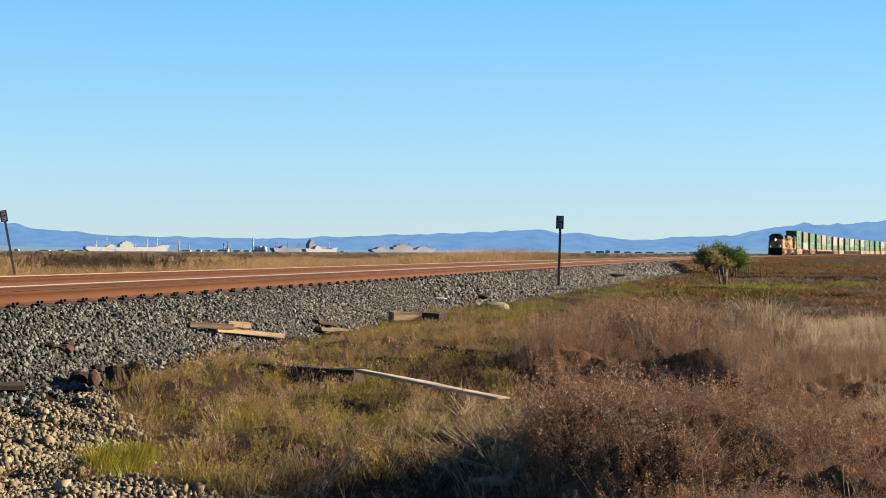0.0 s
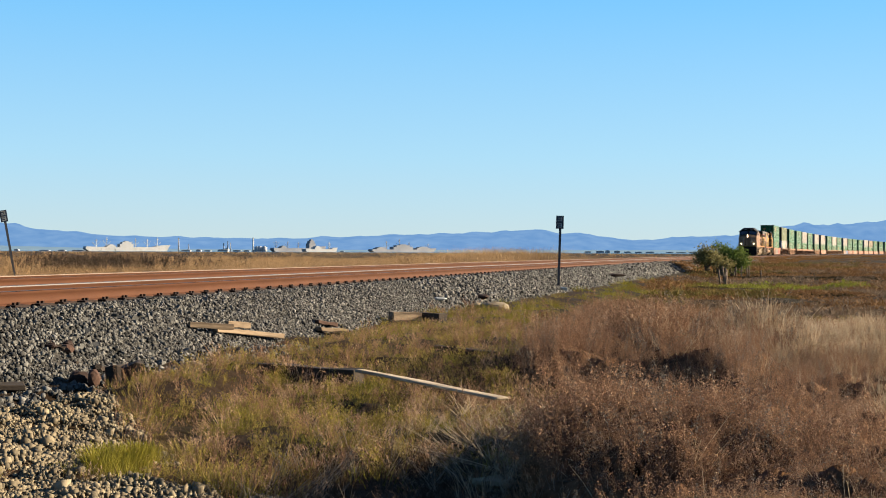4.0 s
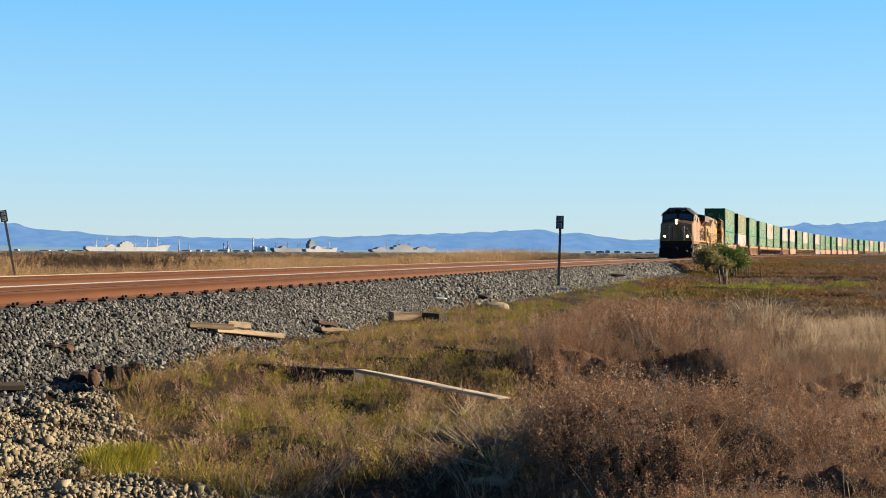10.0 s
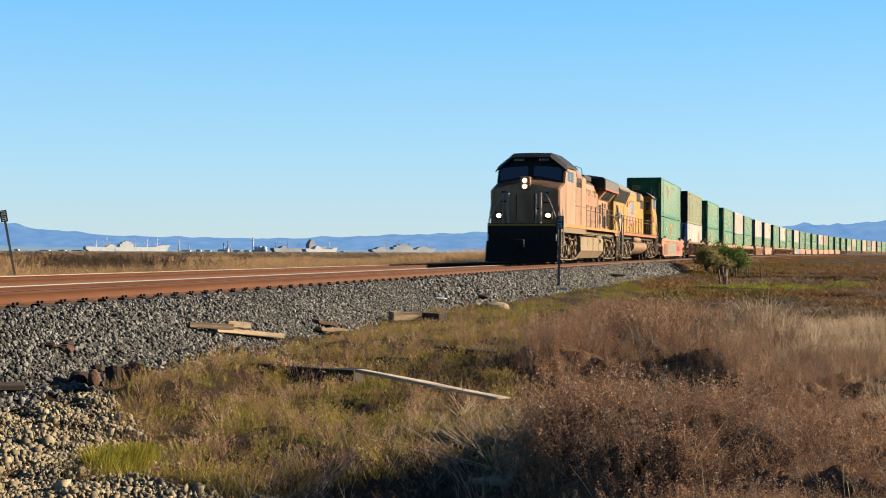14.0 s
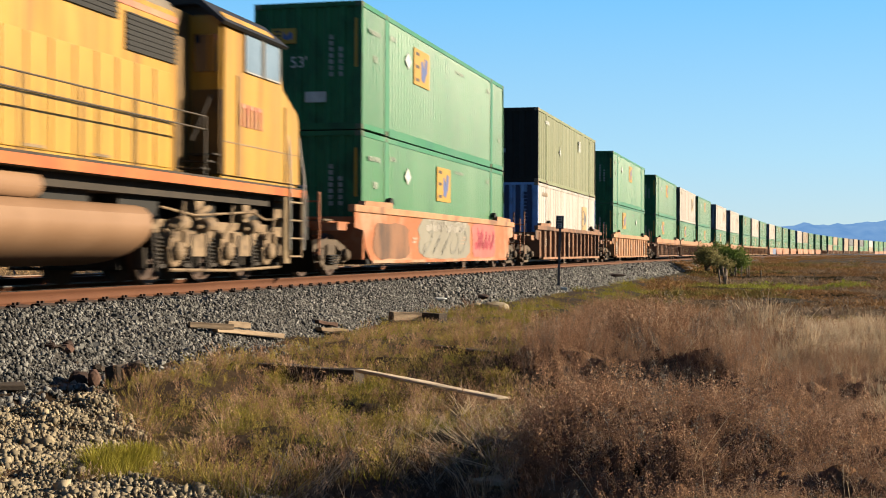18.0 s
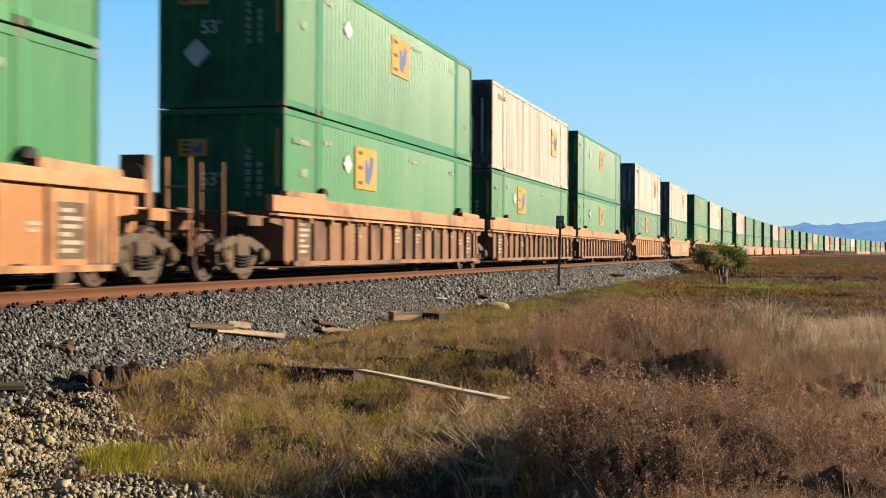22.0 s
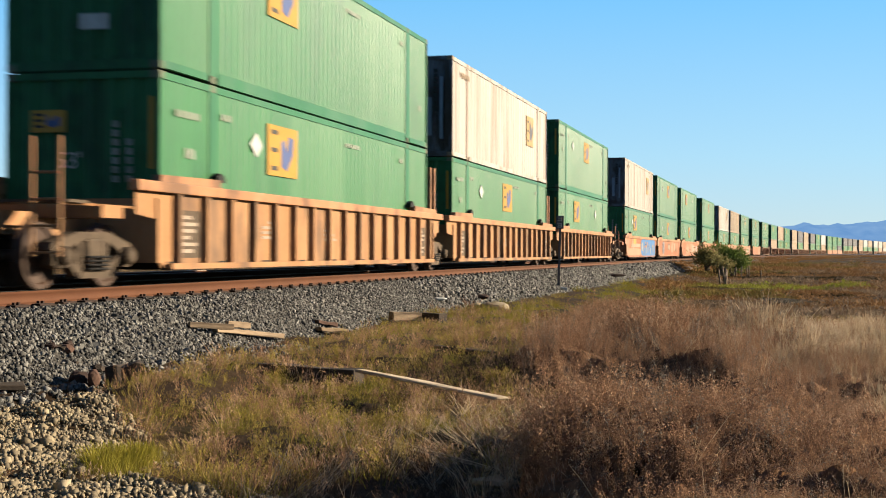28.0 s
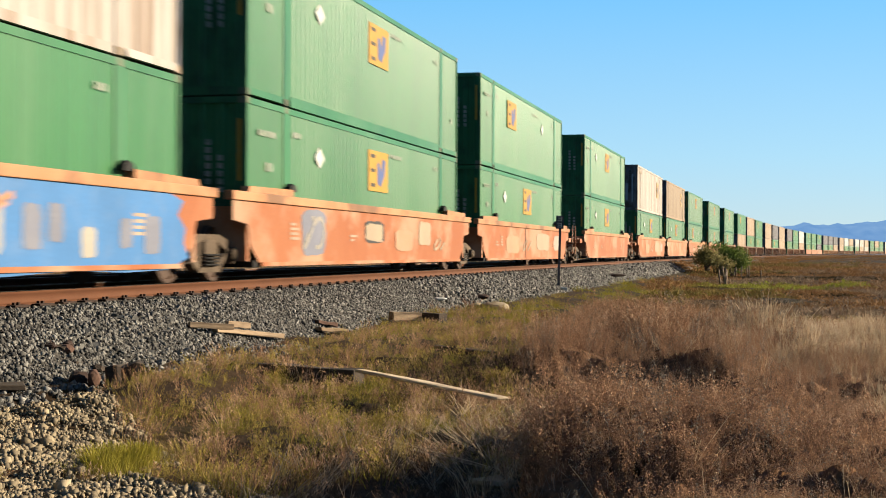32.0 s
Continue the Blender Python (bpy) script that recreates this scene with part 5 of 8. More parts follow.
def lead_loco():
    """Wide-cab road diesel; its nose points to -x."""
    P = M["loco_y"]
    e = tagged(empty("diesel_locomotive"), "faded yellow wide-cab diesel locomotive with lit headlights", "locomotive")
    bm = bmesh.new()
    box(bm, -10.3, 10.4, -1.5, 1.5, 1.62, 1.74, bev=0.02)
    box(bm, -10.2, 10.3, -1.22, 1.22, 1.30, 1.63)
    part("frame", bm, M["truck_dark"], e)
    # solid dark fill, added to keep light from passing under the frame
    bm = bmesh.new()
    box(bm, -10.0, 10.0, -0.72, 0.72, 0.80, 1.34)
    for k in range(9):
        x = -9.2 + k * 2.2
        box(bm, x, x + 1.5, -1.0, 1.0, 1.0, 1.40)
    part("underframe", bm, M["dark"], e, "dark fill added to stop light under the frame")
    for s in (-1, 1):
        y0, y1 = sorted((s * 1.502, s * 1.515))
        bm = bmesh.new()
        box(bm, -10.25, 10.35, y0, y1, 1.62, 1.745)
        part("sill_stripe", bm, M["orange_stripe"], e, "dulled orange-yellow sill stripe")
        bm = bmesh.new()
        box(bm, -10.2, -2.4, *sorted((s * 1.46, s * 1.50)), 1.38, 1.61)
        part("side_skirt", bm, M["skirt"], e, "dusty grey skirt below the cab")
        bm = bmesh.new()
        box(bm, 8.6, 10.3, *sorted((s * 1.44, s * 1.49)), 1.44, 1.61)
        part("rear_skirt", bm, P, e)
        bm = bmesh.new()
        pipe(bm, [(-2.3, s * 1.36, 1.50), (1.0, s * 1.36, 1.47), (1.4, s * 1.36, 1.40), (8.5, s * 1.36, 1.47)], 0.03, 6)
        pipe(bm, [(-2.3, s * 1.42, 1.42), (3.0, s * 1.40, 1.41), (8.5, s * 1.40, 1.38)], 0.022, 6)
        part("sill_pipe", bm, M["truck"], e)
        bm = bmesh.new()
        for k in range(9):
            x = -2.2 + k * 0.72 + 0.13 * (k % 3)
            box(bm, x, x + 0.22, *sorted((s * 1.22, s * 1.34)), 1.36, 1.50)
        part("air_valve", bm, M["truck"], e)
    # nose and cab: one body with a slab nose, sloped windscreen and roof
    bm = bmesh.new()
    prof = [(-9.95, 1.74), (-9.95, 3.10), (-9.86, 3.48), (-8.62, 3.80), (-8.34, 4.56), (-8.10, 4.74), (-5.55, 4.78), (-5.55, 1.74)]
    ROOF = ((-1.49, 0.60), (-1.42, 0.52), (-0.80, 0.0), (0.0, -0.02), (0.80, 0.0), (1.42, 0.52), (1.49, 0.60))
    rows = []
    for y, drop in ROOF:
        row = []
        for i, (x, z) in enumerate(prof):
            zz = z - (drop if z > 4.6 else drop * 0.7 if z > 4.4 else 0.0)
            if 2.9 < z < 3.9:
                zz = z - (0.0 if i == 1 else 0.20 * abs(y))
            row.append(bm.verts.new((x + (0.06 if x < -9 and abs(y) > 1.45 else 0), y, zz)))
        rows.append(row)
    for p, q in zip(rows, rows[1:]):
        for i in range(len(prof) - 1):
            bm.faces.new((p[i], p[i + 1], q[i + 1], q[i]))
    bm.faces.new(rows[0])
    bm.faces.new(rows[-1][::-1])
    cab = part("cab", bm, P, e, "faded yellow safety cab")
    bm = bmesh.new()
    over = []
    for y, drop in ROOF:
        y2 = y * 1.05
        over.append([bm.verts.new(p) for p in ((-8.58, y2, 4.64 - drop), (-8.20, y2, 4.83 - drop), (-5.45, y2, 4.87 - drop), (-5.45, y2, 4.82 - drop), (-8.20, y2, 4.77 - drop), (-8.56, y2, 4.58 - drop))])
    for p, q in zip(over, over[1:]):
        for i in range(6):
            bm.faces.new((p[i], p[(i + 1) % 6], q[(i + 1) % 6], q[i]))
    bm.faces.new(over[0])
    bm.faces.new(over[-1][::-1])
    part("cab_roof", bm, M["roof_grey"], e, "sooty dark chamfered roof")
    # windscreen: two sloped panes over the peaked nose, in a dark surround
    def screen(pts, out):
        bm = bmesh.new()
        vs = [bm.verts.new((-8.70 + (z - 3.7) * 0.40 - out, y, z)) for y, z in pts] + [bm.verts.new((-8.62 + (z - 3.7) * 0.40, y, z)) for y, z in pts]
        n = len(pts)
        bm.faces.new(vs[:n])
        bm.faces.new(vs[n:][::-1])
        for k in range(n):
            bm.faces.new((vs[k], vs[n + k], vs[n + (k + 1) % n], vs[(k + 1) % n]))
        return bm
    part("windscreen_surround", screen([(-1.44, 3.50), (0, 3.78), (1.44, 3.50), (1.44, 4.16), (0.80, 4.66), (-0.80, 4.66), (-1.44, 4.16)], 0.0), M["dark"], e, "black windscreen surround")
    for s in (-1, 1):
        part("windscreen", screen([(s * 0.13, 3.84), (s * 1.32, 3.60), (s * 1.34, 4.08), (s * 1.22, 4.18), (s * 0.20, 4.26), (s * 0.13, 4.20)], 0.015), M["glass"], e, "dark glass windscreen")
    for y in (-0.55, 0.55):
        bm = bmesh.new()
        prism(bm, [(-8.50, 4.44), (-8.42, 4.66), (-8.20, 4.66), (-8.25, 4.44)], "y", y - 0.30, y + 0.30)
        nb = part("number_board", bm, M["dark"], e, "black number board")
        bm = bmesh.new()
        for k in range(4):
            prism(bm, [(-8.503, 4.49), (-8.449, 4.62), (-8.435, 4.62), (-8.49, 4.49)], "y", y - 0.22 + k * 0.12, y - 0.14 + k * 0.12)
        part("number_marking", bm, M["lwhite"], nb)
    bm = bmesh.new()
    for s in (-1, 1):
        vs = [bm.verts.new(p) for p in ((-9.80, s * 0.16, 3.485), (-8.66, s * 0.16, 3.785), (-8.66, s * 1.40, 3.535), (-9.80, s * 1.40, 3.235))]
        bm.faces.new(vs)
    bmesh.ops.solidify(bm, geom=bm.faces[:], thickness=0.02)
    part("nose_top", bm, M["rusty"], e, "rust-brown nose top")
    # nose: door, headlights, stripe, grab irons
    bm = bmesh.new()
    box(bm, -10.0, -9.94, -0.42, 0.36, 1.85, 3.0)
    part("nose_door", bm, P, e)
    bm = bmesh.new()
    for y in (-0.42, 0.36):
        box(bm, -10.01, -9.99, y - 0.02, y + 0.02, 1.85, 3.0)
    part("door_seam", bm, M["dark"], e)
    bm = bmesh.new()
    box(bm, -9.99, -9.70, -0.22, 0.22, 3.16, 3.72, bev=0.04)
    hb = part("headlight_box", bm, P, e, "headlight housing")
    for z in (3.30, 3.56):
        bm = bmesh.new()
        tube(bm, (-9.99, 0, z), (-10.02, 0, z), 0.085, 16)
        part("headlight", bm, M["lamp"], hb, "lit round headlight")
    for y in (-1.05, 1.05):
        bm = bmesh.new()
        box(bm, -10.30, -10.02, y - 0.16, y + 0.16, 1.92, 2.22, bev=0.03)
        d = part("ditch_light_box", bm, M["dark"], e)
        bm = bmesh.new()
        tube(bm, (-10.30, y, 2.07), (-10.33, y, 2.07), 0.09, 16)
        part("ditch_light", bm, M["lamp"], d, "lit ditch light")
    bm = bmesh.new()
    box(bm, -10.47, -10.44, -1.45, 1.45, 1.64, 1.72)
    part("nose_stripe", bm, M["yellow"], e, "yellow reflective nose stripe")
    bm = bmesh.new()
    box(bm, -10.46, -9.9, -1.5, 1.5, 1.62, 1.745)
    part("front_deck", bm, M["dark"], e)
    bm = bmesh.new()
    for y in (-1.44, 1.44):
        pipe(bm, [(-10.42, y, 1.0), (-10.42, y, 1.9), (-10.2, y * 0.78, 2.6), (-10.1, y * 0.62, 3.0), (-10.05, y * 0.45, 3.0)], 0.028, 6)
        pipe(bm, [(-10.55, y, 0.55), (-10.55, y, 1.3)], 0.028, 6)
    pipe(bm, [(-10.42, -0.75, 1.74), (-10.42, -0.75, 3.0)], 0.05, 6)
    pipe(bm, [(-10.42, 0.62, 1.74), (-10.42, 0.62, 3.0)], 0.05, 6)
    pipe(bm, [(-10.42, -0.55, 1.74), (-10.42, -0.55, 2.95)], 0.025, 6)
    pipe(bm, [(-10.42, 0.85, 1.74), (-10.42, 0.85, 2.95)], 0.025, 6)
    part("nose_handrail", bm, M["chrome"], e, "pale nose handrails")
    bm = bmesh.new()
    for y, z in ((-0.9, 3.0), (-0.9, 2.6), (0.9, 3.05), (0.9, 2.65), (-0.55, 2.35)):
        box(bm, -10.0, -9.97, y - 0.12, y + 0.12, z, z + 0.05)
    part("latch", bm, M["dark"], e)
    pilot(e, -10.45, -1)
    pilot(e, 10.45, 1, False)
    # cab side windows and doors, equipment cabin
    bm = bmesh.new()
    prism(bm, [(-1.48, 1.74), (-1.48, 3.98), (-1.05, 4.42), (1.05, 4.42), (1.48, 3.98), (1.48, 1.74)], "x", -5.55, -2.4)
    part("equipment_cabin", bm, P, e)
    for s in (-1, 1):
        y0, y1 = sorted((s * 1.484, s * 1.50))
        for x0, x1 in ((-7.9, -7.15), (-7.0, -6.35)):
            bm = bmesh.new()
            box(bm, x0, x1, y0, y1, 3.62, 4.06)
            part("side_window", bm, M["glass"], e, "dark glass side window")
        bm = bmesh.new()
        for x in (-8.35, -5.6, -4.0):
            box(bm, x - 0.012, x + 0.012, y0, y1, 1.8, 3.7)
        box(bm, -5.55, -2.45, y0, y1, 2.62, 2.645)
        part("panel_seam", bm, M["truck"], e)
        bm = bmesh.new()
        for k in range(5):
            x = -5.3 + k * 0.32
            prism(bm, [(x, 3.50), (x + 0.2, 3.50), (x + 0.14, 3.92), (x + 0.02, 3.92)], "y", y0, y1 + 0.05 * s if s > 0 else y1)
        part("vent_hood", bm, M["grille"], e)
        bm = bmesh.new()
        for x in (-5.5, -3.7):
            tube(bm, (x, s * 1.50, 3.95), (x, s * 1.46, 4.42), 0.016, 6)
        tube(bm, (-5.5, s * 1.46, 4.42), (-3.7, s * 1.46, 4.42), 0.016, 6)
        part("roof_rail", bm, M["dark"], e)
    # long hood
    bm = bmesh.new()
    prism(bm, [(-0.98, 1.74), (-0.98, 3.72), (-0.90, 4.02), (-0.66, 4.22), (0.66, 4.22), (0.90, 4.02), (0.98, 3.72), (0.98, 1.74)], "x", -2.4, 9.9)
    part("hood", bm, P, e, "faded yellow hood with grime and rust streaks")
    bm = bmesh.new()
    prism(bm, [(-0.92, 4.00), (-0.67, 4.23), (0.67, 4.23), (0.92, 4.00), (0.90, 3.98), (0.66, 4.2), (-0.66, 4.2), (-0.90, 3.98)], "x", -2.35, 4.4)
    part("hood_roof", bm, M["roof_grey"], e)
    for s in (-1, 1):
        y0, y1 = sorted((s * 0.982, s * 0.992))
        yp0, yp1 = sorted((s * 0.982, s * 1.012))
        door = None
        for k in range(10):
            x = -2.1 + k * 0.72
            if door is None:
                bm = bmesh.new()
                box(bm, 0.03, 0.69, yp0, yp1, 1.84, 3.62, bev=0.012)
                door = part("hood_door", bm, P, e)
                door.location.x = x
            else:
                same("hood_door", door, Matrix.Translation((x, 0, 0)), e)
        bm = bmesh.new()
        for k in range(10):
            x = -2.1 + k * 0.72
            for z in (2.1, 2.75, 3.4):
                box(bm, x + 0.60, x + 0.68, *sorted((s * 1.012, s * 1.035)), z, z + 0.07)
        part("door_latch", bm, M["truck"], e)
        bm = bmesh.new()
        box(bm, -2.4, 4.9, *sorted((s * 0.97, s * 0.986)), 3.66, 3.71)
        part("red_hood_stripe", bm, M["red_faded"], e)
        for k, w in enumerate((0.34, 0.34, 0.12, 0.38, 0.34, 0.0, 0.32, 0.36, 0.34, 0.12, 0.32, 0.12, 0.34)):
            if w:
                bm = bmesh.new()
                x = -1.05 + k * 0.46
                y2, y3 = sorted((s * 1.0125, s * 1.016))
                box(bm, x, x + 0.12, y2, y3, 2.60, 3.32)
                if w > 0.2:
                    box(bm, x + w - 0.11, x + w, y2, y3, 2.60, 3.32)
                    box(bm, x + 0.12, x + w - 0.11, y2, y3, 2.90 if k % 2 else 2.60, 3.06 if k % 2 else 2.76)
                part("red_lettering", bm, M["red_faded"], e, "faded red lettering worn to blocks")
        for x0, x1, z0, z1 in ((5.33, 5.72, 2.66, 3.06), (5.96, 6.38, 2.66, 3.06), (5.30, 5.70, 2.08, 2.48), (5.95, 6.35, 2.08, 2.48), (7.0, 7.7, 1.90, 2.46), (8.15, 8.55, 2.0, 2.95), (8.80, 9.12, 2.0, 2.9)):
            louvres(e, x0, x1, s * 0.985, s, z0, z1, 5)
        for x0, x1, z0, z1 in ((6.85, 7.85, 2.50, 2.95), (6.9, 7.2, 2.97, 3.2), (7.9, 8.05, 1.85, 3.2), (4.95, 5.15, 1.85, 3.3), (9.3, 9.4, 1.85, 3.4)):
            bm = bmesh.new()
            box(bm, x0, x1, *sorted((s * 0.98, s * 1.05)), z0, z1, bev=0.015)
            part("equipment_box", bm, P, e)
    ra = random.Random(12)
    for s in (-1, 1):
        for k in range(9):
            x = -1.9 + k * 0.72 + ra.uniform(-0.1, 0.1)
            w, d = ra.uniform(0.18, 0.5), ra.uniform(0.15, 0.5)
            bm = bmesh.new()
            prism(bm, [(x, 3.70), (x + w, 3.70), (x + w * 0.8, 3.70 - d), (x + w * 0.5, 3.70 - d * 0.6), (x + w * 0.2, 3.70 - d * 0.9)], "y", *sorted((s * 0.985, s * 1.0165)))
            part("soot_streak", bm, M["soot"] if k % 3 else M["bleached"], e)
    bm = bmesh.new()
    box(bm, -0.2, 1.3, -0.62, 0.62, 4.2, 4.42, bev=0.05)
    part("exhaust_housing", bm, M["roof_grey"], e)
    bm = bmesh.new()
    box(bm, 1.8, 4.2, -0.78, 0.78, 4.2, 4.46, bev=0.03)
    part("blower_housing", bm, M["roof_grey"], e)
    # radiator cabin: flared yellow walls with grilles, grey wings above
    bm = bmesh.new()
    prism(bm, [(-0.98, 3.32), (-1.44, 3.86), (1.44, 3.86), (0.98, 3.32)], "x", 5.2, 9.75)
    part("flared_wall", bm, P, e)
    bm = bmesh.new()
    prism(bm, [(-1.46, 3.865), (-1.50, 3.90), (-1.50, 4.34), (-1.36, 4.46), (-0.6, 4.58), (0.6, 4.58), (1.36, 4.46), (1.50, 4.34), (1.50, 3.90), (1.46, 3.865)], "x", 4.45, 10.1)
    part("radiator_cabin", bm, M["hood_grey"], e, "grey overhanging radiator cabin")
    # thin dark panel that paints shade onto the wing's front face
    bm = bmesh.new()
    box(bm, 4.44, 4.452, -1.44, 1.44, 3.9, 4.44)
    part("wing_end", bm, M["roof_grey"], e)
    for s in (-1, 1):
        for x0, x1 in ((5.95, 7.36), (7.60, 9.05)):
            bm = bmesh.new()
            prism(bm, [(s * 1.065, 3.40), (s * 1.395, 3.80), (s * 1.415, 3.79), (s * 1.085, 3.39)], "x", x0, x1)
            part("radiator_grille", bm, M["grille"], e, "slanted dark radiator grille")
        bm = bmesh.new()
        box(bm, 4.45, 10.1, *sorted((s * 1.45, s * 1.508)), 3.80, 3.905)
        part("red_roof_stripe", bm, M["red_stripe"], e)
        handrail(e, [-2.2, -0.6, 1.0, 2.6, 4.2, 5.7, 7.3, 8.8, 10.3], s * 1.46, 1.74, 2.77, M["railing"])
        bm = bmesh.new()
        pipe(bm, [(10.3, s * 1.46, 2.77), (10.42, s * 1.3, 2.65), (10.42, s * 1.15, 1.8)], 0.022, 6)
        pipe(bm, [(10.44, s * 1.48, 0.5), (10.44, s * 1.48, 2.2), (10.44, s * 1.0, 2.75)], 0.03, 6)
        part("end_handrail", bm, M["chrome"], e)
        steps(e, -9.6, s, P)
        steps(e, 10.0, s, P)
    # fuel tank
    bm = bmesh.new()
    prism(bm, [(-1.38, 1.27), (-1.44, 1.22), (-1.45, 0.60), (-1.18, 0.26), (-0.9, 0.22), (0.9, 0.22), (1.18, 0.26), (1.45, 0.60), (1.44, 1.22), (1.38, 1.27)], "x", -3.8, 3.9)
    tank = part("fuel_tank", bm, M["tank"], e, "dusty tan fuel tank")
    bm = bmesh.new()
    for s in (-1, 1):
        for x in (-1.6, 0.4, 2.2):
            box(bm, x, x + 0.03, *sorted((s * 1.445, s * 1.453)), 0.62, 1.22)
        box(bm, -3.8, 3.9, *sorted((s * 1.44, s * 1.456)), 0.585, 0.62)
        box(bm, 2.6, 2.8, *sorted((s * 1.4, s * 1.5)), 1.0, 1.18, bev=0.02)
    part("weld_seam", bm, M["tank_seam"], tank)
    bm = bmesh.new()
    for s in (-1, 1):
        tube(bm, (-3.5, s * 1.3, 1.4), (1.5, s * 1.3, 1.4), 0.07, 8)
        tube(bm, (1.9, s * 1.25, 1.34), (3.9, s * 1.25, 1.34), 0.13, 10)
    part("air_pipe", bm, M["truck"], e)
    loco_truck(e, -6.93, (-2.0, 0.0, 2.0))
    loco_truck(e, 6.93, (-2.0, 0.0, 2.0))
    return e


def trail_loco():
    """Second diesel, with its cab to -x; it runs with the long hood leading."""
    P = M["loco_y2"]
    e = tagged(empty("diesel_locomotive"), "yellow diesel locomotive with painted flag, running hood first", "locomotive")
    bm = bmesh.new()
    box(bm, -10.4, 10.4, -1.48, 1.48, 1.55, 1.74, bev=0.02)
    box(bm, -10.2, 10.2, -1.2, 1.2, 1.36, 1.56)
    part("frame", bm, M["truck_dark"], e)
    # same added dark fill against light from the far side
    bm = bmesh.new()
    box(bm, -10.0, 10.0, -0.66, 0.66, 0.85, 1.40)
    for k in range(9):
        x = -9.2 + k * 2.2
        box(bm, x, x + 1.3, -1.0, 1.0, 1.0, 1.42)
    part("underframe", bm, M["dark"], e, "dark fill added to stop light under the frame")
    for s in (-1, 1):
        y0, y1 = sorted((s * 1.482, s * 1.495))
        bm = bmesh.new()
        box(bm, -10.3, 10.3, y0, y1, 1.555, 1.70)
        part("sill_stripe", bm, M["loco_sill"], e, "faded red and yellow sill band")
    # nose and cab
    bm = bmesh.new()
    prism(bm, [(-10.05, 1.74), (-10.02, 3.0), (-9.9, 3.2), (-9.05, 3.46), (-8.80, 4.36), (-8.55, 4.50), (-6.28, 4.50), (-6.28, 1.74)], "y", -1.46, 1.46)
    bmesh.ops.bevel(bm, geom=bm.edges[:], offset=0.06, segments=2, affect="EDGES", clamp_overlap=True)
    part("cab", bm, P, e, "yellow wide-nose cab")
    bm = bmesh.new()
    prism(bm, [(-1.58, 4.30), (-1.1, 4.70), (1.1, 4.70), (1.58, 4.30), (1.52, 4.26), (1.08, 4.60), (-1.08, 4.60), (-1.52, 4.26)], "x", -9.05, -6.1)
    prism(bm, [(-1.46, 4.28), (-1.08, 4.60), (1.08, 4.60), (1.46, 4.28)], "x", -8.9, -6.29)
    part("cab_roof", bm, M["roof_grey"], e)
    # cab back and cabinet are brown: their shade is put into the colour
    bm = bmesh.new()
    box(bm, -6.285, -5.5, -0.86, 0.86, 1.75, 4.48, bev=0.02)
    for s in (-1, 1):
        box(bm, -6.27, -6.24, *sorted((s * 0.9, s * 1.42)), 1.8, 3.2)
    part("rear_cabinet", bm, M["rear_shade"], e, "cab back and cabinet coloured brown as shade")
    for s in (-1, 1):
        y0, y1 = sorted((s * 1.462, s * 1.485))
        for x0, x1 in ((-8.85, -8.1), (-7.95, -7.2)):
            bm = bmesh.new()
            box(bm, x0, x1, y0, y1, 3.63, 4.28)
            w = part("side_window", bm, M["window_bright"], e, "cab side window with sky reflection in its colour")
            bm = bmesh.new()
            for z in (3.60, 4.28):
                box(bm, x0 - 0.03, x1 + 0.03, *sorted((s * 1.46, s * 1.50)), z, z + 0.03)
            for q in (x0 - 0.03, x1):
                box(bm, q, q + 0.03, *sorted((s * 1.46, s * 1.50)), 3.6, 4.31)
            part("window_frame", bm, M["chrome"], w)
        for k in range(3):
            bm = bmesh.new()
            q = -8.0 + k * 0.36
            box(bm, q, q + 0.28, y0, y1, 2.98, 3.05)
            box(bm, q, q + 0.08, y0, y1, 2.66, 2.98)
            box(bm, q + 0.20, q + 0.28, y0, y1, 2.66, 2.98)
            part("red_number", bm, M["red_faded"], e)
        bm = bmesh.new()
        box(bm, -9.95, -6.3, y0, y1 - 0.015 if s > 0 else y1, 2.34, 2.36)
        box(bm, -6.9, -6.86, y0, y1, 1.8, 3.5)
        box(bm, -9.2, -9.17, y0, y1, 1.8, 3.2)
        part("panel_seam", bm, M["tank"], e)
        bm = bmesh.new()
        prism(bm, [(-9.02, 3.56), (-8.84, 4.25), (-8.80, 4.25), (-8.98, 3.56)], "y", s * 0.75 - 0.5, s * 0.75 + 0.5)
        part("windscreen", bm, M["glass"], e)
        bm = bmesh.new()
        box(bm, -6.28, -6.25, s * 1.16 - 0.20, s * 1.16 + 0.20, 3.5, 4.12)
        part("rear_window", bm, M["glass"], e)
        bm = bmesh.new()
        pipe(bm, [(-6.2, s * 1.47, 1.8), (-6.2, s * 1.47, 3.2)], 0.02, 6)
        pipe(bm, [(-5.6, s * 1.2, 2.3), (-6.15, s * 1.3, 3.1)], 0.02, 6)
        for k in range(3):
            box(bm, -6.2 + k * 0.24, -5.96 + k * 0.24, *sorted((s * 1.0, s * 1.44)), 2.1 - k * 0.13, 2.13 - k * 0.13)
        part("cab_steps", bm, M["truck_dark"], e)
    # hood
    bm = bmesh.new()
    prism(bm, [(-0.98, 1.74), (-0.98, 4.28), (-0.86, 4.52), (-0.6, 4.60), (0.6, 4.60), (0.86, 4.52), (0.98, 4.28), (0.98, 1.74)], "x", -5.5, 4.7)
    prism(bm, [(-0.98, 1.74), (-0.98, 3.5), (-1.30, 4.18), (1.30, 4.18), (0.98, 3.5), (0.98, 1.74)], "x", 4.7, 9.95)
    part("hood", bm, P, e, "yellow hood with rust streaks")
    bm = bmesh.new()
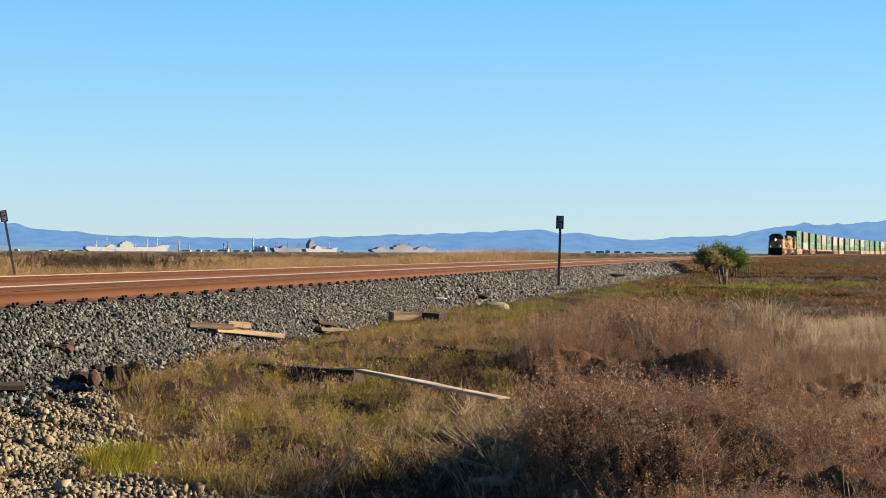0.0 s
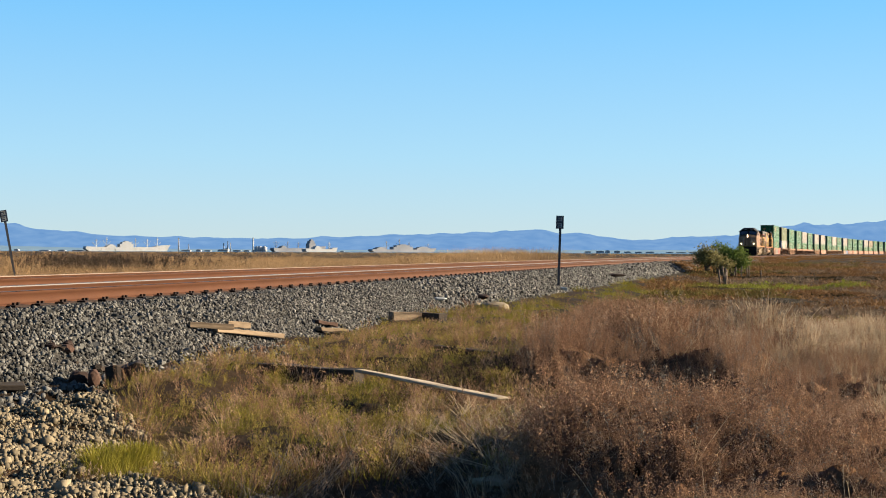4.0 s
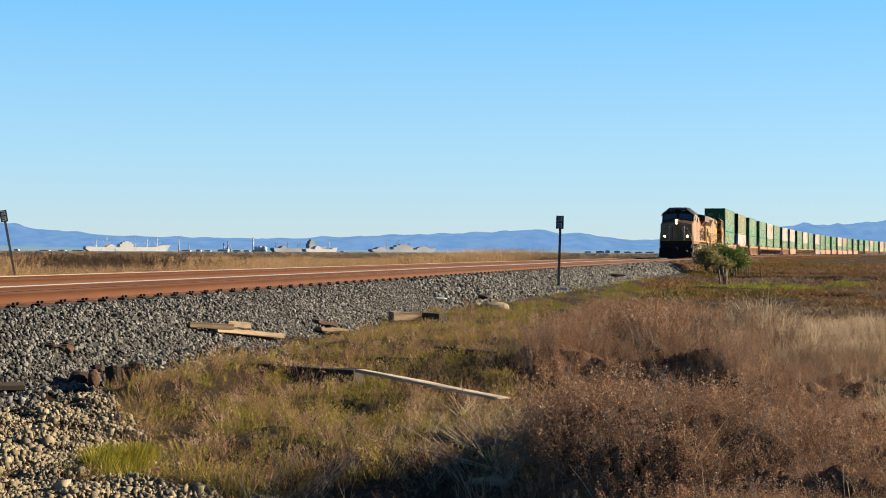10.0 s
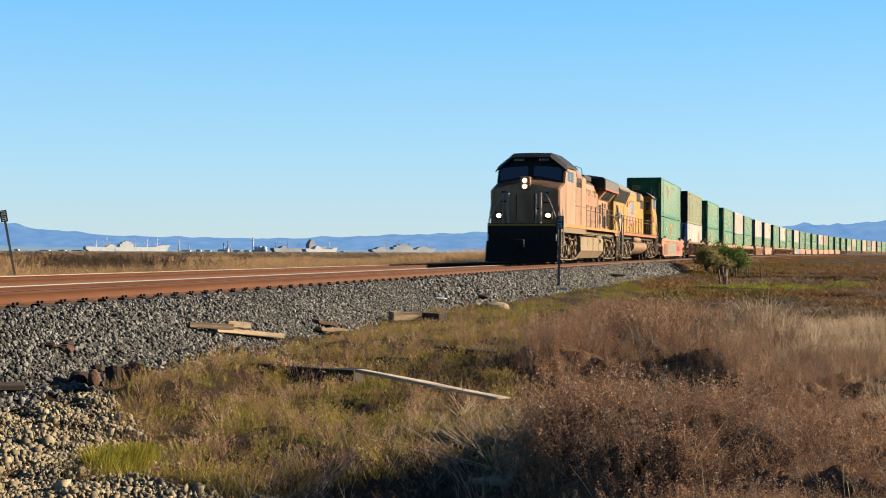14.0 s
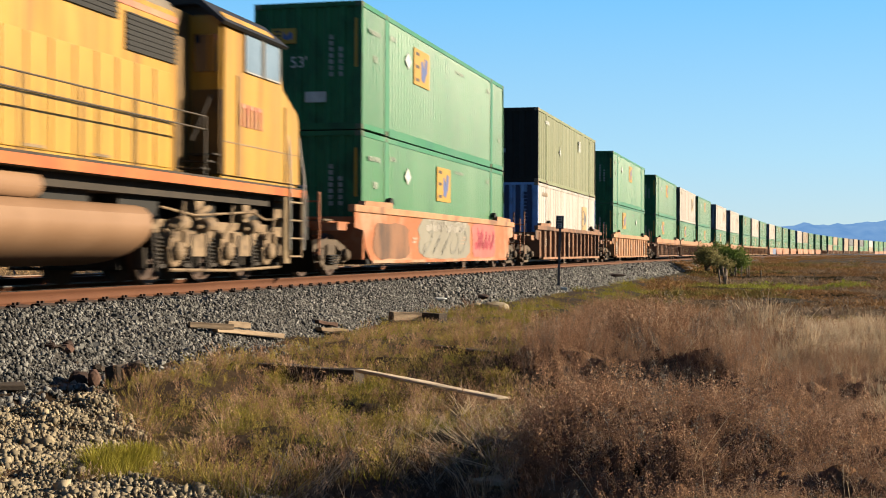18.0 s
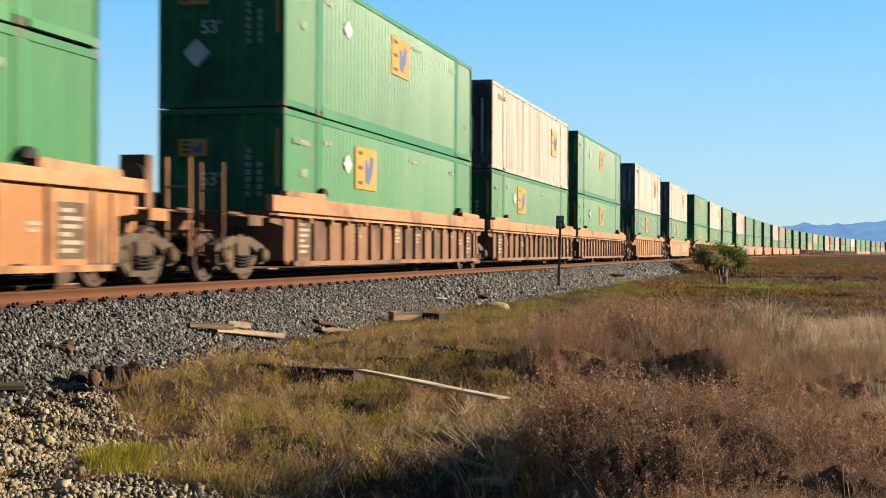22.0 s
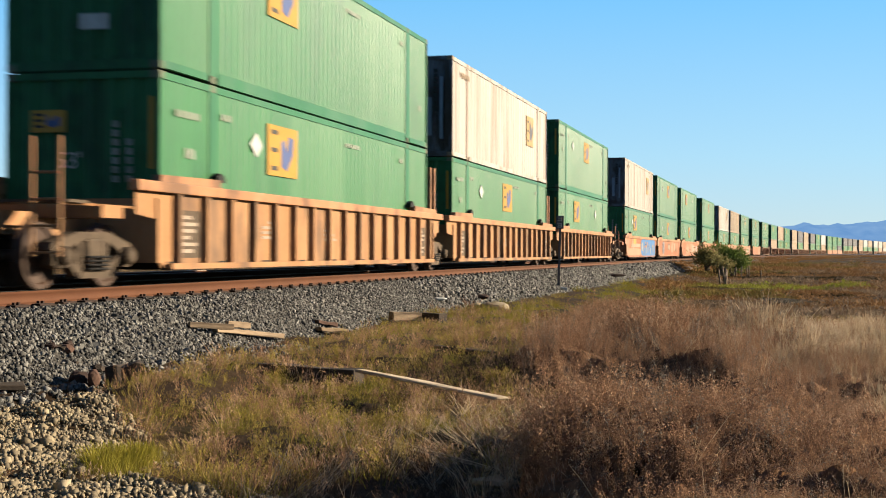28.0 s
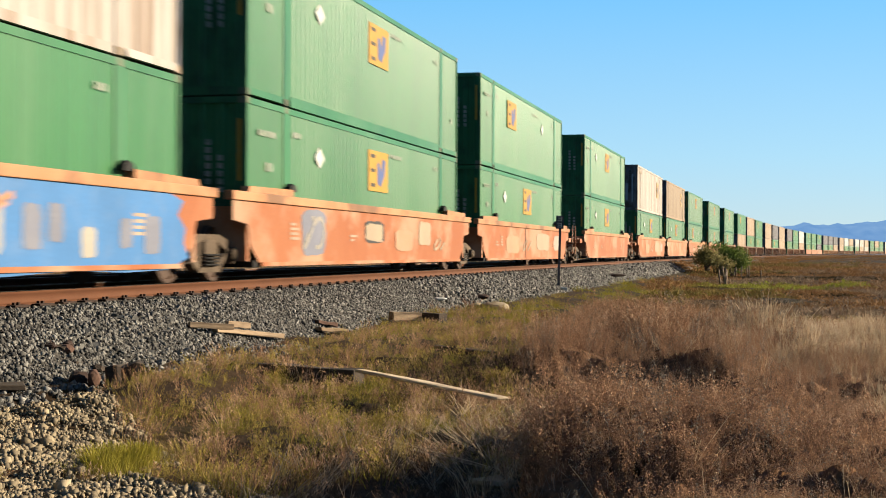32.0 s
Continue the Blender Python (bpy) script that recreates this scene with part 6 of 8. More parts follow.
    prism(bm, [(-0.985, 4.26), (-0.865, 4.525), (-0.6, 4.615), (0.6, 4.615), (0.865, 4.525), (0.985, 4.26), (0.97, 4.26), (0.85, 4.5), (-0.85, 4.5), (-0.97, 4.26)], "x", -5.48, 4.7)
    part("hood_roof", bm, M["hood_tan"], e)
    bm = bmesh.new()
    prism(bm, [(-1.32, 4.185), (-1.34, 4.24), (-1.22, 4.46), (-0.9, 4.60), (0.9, 4.60), (1.22, 4.46), (1.34, 4.24), (1.32, 4.185)], "x", 4.7, 9.98)
    part("radiator_cabin", bm, M["hood_tan"], e, "grey cap over the flared radiators")
    for s in (-1, 1):
        for k in range(4):
            bm = bmesh.new()
            x = 4.95 + k * 1.23
            prism(bm, [(s * 1.005, 3.54), (s * 1.305, 4.17), (s * 1.335, 4.16), (s * 1.035, 3.53)], "x", x, x + 1.20)
            part("radiator_grille", bm, M["grille"], e, "slanted dark radiator grille")
        for x in (4.88, 9.88):
            bm = bmesh.new()
            prism(bm, [(s * 1.0, 3.50), (s * 1.31, 4.18), (s * 1.345, 4.17), (s * 1.04, 3.49)], "x", x, x + 0.06)
            part("grille_frame", bm, P, e)
        y0, y1 = sorted((s * 0.982, s * 0.992))
        door = None
        for k in range(13):
            x = -5.3 + k * 0.62 + (2.9 if k > 8 else 0)
            if 0.0 < x < 3.0:
                continue
            if door is None:
                bm = bmesh.new()
                box(bm, 0.03, 0.59, *sorted((s * 0.982, s * 1.008)), 1.84, 3.35, bev=0.012)
                door = part("hood_door", bm, P, e)
                door.location.x = x
            else:
                same("hood_door", door, Matrix.Translation((x, 0, 0)), e)
        bm = bmesh.new()
        for x in (0.0, 1.3, 2.5, 3.8, 4.7, 6.6, 8.9):
            box(bm, x - 0.012, x + 0.012, y0, y1, 1.8, 3.5)
        for x in (-3.2, -1.4, 5.9, 8.7):
            box(bm, x, x + 0.5, y0, *( (y1 + 0.03,) if s > 0 else (y1,) ), 1.86, 1.90)
        part("door_seam", bm, M["tank"], e)
        bm = bmesh.new()
        box(bm, -5.48, 4.7, y0, y1, 4.17, 4.26)
        part("red_stripe", bm, M["red_faded"], e)
        louvres(e, -3.45, -1.55, s * 0.985, s, 3.92, 4.46, 7)
        louvres(e, -5.42, -3.72, s * 0.985, s, 3.52, 4.06, 7)
        # dark flat panel in place of a hood recess, its shade painted in
        louvres(e, 8.05, 8.70, s * 0.985, s, 2.5, 3.3)
        bm = bmesh.new()
        box(bm, 8.2, 8.55, *sorted((s * 0.98, s * 1.08)), 2.85, 3.15, bev=0.03)
        tube(bm, (8.35, s * 1.06, 2.5), (8.35, s * 1.06, 2.85), 0.08, 10)
        part("drain_valve", bm, M["truck"], e)
        # painted flag: waving stripes and a blue-grey field at its upper corner
        n = 16
        for k in range(13):
            bm = bmesh.new()
            lo, hi = [], []
            x_a = 1.62 if k > 5 else 0.12
            for i in range(n + 1):
                x = x_a + (3.58 - x_a) * i / n
                w = 0.09 * math.sin(x * 3.6 + 0.5) + 0.05 * math.sin(x * 8.0) - 0.05 * (x - 1.8)
                z = 2.28 + k * 0.112
                lo.append((x, z + w))
                hi.append((x, z + 0.112 + w))
            prism(bm, lo + hi[::-1], "y", *sorted((s * 0.984, s * 1.0115)))
            part("flag_stripe", bm, M["red_flag"] if k % 2 == 0 else M["white_flag"], e)
        bm = bmesh.new()
        prism(bm, [(0.30, 2.95), (0.9, 3.05), (1.62, 2.98), (1.66, 3.70), (1.2, 3.86), (0.75, 3.72), (0.4, 3.84)], "y", *sorted((s * 0.984, s * 1.0125)))
        part("flag_field", bm, M["blue_flag"], e)
        bm = bmesh.new()
        for z, h in ((2.58, 0.13), (2.80, 0.13), (2.98, 0.05)):
            box(bm, 6.93, 7.66, *sorted((s * 0.99, s * 1.014)), z, z + h)
        part("shield_marking", bm, M["blue"], e)
        bm = bmesh.new()
        prism(bm, [(6.90, 3.03), (7.70, 3.03), (7.68, 2.35), (7.5, 2.15), (7.3, 2.08), (7.1, 2.15), (6.92, 2.35)], "y", *sorted((s * 0.983, s * 1.011)))
        part("shield_plate", bm, M["shield"], e)
        handrail(e, [-5.6, -4.5, -3.1, -1.6, -0.1, 1.4, 2.9, 4.4, 5.9, 7.4, 8.9, 10.0], s * 1.44, 1.74, 2.69, M["railing"])
        steps(e, -9.7, s, P)
        steps(e, 10.1, s, P)
    for x in (-1.2, 0.2):
        bm = bmesh.new()
        box(bm, x, x + 0.8, -0.5, 0.5, 4.6, 4.76, bev=0.04)
        part("exhaust_stack", bm, M["roof_grey"], e)
    for x in (5.6, 7.3, 9.0):
        bm = bmesh.new()
        tube(bm, (x, 0, 4.59), (x, 0, 4.66), 0.7, 18)
        part("fan", bm, M["dark"], e)
    pilot(e, -10.4, -1)
    pilot(e, 10.4, 1, False)
    bm = bmesh.new()
    pts = []
    for a in range(0, 181, 6):
        q = radians(180 + a)
        pts.append((1.42 * math.cos(q), 0.92 + 0.62 * math.sin(q)))
    prism(bm, pts + [(1.40, 1.06), (1.30, 1.16), (1.15, 1.20), (-1.15, 1.20), (-1.30, 1.16), (-1.40, 1.06)], "x", -3.75, 3.55)
    tank = part("fuel_tank", bm, M["tank_brown"], e, "brown dusty rounded fuel tank")
    tank.data.shade_smooth()
    tank.data.set_sharp_from_angle(angle=0.6)
    bm = bmesh.new()
    for s in (-1, 1):
        tube(bm, (-0.8, s * 1.18, 1.36), (3.1, s * 1.18, 1.36), 0.17, 18)
    part("air_reservoir", bm, M["tank_brown"], e)
    loco_truck(e, -6.85, (-1.97, 0.0, 1.97))
    loco_truck(e, 7.0, (-2.0, 0.0, 2.0))
    return e


M["loco_sill"] = mat("faded_sill_band", C(0.179, 0.04126, 0.008324), C(0.2021, 0.06792, 0.01364), 0.5, scale=1.2, bump=0.0)
M["red_flag"] = mat("faded_red_flag_paint", C(0.2127, 0.02398, 0.01705), C(0.2335, 0.05145, 0.03757), 0.5, scale=1.5, bump=0.0)
M["white_flag"] = mat("cream_flag_paint", C(0.2058, 0.1702, 0.1239), C(0.1974, 0.1507, 0.09888), 0.5, scale=1.5, bump=0.0)
M["blue_flag"] = mat("blue_grey_flag_paint", C(0.04912, 0.07513, 0.09828), C(0.07513, 0.09828, 0.1098), 0.5, scale=4, bump=0.0)
# pale blue pane: the sky's reflection is put into its base colour
M["window_bright"] = mat("sky_toned_window", C(0.09534, 0.122, 0.1451), None, 0.08, bump=0.0, spec=0.9)
train.append((lead_loco(), 313.95, 0.0))
FLIP = trail_loco()
train.append((FLIP, 335.75, 0.0))

# ---------------- plants ----------------
RNG = np.random.default_rng(7)


def ribbon(p, w, side):
    """A tapering flat blade along the points p; side is its flat direction."""
    v, f = [], []
    n = len(p)
    for i, q in enumerate(p):
        k = w * (1 - 0.75 * i / (n - 1)) / 2
        v += [q - side * k, q + side * k]
    for i in range(n - 1):
        a = 2 * i
        f += [(a, a + 1, a + 3), (a, a + 3, a + 2)]
    return v, f


def gather(pieces):
    V, F, b = [], [], 0
    for v, f in pieces:
        V += [tuple(q) for q in v]
        F += [tuple(i + b for i in t) for t in f]
        b += len(v)
    return np.array(V, float), np.array(F, int)


def speck(c, r, rg):
    """A small bract or leaf: two triangles at a random slant."""
    a, b = Vector(rg.normal(0, 1, 3)).normalized(), Vector(rg.normal(0, 1, 3)).normalized()
    return [c - a * r, c + b * r * 0.6, c + a * r, c - b * r * 0.6], [(0, 1, 2), (0, 2, 3)]


def weed(rg, stems=6, twigs=64, bracts=310, spread=0.5, w=0.0075, br=0.0105):
    """A dry bushy weed of unit height: leaning stems, a broom of fine upright twigs, small seed bracts."""
    out, lines = [], []
    for _ in range(stems):
        a, k = rg.uniform(0, 6.28), rg.uniform(0.1, 1) * spread
        d = Vector((math.cos(a) * k, math.sin(a) * k, 0))
        hh = rg.uniform(0.62, 1.0)
        p = [d * 0.1, d * 0.5 + Vector((0, 0, hh * 0.5)), d + Vector((0, 0, hh))]
        out.append(ribbon(p, w, Vector((-math.sin(a), math.cos(a), 0))))
        lines.append(p)
    ends = []
    for i in range(twigs):
        p = lines[i % stems]
        q = p[1].lerp(p[2], rg.uniform(-0.2, 0.95)) + Vector(rg.normal(0, 0.03, 3))
        a, k = rg.uniform(0, 6.28), rg.uniform(0.03, 0.10)
        e = q + Vector((math.cos(a) * k, math.sin(a) * k, rg.uniform(0.06, 0.15)))
        b = rg.uniform(0, 3.14)
        s = Vector((math.cos(b), math.sin(b), 0)) * w * 0.75
        out.append(([q - s, q + s, e], [(0, 1, 2)]))
        ends.append((q, e))
    for i in range(bracts):
        q, e = ends[i % twigs]
        c = q.lerp(e, rg.uniform(0.0, 1.1)) + Vector(rg.normal(0, 0.016, 3))
        u, v = Vector(rg.normal(0, 1, 3)).normalized(), Vector(rg.normal(0, 1, 3)).normalized()
        r = br * rg.uniform(0.6, 1.4)
        out.append(([c - u * r, c + u * r, c + v * r * 1.3], [(0, 1, 2)]))
    return gather(out)


def plumes(rg, stems=4, bracts=76, spread=0.4, w=0.0042, br=0.0080):
    """A dry weed of unit height whose stems each end in a dense upright plume of small seed bracts."""
    out = []
    for _ in range(stems):
        a, k = rg.uniform(0, 6.28), rg.uniform(0.15, 1) * spread
        d = Vector((math.cos(a) * k, math.sin(a) * k, 0))
        hh = rg.uniform(0.66, 1.0)
        p = [d * 0.15, d * 0.6 + Vector((0, 0, hh * 0.55)), d + Vector((0, 0, hh))]
        out.append(ribbon(p, w, Vector((-math.sin(a), math.cos(a), 0))))
        for _k in range(5):
            q = p[1].lerp(p[2], rg.uniform(0, 0.7))
            b = rg.uniform(0, 6.28)
            tip = q + Vector((math.cos(b) * 0.05, math.sin(b) * 0.05, rg.uniform(0.06, 0.13)))
            v = Vector((-math.sin(b), math.cos(b), 0)) * w * 0.5
            out.append(([q - v, q + v, tip], [(0, 1, 2)]))
        for _k in range(bracts):
            f = rg.uniform(0, 1) ** 0.7
            r = 0.036 * math.sin(math.pi * (0.12 + 0.86 * f)) + 0.006
            c = p[1].lerp(p[2], 0.05 + 0.98 * f) + Vector((rg.normal(0, r), rg.normal(0, r), rg.normal(0, 0.012)))
            u, v = Vector(rg.normal(0, 1, 3)).normalized(), Vector(rg.normal(0, 1, 3)).normalized()
            e = br * rg.uniform(0.6, 1.4)
            out.append(([c - u * e, c + u * e, c + v * e * 1.3], [(0, 1, 2)]))
    return gather(out)


def tuft(rg, blades=22, h=1.0, spread=0.5, w=0.02, lean=0.5, parts=3):
    out = []
    for _ in range(blades):
        a, k = rg.uniform(0, 6.28), rg.uniform(0, 1)
        root = Vector((math.cos(a) * k * spread * 0.4, math.sin(a) * k * spread * 0.4, 0))
        b = a + rg.normal(0, 0.6)
        d = Vector((math.cos(b), math.sin(b), 0)) * lean * rg.uniform(0.2, 1)
        hh = h * rg.uniform(0.45, 1)
        p = [root + d * (t ** 2) + Vector((0, 0, hh * (t - 0.18 * t * t))) for t in [i / parts for i in range(parts + 1)]]
        out.append(ribbon(p, w, Vector((-math.sin(b), math.cos(b), 0))))
    return gather(out)


def cushion(rg, n=95, leaf=0.028):
    """A low rounded marsh plant of small upright sprigs."""
    out = []
    for _ in range(n):
        a, k = rg.uniform(0, 6.28), rg.uniform(0, 1) ** 0.5
        z = (1 - k * k) * rg.uniform(0.6, 1.0) * 0.42
        c = Vector((math.cos(a) * k * 0.7, math.sin(a) * k * 0.7, max(0.0, z - 0.08)))
        b = rg.uniform(0, 3.14)
        e = c + Vector((rg.normal(0, 0.07), rg.normal(0, 0.07), rg.uniform(0.08, 0.18)))
        s = Vector((math.cos(b), math.sin(b), 0)) * leaf
        out.append(([c - s, c + s, e], [(0, 1, 2)]))
    return gather(out)


def plant(name, templates, x, y, size, material, label, category, sink=0.02, tilt=0.12, squash=None, zfun=ground_z):
    z = zfun(x, y) - sink
    pos = np.stack([x, y, z], 1)
    co, tr = scatter(templates, pos, RNG.uniform(0, 6.28, len(x)), size, RNG, tilt, squash)
    return fast_mesh(name, co, tr, material, label, category)


def sow(n, x0, x1, y0, y1):
    return RNG.uniform(x0, x1, n), RNG.uniform(y0, y1, n)


def keep(mask, *arrays):
    return [a[mask] for a in arrays]


M["weed"] = mat("dry_weed", C(0.160, 0.089, 0.052), C(0.210, 0.126, 0.075), 0.9, scale=0.8, fine=8, bump=0.0, island=0.35, trans=0.15, spec=0.1)
M["weed_pale"] = mat("pale_seed_heads", C(0.25, 0.160, 0.099), C(0.31, 0.209, 0.137), 0.9, scale=0.8, fine=8, bump=0.0, island=0.3, trans=0.15, spec=0.1)
M["weed_grey"] = mat("dead_grey_weed", C(0.1257, 0.1041, 0.08172), C(0.1557, 0.1334, 0.1073), 0.9, scale=0.8, fine=8, bump=0.0, island=0.4, trans=0.15, spec=0.1)
M["straw"] = mat("bleached_straw", C(0.29, 0.222, 0.145), C(0.36, 0.285, 0.195), 0.8, scale=0.8, fine=8, bump=0.0, island=0.25, trans=0.25, spec=0.1)
M["grass"] = mat("short_green_grass", C(0.1246, 0.1213, 0.01747), C(0.1833, 0.1593, 0.03154), 0.8, scale=0.6, fine=6, bump=0.0, island=0.3, trans=0.22, spec=0.1)
M["grass_lush"] = mat("lush_green_grass", C(0.118, 0.110, 0.0135), C(0.158, 0.135, 0.020), 0.8, scale=0.8, fine=6, bump=0.0, island=0.25, trans=0.35, spec=0.1)
M["grass_dry"] = mat("dry_grass", C(0.134, 0.09161, 0.03575), C(0.1625, 0.1165, 0.0475), 0.85, scale=0.6, fine=6, bump=0.0, island=0.3, trans=0.25, spec=0.1)
M["reed"] = mat("golden_reed", C(0.195, 0.118, 0.056), C(0.365, 0.238, 0.122), 0.85, scale=0.12, fine=0.8, bump=0.0, island=0.3, trans=0.25, spec=0.1)
M["marsh_red"] = mat("red_brown_pickleweed", C(0.118, 0.062, 0.026), C(0.165, 0.092, 0.038), 0.9, scale=0.15, fine=1.2, bump=0.0, island=0.2, trans=0.2, spec=0.1)
M["marsh_dark"] = mat("dark_olive_pickleweed", C(0.01877, 0.01494, 0.006126), C(0.02911, 0.02222, 0.00996), 0.9, scale=0.15, fine=1.2, bump=0.0, island=0.2, trans=0.2, spec=0.1)
M["marsh_green"] = mat("bright_marsh_grass", C(0.112, 0.125, 0.016), C(0.150, 0.148, 0.026), 0.9, scale=0.15, fine=1.2, bump=0.0, island=0.2, trans=0.3, spec=0.1)

M["marsh_olive"] = mat("olive_brown_pickleweed", C(0.080, 0.063, 0.018), C(0.112, 0.084, 0.027), 0.9, scale=0.15, fine=1.2, bump=0.0, island=0.2, trans=0.2, spec=0.1)
M["marsh_grey"] = mat("faded_saltgrass", C(0.115, 0.080, 0.052), C(0.150, 0.108, 0.074), 0.9, scale=0.15, fine=1.2, bump=0.0, island=0.2, trans=0.2, spec=0.1)
M["herb"] = mat("olive_herb", C(0.145, 0.118, 0.024), C(0.225, 0.170, 0.046), 0.85, scale=0.8, fine=8, bump=0.0, island=0.45, trans=0.25, spec=0.1)
M["thicket_fill"] = mat("thicket_core_fill", C(0.060, 0.031, 0.016), C(0.088, 0.048, 0.026), 0.95, scale=3.0, fine=60, bump=0.5, depth=0.04, stretch=(1, 1, 0.3), dirt=C(0.01508, 0.009096, 0.005363), dirt_amt=0.8, dscale=14, spec=0.1)
# dark colour stands for shade in the thicket, also used for scrub
M["weed_shade_scrub"] = mat("shade_and_scrub_weed", C(0.02375, 0.01762, 0.01379), C(0.03448, 0.02605, 0.01992), 0.9, scale=0.8, fine=8, bump=0.0, island=0.4, spec=0.1)
WEEDS = [plumes(RNG) for _ in range(8)]
FAR_WEEDS = [weed(RNG, 5, 34, 120, 0.55, 0.011, 0.017) for _ in range(6)]
MID_WEEDS = [plumes(RNG, 4, 54, 0.45, 0.007, 0.0115) for _ in range(6)]
TUFTS = [tuft(RNG, 54, 1.0, 3.0, 0.034, 0.6, 1) for _ in range(8)]
STALKS = [tuft(RNG, 9, 1.0, 0.35, 0.012, 0.3, 3) for _ in range(5)]
REEDS = [tuft(RNG, 46, 1.0, 3.2, 0.012, 1.1, 1) for _ in range(6)]
CUSH = [cushion(RNG) for _ in range(6)]

# brown weed thicket: many rounded bushes grown together, with dark gaps between them
THICKET = [(-0.10, 4.5), (0.10, 6.3), (0.42, 7.2), (0.50, 9.2), (0.75, 11.2), (1.20, 12.6), (1.0, 14.5), (0.95, 17.0), (1.4, 21), (3.3, 33), (4.4, 39), (5.6, 36), (6.0, 27), (7.2, 22.5), (12.5, 20.5), (12.5, 4.5)]
CELL = 0.85
_bq = np.random.default_rng(19)
BUSH_X, BUSH_Y, BUSH_R, BUSH_H = _bq.uniform(0.15, 0.85, (40, 70)), _bq.uniform(0.15, 0.85, (40, 70)), _bq.uniform(0.42, 0.78, (40, 70)), _bq.uniform(0.72, 1.18, (40, 70))


def domes(x, y, cell=CELL):
    """Height, 0 to about 1.2, of a cover of jittered rounded bushes, one to a cell."""
    ix, iy = np.floor(x / cell).astype(int), np.floor(y / cell).astype(int)
    out = np.zeros(np.shape(x))
    for dx in (-1, 0, 1):
        for dy in (-1, 0, 1):
            i, j = ix + dx, iy + dy
            p, q = i % 40, j % 70
            r = BUSH_R[p, q] * 1.25 * cell
            d2 = ((x - (i + BUSH_X[p, q]) * cell) ** 2 + (y - (j + BUSH_Y[p, q]) * cell) ** 2) / r ** 2
            out = np.maximum(out, BUSH_H[p, q] * np.clip(1 - d2, 0, 1) ** 0.55)
    return out


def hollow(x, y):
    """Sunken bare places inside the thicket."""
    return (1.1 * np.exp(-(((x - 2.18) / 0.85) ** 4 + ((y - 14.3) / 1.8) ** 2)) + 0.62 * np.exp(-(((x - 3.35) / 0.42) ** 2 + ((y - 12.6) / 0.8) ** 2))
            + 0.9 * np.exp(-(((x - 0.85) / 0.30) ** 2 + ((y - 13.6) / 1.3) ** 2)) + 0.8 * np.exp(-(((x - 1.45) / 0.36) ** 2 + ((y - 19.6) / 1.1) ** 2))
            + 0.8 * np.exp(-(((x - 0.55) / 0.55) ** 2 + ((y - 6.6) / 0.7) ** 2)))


def canopy(x, y):
    """Height of the weed thicket: a near swell, a dip, and a far swell, all of rounded bushes."""
    h = 0.34 + 0.30 * np.exp(-((y - 8.7 + 0.15 * x) / 1.5) ** 2) + np.clip(0.34 - 0.06 * (x - 3), 0.02, 0.34) * np.exp(-((y - 18.3 - 0.2 * (x - 3)) / 2.2) ** 2)
    h = h - 0.10 * np.exp(-((y - 13.6) / 1.4) ** 2)
    h = h + 0.40 * np.exp(-(((x - 3.45) / 0.5) ** 2 + ((y - 15.0) / 1.3) ** 2)) + 0.46 * np.exp(-(((x - 1.55) / 0.42) ** 2 + ((y - 15.4) / 1.4) ** 2))
    h = h * (0.22 + 0.95 * domes(x, y)) * np.clip(1 + 0.22 * hill(x, y, 2.6, 22), 0.7, 1.3) * (1 - 0.6 * np.clip((x - 0.29 * y) / 1.0, 0, 1) * np.clip((16 - y) / 2, 0, 1)) * np.clip(0.55 + (x - 0.045 * y) / 0.9, 0.4, 1)
    return h * (1 - 0.8 * np.clip(hollow(x, y), 0, 1))


def in_thicket(x, y):
    return inside(THICKET, x + 0.22 * hill(x, y, 1.3, 24), y + 0.35 * hill(x, y, 1.5, 25))


n = 25000
y = 4.8 + 35 * RNG.random(n) ** 1.75
x = RNG.uniform(-0.6, 0.36 * y + 2.4, n)
m = in_thicket(x, y)
m &= RNG.random(n) > np.clip(1.1 * hollow(x, y), 0, 0.93)
m &= RNG.random(n) < 0.12 + 0.95 * domes(x, y)
m &= (RNG.random(n) < 0.3) | (x < 0.36 * y + 0.4)
m &= (RNG.random(n) < 0.40) | ~((x > 4.6 + 0.5 * hill(x, y, 1.6, 28)) & (y > 17.0) & (y < 25))
x, y = keep(m, x, y)
size = RNG.uniform(0.84, 1.16, len(x)) * canopy(x, y) + 0.03
tone = RNG.random(len(x)) + 0.12 * hill(x, y, 2.2, 29)
for nm, mm, mt, lb in (("dry_weeds", tone > 0.22, "weed", "dense thicket of reddish-brown dry weeds"), ("pale_weeds", (tone <= 0.22) & (tone > 0.10), "weed_pale", "pale pinkish-tan seed heads among the brown weeds"),
                       ("dead_weeds", tone <= 0.10, "weed_grey", "bleached grey dead weed stems among the thicket")):
    for near, tp in ((True, WEEDS), (False, MID_WEEDS)):
        k = mm & (((y < 17) & (x < 0.35 * y + 0.3)) == near)
        plant(nm, tp, x[k], y[k], size[k], M[mt], lb, "weeds", tilt=0.22)
